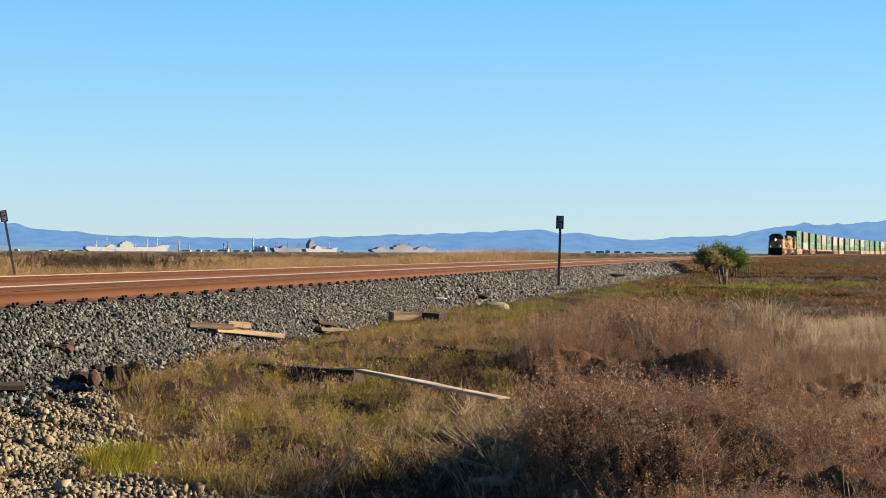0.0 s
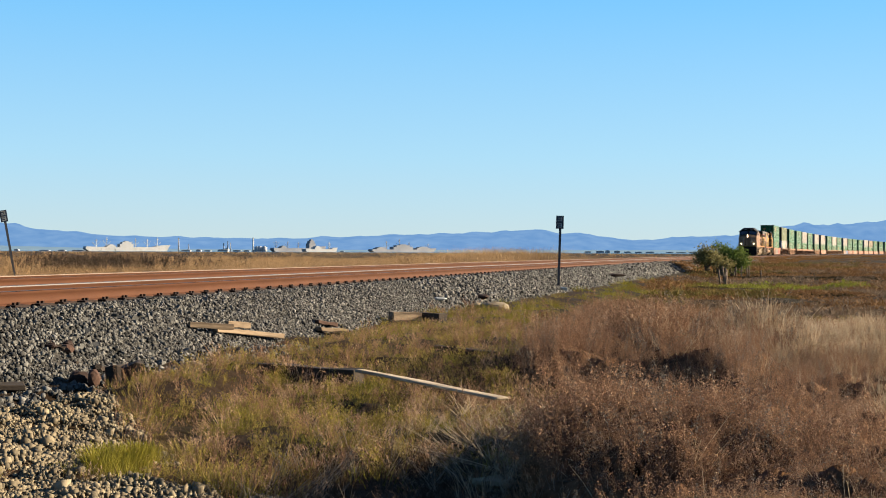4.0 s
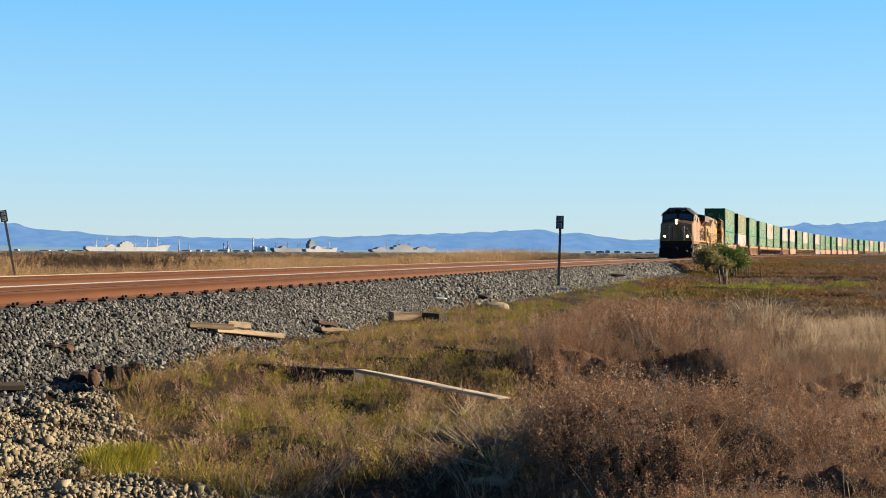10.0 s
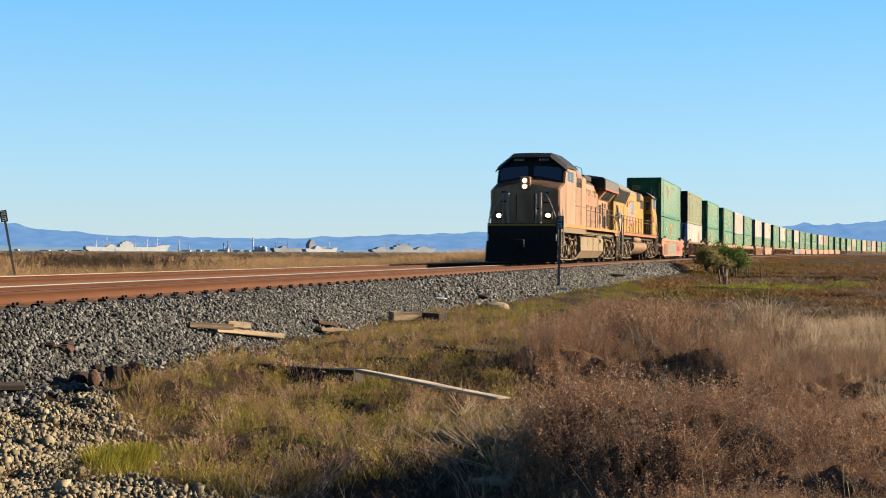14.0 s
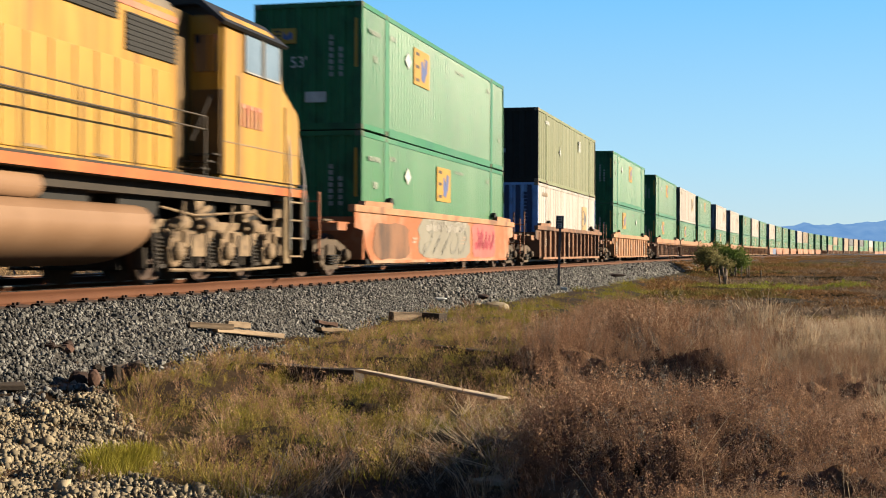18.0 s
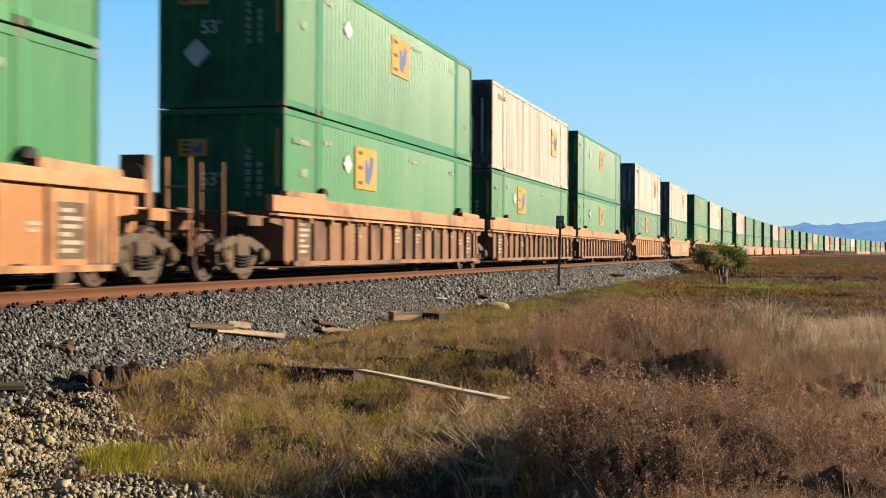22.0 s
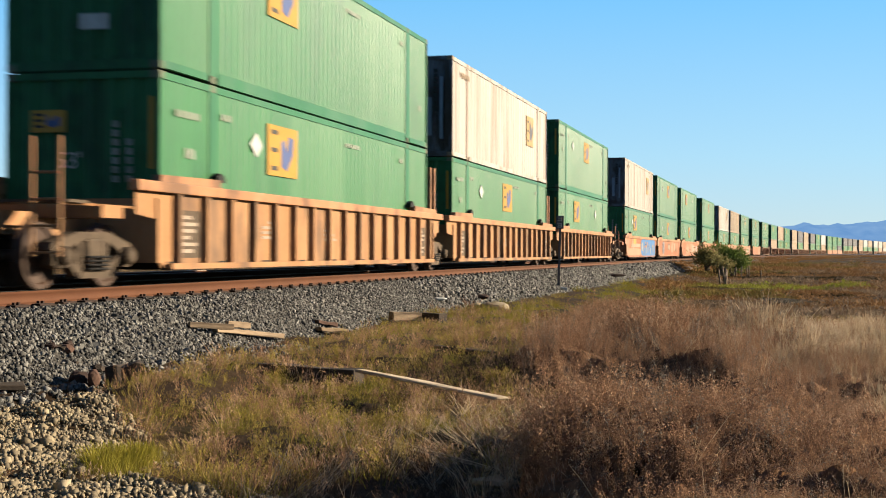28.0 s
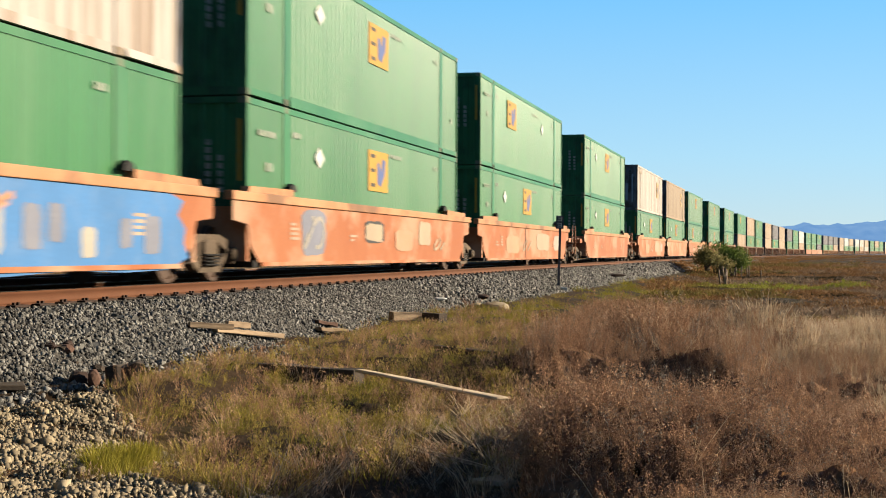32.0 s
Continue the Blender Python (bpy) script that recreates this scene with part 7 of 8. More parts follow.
# solid brown core added inside the thicket so light does not leak through
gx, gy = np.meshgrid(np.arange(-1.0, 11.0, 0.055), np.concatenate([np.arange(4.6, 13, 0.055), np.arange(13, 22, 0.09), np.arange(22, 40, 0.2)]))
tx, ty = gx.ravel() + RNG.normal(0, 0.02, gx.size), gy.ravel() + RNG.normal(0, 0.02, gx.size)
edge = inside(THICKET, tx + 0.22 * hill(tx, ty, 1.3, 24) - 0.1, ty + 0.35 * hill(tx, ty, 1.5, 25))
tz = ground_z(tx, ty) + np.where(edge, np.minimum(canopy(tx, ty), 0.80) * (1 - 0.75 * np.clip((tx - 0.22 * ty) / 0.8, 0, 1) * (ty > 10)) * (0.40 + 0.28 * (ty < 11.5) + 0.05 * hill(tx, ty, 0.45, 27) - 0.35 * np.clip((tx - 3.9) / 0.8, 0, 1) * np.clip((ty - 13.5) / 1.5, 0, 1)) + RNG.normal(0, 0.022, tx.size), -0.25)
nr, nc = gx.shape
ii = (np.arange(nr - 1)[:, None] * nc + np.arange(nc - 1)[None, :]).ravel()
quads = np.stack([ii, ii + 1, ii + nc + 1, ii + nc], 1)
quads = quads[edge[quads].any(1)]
fast_mesh("thicket_litter", np.stack([tx, ty, tz], 1), quads, M["thicket_fill"], "solid brown core added to block light in the thicket", "weeds")
# plants coloured dark to stand for shade in the hollows and at the foot
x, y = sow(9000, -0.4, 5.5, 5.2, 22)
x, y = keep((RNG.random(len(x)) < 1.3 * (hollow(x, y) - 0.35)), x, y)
plant("dark_weeds", FAR_WEEDS, x, y, RNG.uniform(0.16, 0.36, len(x)), M["weed_shade_scrub"], "weeds coloured dark as shade in the thicket hollows", "weeds", tilt=0.25)
# more dark-coloured weeds put in as shade beside the thicket
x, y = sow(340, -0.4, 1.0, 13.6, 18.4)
plant("dark_weeds", FAR_WEEDS, x, y, RNG.uniform(0.14, 0.30, len(x)), M["weed_shade_scrub"], "weeds coloured dark as shade beside the thicket", "weeds", tilt=0.4)
# bleached stalks on the far crest and at the edge of the thicket
n = 7000
x, y = RNG.normal(6.1, 1.1, n), np.clip(RNG.normal(20.3, 2.3, n), 15.5 + 2.0 * RNG.random(n), 30)
x = np.append(x + 0.12 * (y - 18), 0.325 * RNG.uniform(5.5, 13, 620) + RNG.normal(0.16, 0.2, 620))
y = np.append(y, (x[n:] - 0.27) / 0.325 + RNG.normal(0, 0.4, 620))
xr, yr = sow(160, 0.8, 7, 6, 28)
x, y = np.append(x, xr), np.append(y, yr)
x, y = keep(inside(THICKET, x, y) & (x < 0.36 * y + 1.5) & (x > 0.27 * y - 2.6), x, y)
plant("straw_stalks", STALKS, x, y, np.clip(canopy(x, y), 0.3, 1) * RNG.uniform(0.95, 1.4, len(x)) + 0.06, M["straw"], "bleached straw stalks standing among the weeds", "grass", tilt=0.26)

# grassy verge between the bed and the thicket
def gravelly(x, y):
    """Below 1 on the heap of gravel and on the stony ground that runs out from it."""
    rough = 0.3 * hill(x, y, 1.2, 46)
    return np.minimum(((x + 4.05) / 1.75) ** 2 + ((y - 9.4) / 3.6) ** 2, ((x + 1.75) / 1.15) ** 2 + ((y - 7.5) / 1.15) ** 2) + rough


def verge_edge(y):
    return np.interp(y, [12, 17, 20, 26], [3.85, 3.8, 3.5, 2.9])


y = 5.2 + 70 * RNG.random(30000) ** 1.6
x = RNG.uniform(-1, 1, 30000) * (0.36 * y + 1.2)
c = across(x, y)
d = np.hypot(x, y)
HEAP = gravelly(x, y)
verge = (c > verge_edge(y) + 0.15 * hill(x, y, 2.0, 31)) & ~inside(THICKET, x, y) & (np.abs(x) < 0.36 * y + 1.5) & (HEAP > 1) & (c < np.where(y > 30, 7.5, 99))
m = verge & (RNG.random(len(x)) < np.clip(30 / d, 0.5, 1.0) * np.clip(1.0 * domes(x + 30, y, 0.75) - 0.35, 0.03, 0.8))
m &= RNG.random(len(x)) > 1.6 * np.exp(-(((x - 0.0) / 0.95) ** 2 + ((y - 8.0) / 1.5) ** 2))
x, y = keep(m, x, y)
v = hill(x, y, 2.4, 33) + 0.5 * hill(x, y, 0.7, 35)
lush = np.exp(-(((x - 1.6) / 1.2) ** 2 + ((y - 35) / 5) ** 2)) * 0.9 + np.exp(-(((x - 7.5) / 2.5) ** 2 + ((y - 56) / 9) ** 2))
kind = np.where(RNG.random(len(x)) < lush, 2, np.where(v + RNG.normal(0, 0.5, len(x)) > 0.05, 0, 1))
size = RNG.uniform(0.05, 0.145, len(x)) * (1 + 0.3 * hill(x, y, 1.5, 37)) * np.clip(0.25 + 1.2 * domes(x + 30, y, 0.75), 0.35, 1.6) * (1 + np.clip(np.hypot(x, y) - 25, 0, 50) / 60)
for k, nm, mt, lb in ((0, "verge_grass", "grass", "short yellow-green grass on the verge"), (1, "dry_verge_grass", "grass_dry", "dry tan grass on the verge"), (2, "lush_grass", "grass_lush", "lush bright green grass tufts")):
    mm = kind == k
    plant(nm, TUFTS, x[mm], y[mm], size[mm] * (1.25 if k == 2 else 1), M[mt], lb, "grass", tilt=0.2)
# low leafy herbs that mat the verge
HERBS = [weed(RNG, 9, 40, 120, 0.6, 0.012, 0.020) for _ in range(6)]
y = 6.0 + 26 * RNG.random(13000) ** 1.5
x = RNG.uniform(-1, 1, 13000) * (0.34 * y + 0.6)
c = across(x, y)
m = (c > verge_edge(y) + 0.05 + 0.15 * hill(x, y, 2.0, 31)) & ~inside(THICKET, x, y) & (gravelly(x, y) > 1) & (RNG.random(len(x)) < np.clip(1.5 * domes(x + 30, y, 0.75) - 0.45, 0.02, 1))
m &= RNG.random(len(x)) > 1.5 * np.exp(-(((x - 0.0) / 0.95) ** 2 + ((y - 8.0) / 1.5) ** 2))
m &= ((x + 2.14) / 0.30) ** 2 + ((y - 9.4) / 0.95) ** 2 > 1
x, y = keep(m, x, y)
tone = RNG.random(len(x)) + 0.35 * hill(x, y, 1.4, 48)
for nm, mm, mt, lb in (("olive_herbs", tone > 0.52, "herb", "low olive-yellow leafy herbs matting the verge"), ("brown_herbs", (tone <= 0.52) & (tone > 0.2), "weed", "low withered brown herbs on the verge"),
                       ("pale_herbs", tone <= 0.2, "weed_pale", "dry pinkish-tan herbs on the verge")):
    plant(nm, HERBS, x[mm], y[mm], RNG.uniform(0.8, 1.2, int(mm.sum())) * (0.05 + 0.20 * domes(x[mm] + 30, y[mm], 0.75) + 0.05 * np.clip(hill(x[mm], y[mm], 0.5, 47), -0.6, 1)), M[mt], lb, "herbs", tilt=0.35)
# one lush tuft at the edge of the gravel
x, y = RNG.normal(-2.17, 0.065, 110), RNG.normal(9.2, 0.22, 110)
plant("lush_tuft", [tuft(RNG, 46, 1.0, 0.9, 0.03, 0.45, 2) for _ in range(5)], x, y, RNG.uniform(0.15, 0.25, 110), M["grass_lush"], "lush bright green grass tuft beside the gravel", "grass", tilt=0.2)
# scattered small weeds on the verge
x, y = sow(4600, -6, 2.5, 6, 34)
c = across(x, y)
m = (c > verge_edge(y)) & ~inside(THICKET, x, y) & (gravelly(x, y) > 1) & (RNG.random(len(x)) < np.clip(0.2 + 0.5 * hill(x, y, 2.5, 39), 0.03, 0.7)) & (np.abs(x) < 0.36 * y + 1)
x, y = keep(m, x, y)
plant("small_weeds", FAR_WEEDS, x, y, RNG.uniform(0.12, 0.30, len(x)) * np.clip(1 + 0.4 * hill(x, y, 1.1, 49), 0.5, 1.5), M["weed"], "small reddish weeds scattered on the verge", "weeds", tilt=0.25)
# weeds dark-coloured as shade, and grey dead stems lying and leaning in the foreground
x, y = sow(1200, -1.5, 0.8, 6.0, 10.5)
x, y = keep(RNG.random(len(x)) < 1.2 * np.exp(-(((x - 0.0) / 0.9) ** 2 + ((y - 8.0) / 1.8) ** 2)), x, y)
plant("dark_weeds", FAR_WEEDS, x, y, RNG.uniform(0.10, 0.26, len(x)), M["weed_shade_scrub"], "weeds coloured dark as shade on bare ground", "weeds", tilt=0.5)
x, y = sow(130, -1.2, 0.9, 6.4, 11)
plant("dead_stems", STALKS, x, y, RNG.uniform(0.25, 0.5, len(x)), M["weed_grey"], "grey dead stems leaning over bare ground", "grass", tilt=0.9)

x, y = RNG.normal(0.15, 0.32, 130), RNG.uniform(9.3, 12.0, 130)
x, y = keep(~inside(THICKET, x, y), x, y)
plant("fallen_stalks", STALKS, x, y, RNG.uniform(0.22, 0.45, len(x)), M["straw"], "pale broken stalks fallen beside the thicket", "grass", tilt=1.3, squash=RNG.uniform(0.3, 0.7, len(x)))
x, y = sow(170, 0.1, 1.5, 8.2, 12.4)
plant("broken_stems", STALKS, x, y, RNG.uniform(0.35, 0.75, len(x)), M["straw"], "bleached broken stems lying at the edge of the thicket", "grass", tilt=1.0, squash=RNG.uniform(0.35, 0.8, len(x)))

# low marsh beyond the thicket: carpets of pickleweed, long dark channels, bright grass
MATS = [cushion(RNG, 90, 0.019) for _ in range(6)]
x, y = sow(46000, 0, 75, 24, 200)
d = np.hypot(x, y)
m = (across(x, y) > np.where(y < 60, 5.5, 4.0)) & ~inside(THICKET, x, y) & (x < 0.37 * y + 4) & (RNG.random(len(x)) < np.clip(48 / d, 0.14, 1.0))
x, y = keep(m, x, y)
wx, wy = x + 2.5 * hill(x, y, 9, 71), y + 2.0 * hill(x, y, 7, 72)
v, wv = hill(wx * 0.5, wy * 0.6, 13.0, 41), hill(wx * 0.35, wy * 0.6, 11.0, 43)
green = 0.7 * np.exp(-(((x - 7.0) / 1.8) ** 2 + ((y - 50) / 7) ** 2)) + np.exp(-(((wx - 16.6) / 3.4) ** 2 + ((wy - 69) / 7.5) ** 2)) * 0.95
channel = np.exp(-((wv + 0.15) / 0.2) ** 2) * np.clip((x - 0.14 * y) / 4, 0, 1) + 1.2 * np.exp(-(((x - 13.9) / 2.0) ** 4 + ((y - 50) / 2.4) ** 2)) + 1.2 * np.exp(-(((x - 26) / 7) ** 4 + ((y - 98) / 6) ** 2)) + np.exp(-(((x - 20) / 5) ** 4 + ((y - 82) / 2.5) ** 2))
lump = hill(x * 0.42, y, 3.0, 77)   # long low hummocks
# dips between hummocks turn dark too, their shade put into plant colour
channel = channel + 0.6 * np.clip(-lump - 0.25, 0, 1) * np.clip((x - 0.12 * y) / 4, 0, 1)
roll = RNG.random(len(x))
ragged = 0.22 * hill(x * 0.5, y, 4.0, 75) + 0.10 * (roll - 0.5)
kind = np.where(green > 0.55 + ragged, 2, np.where(channel > 0.42 + ragged, 1, np.where(v + 0.3 * (roll - 0.5) > 0.58, 3, np.where(v + 0.3 * (roll - 0.5) < -0.30, 4, 0))))
size = RNG.uniform(0.5, 1.0, len(x)) * (1 + np.hypot(x, y) / 130) * np.clip(1 + 0.55 * lump, 0.5, 1.6)
for k, nm, mt, lb in ((0, "pickleweed", "marsh_red", "low red-brown pickleweed carpets on the marsh"), (1, "dark_pickleweed", "marsh_dark", "dark wet channels with low olive pickleweed"),
                      (2, "marsh_grass", "marsh_green", "bright green low marsh grass"), (3, "olive_pickleweed", "marsh_olive", "olive-brown pickleweed hummocks on the marsh"), (4, "grey_saltgrass", "marsh_grey", "faded grey-tan saltgrass on the marsh")):
    mm = kind == k
    plant(nm, MATS, x[mm], y[mm], size[mm], M[mt], lb, "marsh plants", sink=0.08 if k == 1 else 0.02, squash=RNG.uniform(0.20, 0.62, int(mm.sum())) * (0.6 if k == 1 else 1.5 if k == 3 else 1))
x, y = sow(24000, 40, 330, 190, 900)
m = (across(x, y) > 6) & (x < 0.38 * y) & (RNG.random(len(x)) < 0.22)
x, y = keep(m, x, y)
far_kind = hill(x * 0.3, y, 60, 44) > 0.1
for nm, mm, mt, lb in (("far_pickleweed", ~far_kind, "marsh_red", "far red-brown marsh vegetation"), ("far_saltgrass", far_kind, "marsh_grey", "far faded saltgrass on the marsh")):
    plant(nm, CUSH, x[mm], y[mm], RNG.uniform(1.2, 2.6, int(mm.sum())), M[mt], lb, "marsh plants", squash=RNG.uniform(0.2, 0.35, int(mm.sum())))

# weeds that creep up the far shoulder of the bed
u, c = 105 + 900 * RNG.random(4200) ** 1.4, RNG.uniform(1.7, 5.2, 4200)
x, y = on_line_np(u, c)
plant("shoulder_weeds", CUSH, x, y, RNG.uniform(0.5, 0.9, len(x)) * (1 + u / 900), M["marsh_red"], "low brown weeds on the far shoulder of the bed", "weeds", squash=RNG.uniform(0.4, 0.7, len(x)),
      zfun=lambda a, b: np.maximum(ground_z(a, b), bed_z(across(a, b))))

# golden reeds beyond the second track
x, y = sow(42000, -70, 45, 24, 210)
c = across(x, y)
d = np.hypot(x, y)
m = (c < -13.0 + 1.2 * hill(x, y, 6, 51)) & (x > -0.37 * y - 4) & (RNG.random(len(x)) < np.clip(30 / d, 0.10, 0.6))
x, y = keep(m, x, y)
d = np.hypot(x, y)
mound = np.exp(-(((x - 7) / 9.5) ** 2 + ((y - 150) / 25) ** 2))
size = RNG.uniform(0.35, 0.95, len(x)) * (1 + 0.42 * hill(x, y, 9, 53)) * np.clip(1 + 0.35 * hill(x, y, 2.2, 54), 0.45, 1.5) + 1.7 * mound
bare = np.exp(-(((x + 19) / 6) ** 2 + ((y - 85) / 9) ** 2))
size = size * (1 - 0.35 * bare)
plant("reeds", REEDS, x, y, size, M["reed"], "golden-brown dry reeds on the far marsh", "reeds", tilt=0.45)
x, y = sow(16000, -380, 120, 205, 1000)
m = (across(x, y) < -12) & (x > -0.38 * y) & (RNG.random(len(x)) < 0.14)
x, y = keep(m, x, y)
plant("far_reeds", REEDS, x, y, RNG.uniform(1.1, 1.7, len(x)), M["reed"], "far dry reeds towards the bay", "reeds", squash=RNG.uniform(0.8, 1.0, len(x)))

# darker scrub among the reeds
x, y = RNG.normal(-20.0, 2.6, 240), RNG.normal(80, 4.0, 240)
plant("dark_scrub", FAR_WEEDS, x, y, RNG.uniform(0.9, 1.35, len(x)), M["weed_shade_scrub"], "dark scrub standing among the reeds", "weeds")

# ---------------- loose stones ----------------
def stones(rg, n=14, coarse=False):
    out = []
    bm = bmesh.new()
    if coarse:
        bmesh.ops.create_cube(bm, size=1.5)
        bmesh.ops.triangulate(bm, faces=bm.faces[:])
    else:
        bmesh.ops.create_icosphere(bm, subdivisions=1, radius=1.0)
    bm.verts.ensure_lookup_table()
    base = np.array([v.co[:] for v in bm.verts])
    tri = np.array([[v.index for v in f.verts] for f in bm.faces])
    bm.free()
    for _ in range(n):
        v = base * rg.uniform(0.5, 1.35, (len(base), 1)) * rg.uniform(0.45, 1.35, (1, 3))
        q = Euler(rg.uniform(0, 6, 3)).to_matrix()
        out.append((v @ np.array(q), tri))
    return out


STONES, CHIPS = stones(RNG), stones(RNG, 14, True)


def lay_stones(name, x, y, z, size, material, label, shapes=None):
    pos = np.stack([x, y, z], 1)
    co, tr = scatter(shapes or STONES, pos, RNG.uniform(0, 6.28, len(x)), size, RNG, 0.0)
    return fast_mesh(name, co, tr, material, label, "stones")


for u0, u1, n, s in ((8, 32, 50000, 0.0195), (32, 75, 19000, 0.038), (75, 130, 7000, 0.06)):
    u, c = RNG.uniform(u0, u1, n), 1.28 + 2.0 * RNG.random(n) ** 0.9
    x, y = on_line_np(u, c)
    lay_stones("ballast_stones", x, y, bed_z(c) + RNG.uniform(-0.012, 0.018, n), RNG.uniform(0.55, 1.4, n) * s, M["stone"], "grey crushed ballast stones on the shoulder", CHIPS)
u, c = RNG.uniform(8, 60, 9000), RNG.uniform(-6.6, 0.6, 9000)
x, y = on_line_np(u, c)
lay_stones("track_stones", x, y, bed_z(c) + RNG.uniform(-0.02, 0.01, len(x)), RNG.uniform(0.025, 0.05, len(x)), M["stone"], "ballast stones between the rails", CHIPS)
u, c = RNG.uniform(8, 20, 5200), RNG.uniform(3.0, 4.0, 5200)
x, y = on_line_np(u, c)
lay_stones("ballast_stones", x, y, np.maximum(bed_z(c), ground_z(x, y)) + RNG.uniform(-0.012, 0.018, len(x)), RNG.uniform(0.5, 1.3, len(x)) * 0.026, M["stone"], "grey ballast stones spilled into the ditch", CHIPS)
# heap of pale rounded gravel in the foreground
y = RNG.uniform(5.8, 13.2, 34000)
x = RNG.uniform(-0.335 * y - 0.3, -1.4)
m = (RNG.random(len(x)) < np.clip(3.2 - 2.2 * gravelly(x, y), 0, 1)) & (across(x, y) > 3.85) & (x < -2.2 + 0.45 * (10.5 - y))
x, y = keep(m, x, y)
lay_stones("gravel", x, y, ground_z(x, y) + RNG.uniform(-0.01, 0.02, len(x)), np.clip(RNG.lognormal(-4.48, 0.42, len(x)), 0.006, 0.05), M["gravel"], "pale rounded gravel heaped on the ground", STONES[:5] + CHIPS)
x, y = sow(9000, -3.2, 0.6, 6.2, 9.5)
x, y = keep(gravelly(x, y) + 0.3 * hill(x, y, 0.4, 62) < RNG.uniform(0.6, 1.5, len(x)), x, y)
lay_stones("gravel_scatter", x, y, ground_z(x, y) + 0.005, RNG.uniform(0.008, 0.022, len(x)), M["gravel"], "gravel scattered on bare soil")

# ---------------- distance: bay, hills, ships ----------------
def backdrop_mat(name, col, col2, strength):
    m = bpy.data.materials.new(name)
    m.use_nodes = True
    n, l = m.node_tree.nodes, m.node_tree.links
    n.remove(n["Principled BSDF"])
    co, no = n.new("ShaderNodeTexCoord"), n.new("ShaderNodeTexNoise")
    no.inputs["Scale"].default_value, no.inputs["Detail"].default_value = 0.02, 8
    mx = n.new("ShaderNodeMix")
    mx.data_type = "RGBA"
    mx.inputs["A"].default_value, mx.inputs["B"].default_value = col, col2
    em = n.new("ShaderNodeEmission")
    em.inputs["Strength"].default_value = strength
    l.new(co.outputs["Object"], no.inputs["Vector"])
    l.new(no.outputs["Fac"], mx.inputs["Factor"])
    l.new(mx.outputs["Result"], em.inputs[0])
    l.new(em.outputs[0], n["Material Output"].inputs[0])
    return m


# the hills glow by themselves; distance haze is put into their blue
M["hills"] = backdrop_mat("haze_toned_blue_hills", srgb(78, 128, 184), srgb(135, 170, 208), 0.27)


def ridge(name, dist, depth, profile, material, label):
    """A range of hills along a bearing scale: (bearing offset per metre of depth, crest height)."""
    n = 260
    t0, t1 = profile[0][0], profile[-1][0]
    co, fs = [], []
    for i in range(n + 1):
        t = t0 + (t1 - t0) * i / n
        h = float(np.interp(t, [p[0] for p in profile], [p[1] for p in profile]))
        h *= 1 + 0.11 * noise.fractal((t * 60, 0.3, dist * 0.001), 1.0, 2.0, 4)
        for k, (dd, hh) in enumerate(((0, 0.0), (depth * 0.35, 0.45), (depth * 0.7, 0.8), (depth, 1.0), (depth * 1.6, 0.0))):
            j = 0.10 * noise.noise((t * 45, k * 2.1, 5.0)) if 0 < k < 3 else 0
            co.append((t * dist, dist + dd, -2 + max(0.0, (h + 2) * (hh + j))))
    for i in range(n):
        for k in range(4):
            a = i * 5 + k
            fs.append((a, a + 5, a + 6, a + 1))
    return tagged(link(name, co, fs, material, smooth=True), label, "hills", kind="structure")


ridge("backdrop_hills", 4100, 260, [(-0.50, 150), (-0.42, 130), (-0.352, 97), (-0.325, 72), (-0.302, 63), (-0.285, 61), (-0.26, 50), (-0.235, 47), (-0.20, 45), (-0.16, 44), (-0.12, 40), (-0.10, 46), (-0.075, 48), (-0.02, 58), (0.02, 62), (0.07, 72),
                                    (0.11, 62), (0.14, 46), (0.165, 38), (0.18, 50), (0.20, 52), (0.23, 58), (0.26, 84), (0.30, 98), (0.33, 100), (0.40, 115), (0.5, 100)], M["hills"], "blue hills across the bay with haze in their colour")
# foothills glow too, in a paler colour that carries thicker haze
M["foothills"] = backdrop_mat("haze_toned_foothills", srgb(118, 152, 176), srgb(160, 178, 184), 0.25)
ridge("backdrop_foothills", 3900, 90, [(-0.5, 22), (-0.36, 15), (-0.30, 11), (-0.25, 8), (-0.2, 6), (-0.1, 5), (0.0, 6), (0.1, 7), (0.2, 8), (0.24, 10), (0.5, 12)], M["foothills"], "pale lowland along the far shore with haze in its colour")
M["water"] = mat("bay_water", C(0.04039, 0.06487, 0.08874), C(0.0563, 0.08078, 0.1052), 0.25, scale=0.01, fine=0.2, bump=0.1, depth=0.3)
tagged(link("water", [(-1500, 1500, -0.62), (1300, 1500, -0.62), (1700, 4300, -0.6), (-2400, 4300, -0.6)], [(0, 1, 2, 3)], M["water"]), "calm blue-grey bay water", "water", kind="structure")
# ship and shore paints kept pale and bluish: distance haze is put in
M["ship_grey"] = mat("pale_ship_grey", C(0.235, 0.245, 0.255), C(0.275, 0.280, 0.280), 0.7, scale=0.05, fine=0.5, bump=0.0, dirt=C(0.190, 0.175, 0.150), dirt_amt=0.5)
M["ship_dark"] = mat("dark_ship_grey", C(0.1171, 0.1277, 0.1494), C(0.16, 0.1656, 0.181), 0.7, scale=0.05, fine=0.5, bump=0.0)
M["far_white"] = mat("far_white_paint", C(0.27, 0.28, 0.30), None, 0.6, scale=0.05, bump=0.0)
M["far_shore"] = mat("far_shore", C(0.15, 0.17, 0.20), C(0.19, 0.20, 0.21), 0.9, scale=0.02, fine=0.2, bump=0.0)


def ship(x0, x1, dist, hull_h, house, masts, paint, seed):
    """A laid-up cargo ship seen from the side: hull with raised bow, deckhouses, masts with booms."""
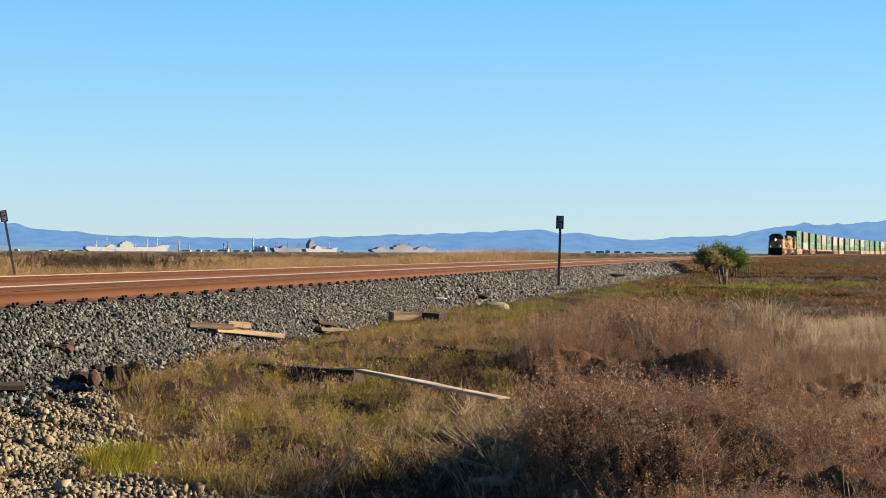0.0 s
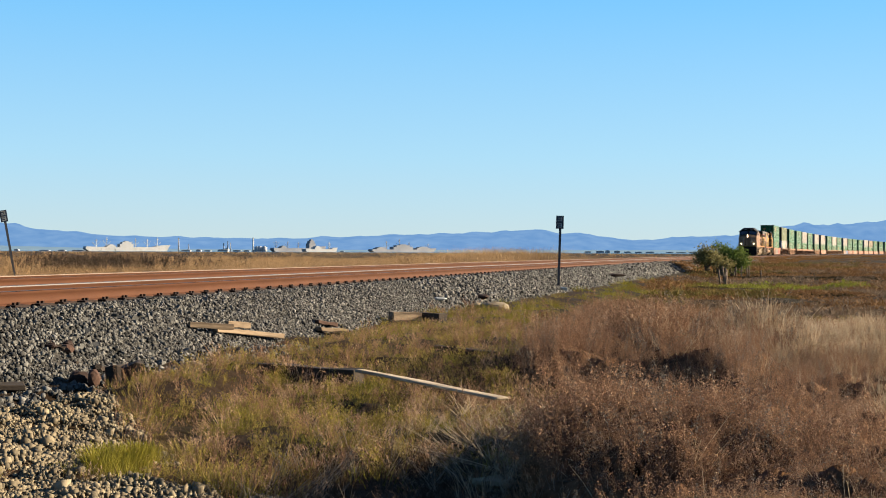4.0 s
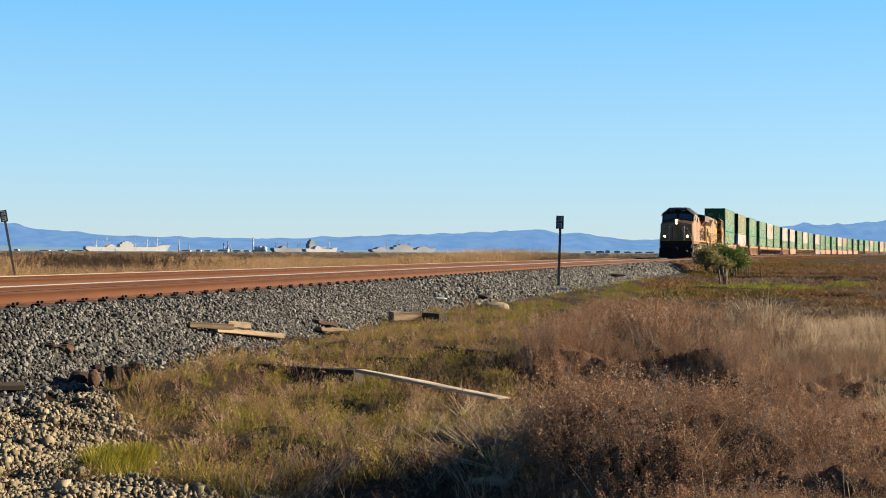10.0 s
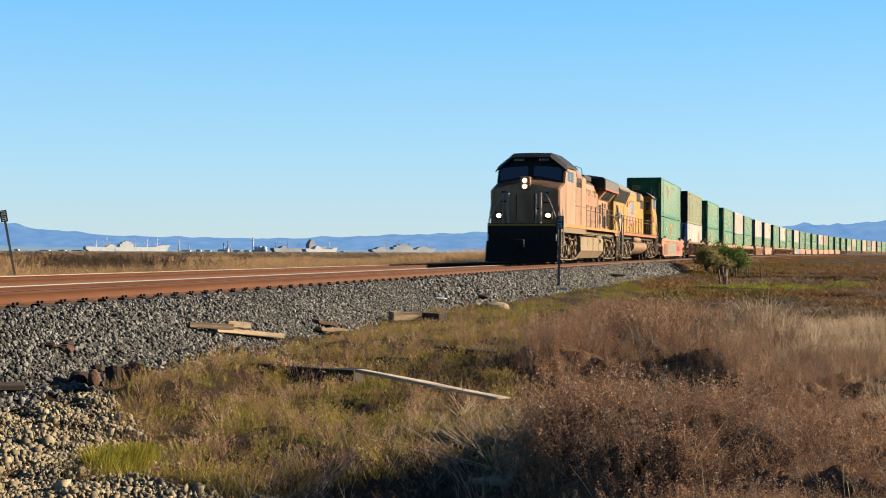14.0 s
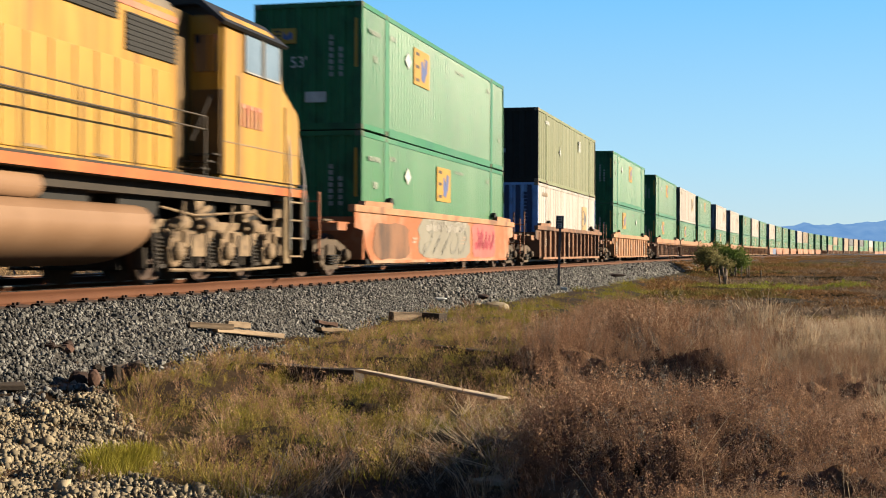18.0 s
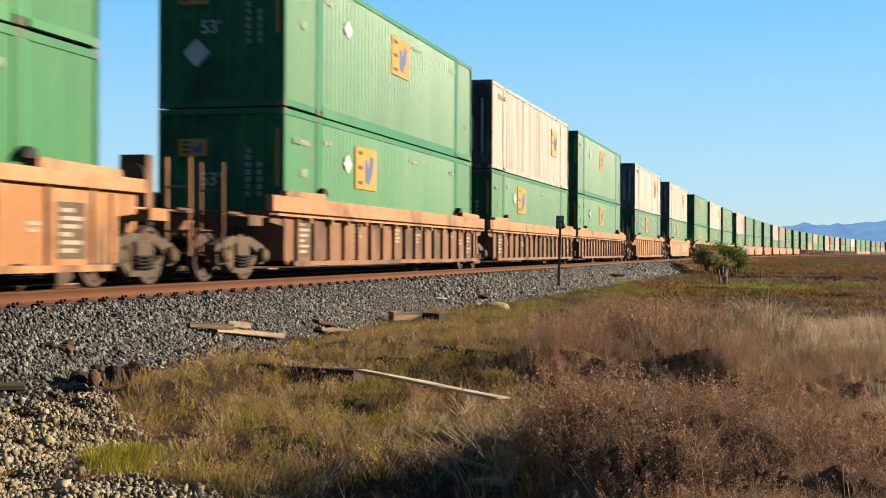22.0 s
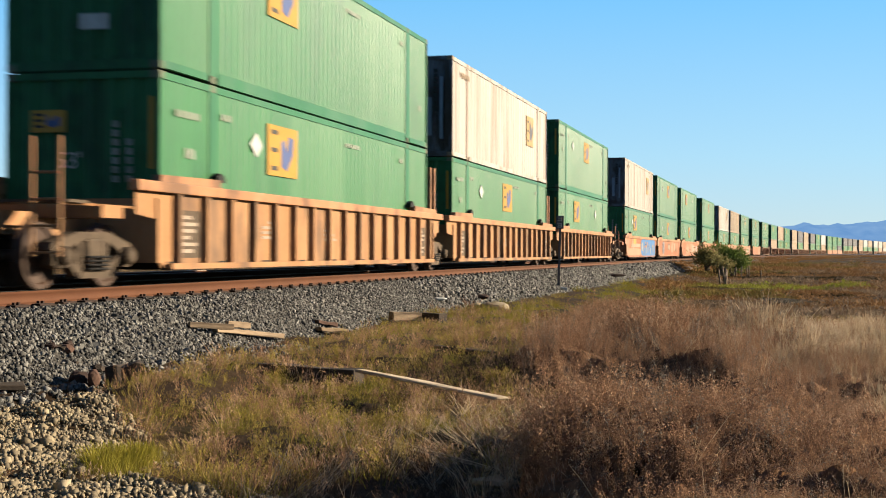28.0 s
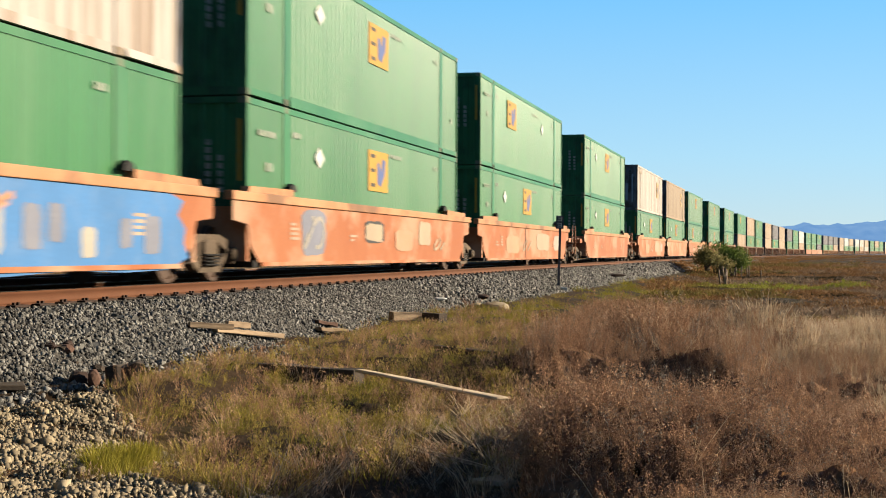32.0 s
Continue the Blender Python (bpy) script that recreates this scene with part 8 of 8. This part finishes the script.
    rr = random.Random(seed)
    e = tagged(empty("cargo_ship"), "laid-up grey cargo ship moored in the bay", "ship", "ships of the moored fleet")
    L = (x1 - x0) * 1.2
    e.location = ((x0 + x1) / 2, dist, -0.6)
    e.rotation_euler.z = radians(34)
    h = hull_h * 0.9
    bm = bmesh.new()
    pr = [(-0.5, 0.55), (-0.49, 1.05), (-0.36, 0.95), (0.30, 0.95), (0.36, 1.25), (0.5, 1.45), (0.455, 0.0), (-0.46, 0.0)]
    prism(bm, [(a * L, b * h) for a, b in pr], "y", -8, 8)
    part("hull", bm, paint, e)
    for fx, fw, fh in house:
        bm = bmesh.new()
        box(bm, (fx - fw / 2) * L, (fx + fw / 2) * L, -7, 7, 0.9 * h, 0.9 * h + fh * 0.55)
        box(bm, (fx - fw * 0.32) * L, (fx + fw * 0.36) * L, -6, 6, 0.9 * h + fh * 0.55, 0.9 * h + fh * 0.85)
        box(bm, (fx - fw * 0.1) * L, (fx + fw * 0.2) * L, -4, 4, 0.9 * h + fh * 0.85, 0.9 * h + fh)
        part("deckhouse", bm, paint, e)
    for fx, fh in masts:
        bm = bmesh.new()
        tube(bm, (fx * L, 0, 0.9 * h), (fx * L, 0, 0.9 * h + fh), 0.55, 6)
        for s in (-1, 1):
            tube(bm, (fx * L, 0, h + 1), (fx * L + s * L * 0.045, 0, h + fh * rr.uniform(0.5, 0.75)), 0.3, 6)
        box(bm, fx * L - 1.6, fx * L + 1.6, -1, 1, 0.9 * h + fh * 0.78, 0.9 * h + fh * 0.84)
        part("mast", bm, paint, e)
    return e


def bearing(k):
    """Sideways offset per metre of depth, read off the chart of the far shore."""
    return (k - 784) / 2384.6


D1 = 2450
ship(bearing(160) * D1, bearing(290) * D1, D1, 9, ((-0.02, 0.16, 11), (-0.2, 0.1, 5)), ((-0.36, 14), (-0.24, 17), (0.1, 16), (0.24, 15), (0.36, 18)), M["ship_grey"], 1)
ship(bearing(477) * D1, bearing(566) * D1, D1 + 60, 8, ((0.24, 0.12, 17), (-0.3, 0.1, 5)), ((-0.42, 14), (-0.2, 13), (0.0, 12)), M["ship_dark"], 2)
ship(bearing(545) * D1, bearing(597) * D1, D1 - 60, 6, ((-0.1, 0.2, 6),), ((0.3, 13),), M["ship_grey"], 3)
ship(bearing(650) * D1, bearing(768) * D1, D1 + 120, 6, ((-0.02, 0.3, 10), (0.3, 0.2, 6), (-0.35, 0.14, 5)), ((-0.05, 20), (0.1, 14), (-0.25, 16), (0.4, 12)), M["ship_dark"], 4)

rr = random.Random(9)


def shore_building(px, w, h, dist, paint):
    e = tagged(empty("shore_building"), "small pale building on the far shore", "building", "buildings on the far shore")
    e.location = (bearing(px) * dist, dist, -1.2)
    bm = bmesh.new()
    box(bm, -w / 2, w / 2, -6, 6, 0, h * 0.75 + 1)
    part("wall", bm, paint, e)
    bm = bmesh.new()
    prism(bm, [(-w / 2 - 0.5, h * 0.75 + 1), (w / 2 + 0.5, h * 0.75 + 1), (0, h + 1)], "y", -6.5, 6.5)
    part("roof", bm, paint, e)
    return e


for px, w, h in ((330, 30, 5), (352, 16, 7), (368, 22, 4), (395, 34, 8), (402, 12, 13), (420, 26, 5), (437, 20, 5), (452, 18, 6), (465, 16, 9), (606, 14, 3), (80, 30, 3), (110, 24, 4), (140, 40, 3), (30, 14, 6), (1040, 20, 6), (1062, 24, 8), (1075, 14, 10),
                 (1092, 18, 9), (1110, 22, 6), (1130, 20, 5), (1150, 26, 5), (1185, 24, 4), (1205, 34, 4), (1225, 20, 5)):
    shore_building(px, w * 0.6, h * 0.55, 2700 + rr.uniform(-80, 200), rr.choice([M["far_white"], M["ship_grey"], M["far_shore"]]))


def chimney(px, h, r, dist):
    e = tagged(empty("shore_tower"), "tall white stack on the far shore", "tower", "towers on the far shore")
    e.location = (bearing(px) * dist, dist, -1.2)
    bm = bmesh.new()
    tube(bm, (0, 0, 0), (0, 0, h), r, 10, r * 0.8)
    part("shaft", bm, M["far_white"], e)
    bm = bmesh.new()
    tube(bm, (0, 0, h), (0, 0, h + 1.2), r * 1.1, 10)
    part("cap", bm, M["ship_dark"], e)


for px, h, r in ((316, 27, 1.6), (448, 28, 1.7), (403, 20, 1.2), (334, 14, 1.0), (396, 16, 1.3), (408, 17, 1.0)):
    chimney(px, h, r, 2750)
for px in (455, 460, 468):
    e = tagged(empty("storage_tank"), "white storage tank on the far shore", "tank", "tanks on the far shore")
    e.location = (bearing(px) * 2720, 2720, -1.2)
    bm = bmesh.new()
    tube(bm, (0, 0, 0), (0, 0, 10), 5.5, 18)
    part("shell", bm, M["far_white"], e)
    bm = bmesh.new()
    tube(bm, (0, 0, 10), (0, 0, 12), 5.6, 18, 0.8)
    part("roof", bm, M["far_white"], e)

# ---------------- bush and old fence posts ----------------
M["leaf_green"] = mat("green_leaves", C(0.062, 0.092, 0.018), C(0.092, 0.120, 0.030), 0.7, scale=0.7, fine=4, bump=0.0, island=0.4, trans=0.3, spec=0.1)
M["leaf_olive"] = mat("olive_leaves", C(0.125, 0.112, 0.040), C(0.165, 0.142, 0.062), 0.7, scale=0.7, fine=4, bump=0.0, island=0.4, trans=0.3, spec=0.1)
M["bark"] = mat("grey_bark", C(0.04835, 0.03611, 0.02632), C(0.0765, 0.06059, 0.04468), 0.9, scale=6, fine=30, bump=0.5, stretch=(1, 1, 0.3))


def bush(x, y, w, h, leaf, label, seed, clumps, n):
    rg = np.random.default_rng(seed)
    z0 = float(ground_z(np.array([x]), np.array([y]))[0]) - 0.05
    e = tagged(empty("bush", Matrix.Translation((x, y, z0))), label, "bush", "bushes beside the line")
    bm = bmesh.new()
    tops = []
    for k in range(clumps):
        a, q = rg.uniform(0, 6.28), rg.uniform(0, 1) ** 0.5
        top = Vector((math.cos(a) * q * w * 0.5, math.sin(a) * q * w * 0.4, h * (1 - 0.42 * q * q) * rg.uniform(0.78, 1.0)))
        mid = Vector((top.x * 0.35, top.y * 0.35, h * 0.38))
        root = Vector((rg.normal(0, 0.08), rg.normal(0, 0.08), 0))
        tube(bm, root, mid, 0.05, 6, 0.03)
        tube(bm, mid, top, 0.03, 5, 0.008)
        tops += [top, mid.lerp(top, 0.55), mid.lerp(top, 0.8) + Vector(rg.normal(0, 0.2, 3))]
    part("stem", bm, M["bark"], e)
    V, F, b = [], [], 0
    per = n // len(tops)
    for t in tops:
        for _ in range(per):
            c = t + Vector(rg.normal(0, 1, 3)) * 0.21
            if c.z < 0.1:
                continue
            v, f = speck(c, rg.uniform(0.05, 0.10), rg)
            V += [tuple(q) for q in v]
            F += [tuple(i + b for i in q) for q in f]
            b += 4
    link("foliage", V, F, leaf, e)
    return e


bush(22.0, 102.5, 2.6, 2.35, M["leaf_green"], "dense green bush beside the railway bed", 3, 22, 7600)
bush(21.0, 103.5, 2.4, 2.5, M["leaf_green"], "dense green bush beside the railway bed", 4, 16, 5200)
bush(19.6, 100.0, 1.6, 2.5, M["leaf_olive"], "thin olive bush beside the railway bed", 5, 14, 2900)
bush(20.6, 99.5, 1.2, 1.6, M["leaf_olive"], "thin olive bush beside the railway bed", 6, 8, 700)


def fence_post(x, y, h, lean):
    z0 = float(ground_z(np.array([x]), np.array([y]))[0]) - 0.1
    bm = bmesh.new()
    tube(bm, (0, 0, 0), (lean, 0.02, h), 0.055, 8, 0.045)
    tube(bm, (lean, 0.02, h), (lean, 0.02, h + 0.03), 0.045, 8, 0.02)
    ob = part("fence_post", bm, M["old_wood"], None)
    ob.location = (x, y, z0)
    tagged(ob, "weathered grey wooden fence post, leaning", "post", "old fence posts by the bushes")


M["old_wood"] = mat("weathered_wood", C(0.05786, 0.04208, 0.02895), C(0.08013, 0.05995, 0.04208), 0.9, scale=5, fine=40, bump=0.5, stretch=(1, 1, 0.15), rnd=0.2)
for x, y, h, l in ((15.25, 74.0, 1.05, -0.10), (15.7, 75.0, 1.2, -0.14), (16.1, 76.5, 0.9, 0.03), (15.5, 74.4, 0.9, 0.12), (15.95, 75.8, 1.1, -0.05), (15.35, 73.2, 0.7, 0.05), (16.4, 78.0, 0.8, 0.06), (16.8, 80.0, 0.75, -0.04), (21.3, 98.0, 0.85, 0.0), (21.8, 98.5, 0.9, 0.05), (22.15, 98.0, 0.8, -0.03), (22.5, 99.0, 0.9, 0.0), (23.1, 98.0, 0.6, 0.05)):
    fence_post(x, y, h, l)

# ---------------- mile posts ----------------
M["sign_steel"] = mat("grey_sign_post", C(0.04039, 0.04039, 0.04468), C(0.06059, 0.0563, 0.0563), 0.6, scale=6, bump=0.1)
M["sign_blue"] = mat("dark_sign_plate", C(0.01408, 0.01836, 0.0306), C(0.0202, 0.02448, 0.03611), 0.5, scale=6, bump=0.0)


def mile_post(x, y, z0, h, lean, facing, text=True):
    e = tagged(empty("mile_post", pose(x, y, z0, 0, lean, facing)), "grey steel post with small dark number plate", "sign", "posts beside the line")
    bm = bmesh.new()
    box(bm, -0.045, 0.045, -0.012, 0.012, 0, h)
    box(bm, -0.045, -0.030, -0.012, 0.045, 0, h)
    box(bm, 0.030, 0.045, -0.012, 0.045, 0, h)
    part("post", bm, M["sign_steel"], e)
    bm = bmesh.new()
    box(bm, -0.16, 0.12, -0.024, -0.014, h - 0.46, h + 0.02)
    pl = part("number_plate", bm, M["sign_blue"], e)
    bm = bmesh.new()
    for zz in (h - 0.18, h - 0.41):
        for q in ((-0.11, 0.05, 0.14, 0.17), (-0.11, 0.05, 0.0, 0.03), (-0.09, 0.05, 0.07, 0.10), (0.02, 0.06, 0.0, 0.17)):
            box(bm, q[0], q[1], -0.030, -0.024, zz + q[2], zz + q[3])
    part("digit_marking", bm, M["lwhite"], pl, "pale worn digits")
    return e


mile_post(4.23, 49.4, -0.95, 2.80, 1.6, -5)
mile_post(-17.42, 55.0, -0.80, 2.98, -9.9, 18)
bm = bmesh.new()
box(bm, -0.13, 0.13, -0.1, 0.1, 0, 0.16, bev=0.03)
ob = part("white_stone", bm, M["lwhite"], None)
ob.location = (4.42, 49.2, -0.90)
tagged(ob, "small white painted stone at the post's foot", "stone")

# ---------------- timber and scrap at the foot of the bed ----------------
M["lumber"] = mat("weathered_lumber", C(0.125, 0.086, 0.052), C(0.172, 0.126, 0.082), 0.85, scale=4, fine=40, bump=0.4, stretch=(0.25, 1, 1), rnd=0.2, dirt=C(0.05974, 0.03933, 0.02445), dirt_amt=0.7, wear=(C(0.035, 0.024, 0.014), 0.8, 5.0, (0.3, 1, 1), 0.48, 0.6))
# lighter copy of the lumber: sunlight on the board is put into it
M["pale_board"] = mat("sunlit_tone_board", C(0.36, 0.28, 0.18), C(0.44, 0.35, 0.23), 0.85, scale=4, fine=40, bump=0.4, stretch=(0.25, 1, 1), dirt=C(0.10, 0.07, 0.045), dirt_amt=0.5, wear=(C(0.09, 0.06, 0.035), 0.7, 5.0, (0.3, 1, 1), 0.5, 0.62))
M["old_tie"] = mat("old_creosoted_tie", C(0.0202, 0.01408, 0.0101), C(0.03427, 0.0254, 0.01714), 0.9, scale=4, fine=40, bump=0.6, stretch=(0.25, 1, 1), dirt=C(0.0101, 0.00704, 0.0052), dirt_amt=0.8)
M["scrap"] = mat("rusted_scrap", C(0.01117, 0.00551, 0.003978), C(0.01714, 0.00857, 0.00551), 0.85, scale=5, fine=40, bump=0.5)
M["red_rock"] = mat("reddish_rock", C(0.03978, 0.02142, 0.0153), C(0.05508, 0.0306, 0.02142), 0.9, scale=6, fine=30, bump=0.5)
M["tan_rock"] = mat("tan_rock", C(0.1291, 0.1004, 0.0612), C(0.1616, 0.1291, 0.08446), 0.9, scale=4, fine=30, bump=0.4)


def beam(name, a, b, w, h, material, label, category="timber", roll=0.0, seed=0, chips=0.006):
    """A squared timber from a to b (points on its underside), with worn, split ends."""
    a, b = Vector(a), Vector(b)
    L = (b - a).length
    rg = random.Random(seed)
    bm = bmesh.new()
    n = 4
    rings = []
    for i in range(n + 1):
        x = L * i / n
        j = lambda: rg.uniform(-chips, chips)
        e = (rg.uniform(-0.04, 0.04) if i in (0, n) else 0)
        rings.append([bm.verts.new((x + e + j(), y + j(), z + j())) for y, z in ((-w / 2, 0), (-w / 2 + 0.01, h), (w / 2 - 0.01, h), (w / 2, 0))])
    for p, q in zip(rings, rings[1:]):
        for k in range(4):
            bm.faces.new((p[k], p[(k + 1) % 4], q[(k + 1) % 4], q[k]))
    bm.faces.new(rings[0][::-1])
    bm.faces.new(rings[-1])
    bmesh.ops.bevel(bm, geom=bm.edges[:], offset=0.008, segments=1, affect="EDGES", clamp_overlap=True)
    ob = part(name, bm, material, None)
    ob.matrix_world = Matrix.Translation(a) @ (b - a).to_track_quat("X", "Z").to_matrix().to_4x4() @ pose(0, 0, 0, roll)
    return tagged(ob, label, category, "loose timbers at the foot of the bed")


beam("timber", (-3.56, 19.0, -0.55), (-3.02, 19.3, -0.60), 0.12, 0.08, M["lumber"], "weathered tan lumber offcut lying on the ballast", seed=1)
beam("timber", (-3.30, 19.35, -0.63), (-2.5, 20.95, -0.83), 0.11, 0.075, M["lumber"], "long tan squared lumber lying on the ballast", seed=2)
beam("timber", (-3.16, 19.75, -0.58), (-2.9, 20.0, -0.62), 0.10, 0.09, M["lumber"], "short tan lumber piece on the ballast", seed=3)
beam("timber", (-0.90, 14.9, -0.80), (0.52, 11.75, -0.76), 0.14, 0.026, M["pale_board"], "long pale weathered board lying on the grass", seed=4)
beam("railway_tie", (-2.75, 16.3, -0.99), (-0.95, 15.2, -1.0), 0.24, 0.20, M["old_tie"], "dark old railway tie lying in the grass", seed=5, chips=0.012)
beam("railway_tie", (-1.05, 26.8, -0.84), (-0.45, 27.15, -0.86), 0.24, 0.17, M["lumber"], "pale broken tie end in the grass", seed=6, chips=0.012)
beam("railway_tie", (-0.42, 27.4, -0.88), (0.02, 26.9, -0.89), 0.24, 0.18, M["old_tie"], "dark broken railway tie in the grass", seed=7, chips=0.012)
beam("timber", (-2.1, 22.9, -0.82), (-1.68, 23.2, -0.86), 0.2, 0.06, M["lumber"], "flat broken lumber piece on the ballast edge", seed=8, chips=0.012)
beam("timber", (-2.2, 23.4, -0.72), (-1.85, 23.7, -0.80), 0.16, 0.06, M["red_rock"], "reddish splintered lumber piece", seed=9, chips=0.012)
beam("plank", (-5.4, 13.2, -0.84), (-4.2, 13.65, -0.88), 0.34, 0.06, M["old_tie"], "grey-brown plank lying flat at the ballast edge", seed=10)
beam("timber", (-0.1, 19.8, -0.94), (0.7, 18.6, -0.94), 0.14, 0.10, M["old_tie"], "dark rotten timber in the grass", seed=11, chips=0.01)


def rock(name, x, y, z, sx, sy, sz, material, label, seed, category="rock"):
    rg = random.Random(seed)
    bm = bmesh.new()
    bmesh.ops.create_icosphere(bm, subdivisions=2, radius=1.0)
    for v in bm.verts:
        k = 1 + 0.28 * noise.noise(v.co * 1.7 + Vector((seed * 3.1, 0, 0))) + rg.uniform(-0.04, 0.04)
        v.co = Vector((v.co.x * sx * k, v.co.y * sy * k, v.co.z * sz * k))
    ob = part(name, bm, material, None)
    ob.location = (x, y, z)
    return tagged(ob, label, category)


rock("rock", 1.30, 34.5, -0.88, 0.42, 0.3, 0.14, M["tan_rock"], "flat tan rock at the edge of the grass", 1)
rock("rock", 0.85, 34.8, -0.90, 0.2, 0.2, 0.12, M["tan_rock"], "small tan rock at the edge of the grass", 2)
rock("rock", -3.92, 14.55, -0.86, 0.12, 0.12, 0.10, M["scrap"], "dark lump of rusted metal and earth", 3)
rock("rock", -3.74, 14.45, -0.84, 0.07, 0.08, 0.10, M["red_rock"], "upright reddish rock beside the ballast", 4)
rock("rock", -2.98, 16.1, -0.88, 0.17, 0.13, 0.10, M["tan_rock"], "pale grey rock in the shade", 5)
rock("rock", -4.3, 15.4, -0.60, 0.09, 0.08, 0.06, M["red_rock"], "reddish rock on the ballast", 6)
rock("rock", 1.0, 36.5, -0.68, 0.3, 0.2, 0.07, M["scrap"], "dark rotted debris on the ballast edge", 7)
rock("rock", 8.2, 65.8, -0.58, 0.7, 0.4, 0.10, M["scrap"], "dark rotted debris on the ballast edge", 8)
rock("rock", -0.1, 32.5, -0.61, 0.20, 0.12, 0.05, M["lwhite"], "flat white stone on the ballast", 9)
rock("rock", 0.35, 8.8, -0.98, 0.16, 0.09, 0.05, M["tan_rock"], "pale stone on bare soil", 10)
# a dark stub of an old tie standing in the ditch
beam("tie_stub", (-3.46, 14.1, -0.96), (-3.14, 14.2, -0.92), 0.26, 0.27, M["old_tie"], "dark stub of an old tie standing in the ditch", seed=21, chips=0.03)
beam("tie_stub", (-3.20, 14.32, -0.98), (-2.98, 14.1, -0.96), 0.20, 0.17, M["scrap"], "rust-brown broken end of an old tie", seed=22, chips=0.03)
# small white markers on the ties
for i, (x, y, z) in enumerate(((-0.78, 68.7, -0.06), (0.58, 68.5, -0.09), (9.3, 77.0, -0.18))):
    bm = bmesh.new()
    box(bm, -0.14, 0.14, -0.08, 0.08, 0, 0.12, bev=0.02)
    ob = part("track_marker", bm, M["lwhite"], None)
    ob.matrix_world = pose(x, y, z - 0.1, 0, 0, 70)
    tagged(ob, "small white marker block beside the rail", "marker", "white markers along the track")

# ---------------- ties, plates and clips ----------------
track = tagged(empty("track_ties"), "dark timber ties under the near track", "ties", kind="structure")
tie0 = clip0 = None
for k in range(120):
    u = 6.0 + k * 0.60
    x, y = on_line(u)
    m = Matrix.Translation((x, y, 0)) @ Euler((0, 0, radians(90) - heading(u))).to_matrix().to_4x4()
    if tie0 is None:
        bm = bmesh.new()
        box(bm, -0.11, 0.11, -1.29, 1.29, -0.36, -0.196, bev=0.012)
        tie0 = part("tie", bm, M["tie"], track)
        tie0.matrix_basis = m
        bm = bmesh.new()
        for s in (-1, 1):
            for y0 in (-0.753,):
                a, b = sorted((y0 + s * 0.070, y0 + s * 0.20))
                box(bm, -0.18, 0.18, a, b, -0.198, -0.172)
                for dx in (-0.05, 0.05):
                    box(bm, dx - 0.018, dx + 0.018, y0 + s * 0.10 - 0.018, y0 + s * 0.10 + 0.018, -0.174, -0.140)
        clip0 = part("tie_plate", bm, M["scrap"], track)
        clip0.matrix_basis = m
    else:
        same("tie", tie0, m, track)
        same("tie_plate", clip0, m, track)
track2 = tagged(empty("track_ties"), "dark timber ties under the far track", "ties", kind="structure")
for k in range(110):
    u = 8.0 + k * 0.60
    x, y = on_line(u, TWO)
    same("tie", tie0, Matrix.Translation((x, y, 0)) @ Euler((0, 0, radians(90) - heading(u))).to_matrix().to_4x4(), track2)


# dark clods and broken creosoted pieces along the foot of the bed
rq = random.Random(41)
for k in range(34):
    px = rq.uniform(-5.6, -2.3)
    py = 15.2 + (px + 5.0) * 0.25 + rq.gauss(0, 0.22)
    size = rq.uniform(0.03, 0.085)
    bm = bmesh.new()
    bmesh.ops.create_icosphere(bm, subdivisions=2, radius=1.0)
    for v in bm.verts:
        v.co = Vector((v.co.x * 1.5, v.co.y, v.co.z * 0.75)) * size * (0.8 + 0.4 * noise.noise(v.co * 1.7 + Vector((k, 0, 0))))
    ob = part("clod", bm, M["scrap"] if k % 3 else M["old_tie"], None)
    z0 = float(max(ground_z(np.array([px]), np.array([py]))[0], bed_z(across(np.array([px]), np.array([py])))[0]))
    ob.matrix_world = pose(px, py, z0 + size * 0.35, 0, 0, rq.uniform(0, 360))
    tagged(ob, "dark clod of soil and tarred wood beside the ballast", "clod", "dark clods at the foot of the bed")

# single ballast stones nearest to the foot of the shoulder
bed_ob = bpy.data.objects["ballast_bed"]
rs = np.random.default_rng(77)
pebble = []
for v, t in CHIPS:
    me = bpy.data.meshes.new("stone")
    me.from_pydata([tuple(q) for q in v], [], [tuple(int(i) for i in q) for q in t])
    me.materials.append(M["stone_single"])
    pebble.append(me)
for k in range(300):
    u, c = float(rs.uniform(14.0, 20.0)), float(rs.uniform(1.5, 2.95))
    x, y = on_line(u, c)
    st = new("stone", pebble[k % len(pebble)])
    st.parent = bed_ob
    st.matrix_basis = Matrix.Translation((x, y, float(bed_z(c)) + 0.012)) @ Euler([float(q) for q in rs.uniform(0, 6.28, 3)]).to_matrix().to_4x4() @ Matrix.Scale(float(rs.uniform(0.022, 0.042)), 4)


# ---------------- what moves ----------------
def gone(t):
    """Metres that the train has run since the start."""
    return SPEED * t + 0.5 * GAIN * t * t


def motions():
    times = [2.0 * k for k in range(17)]
    ticks = [k / 30.0 for k in range(961)]
    for ob, u0, z in train:
        flip = ob is FLIP
        turn = pose(0, 0, 0, 0, 0, 180 if flip else 0)
        walk(ob, [(t, line_pose(u0 - gone(t), z) @ turn) for t in times])
        if u0 > ROLLING:
            continue
        # wheels roll without slipping
        for bogie_ob in ob.children:
            for w in bogie_ob.children:
                if w.name.startswith("wheelset"):
                    at, r = w.location.copy(), w.location.z
                    walk(w, [(t, Matrix.Translation(at) @ Matrix.Rotation((1 if flip else -1) * gone(t) / r, 4, "Y")) for t in ticks])


ROLLING = 600.0
motions()
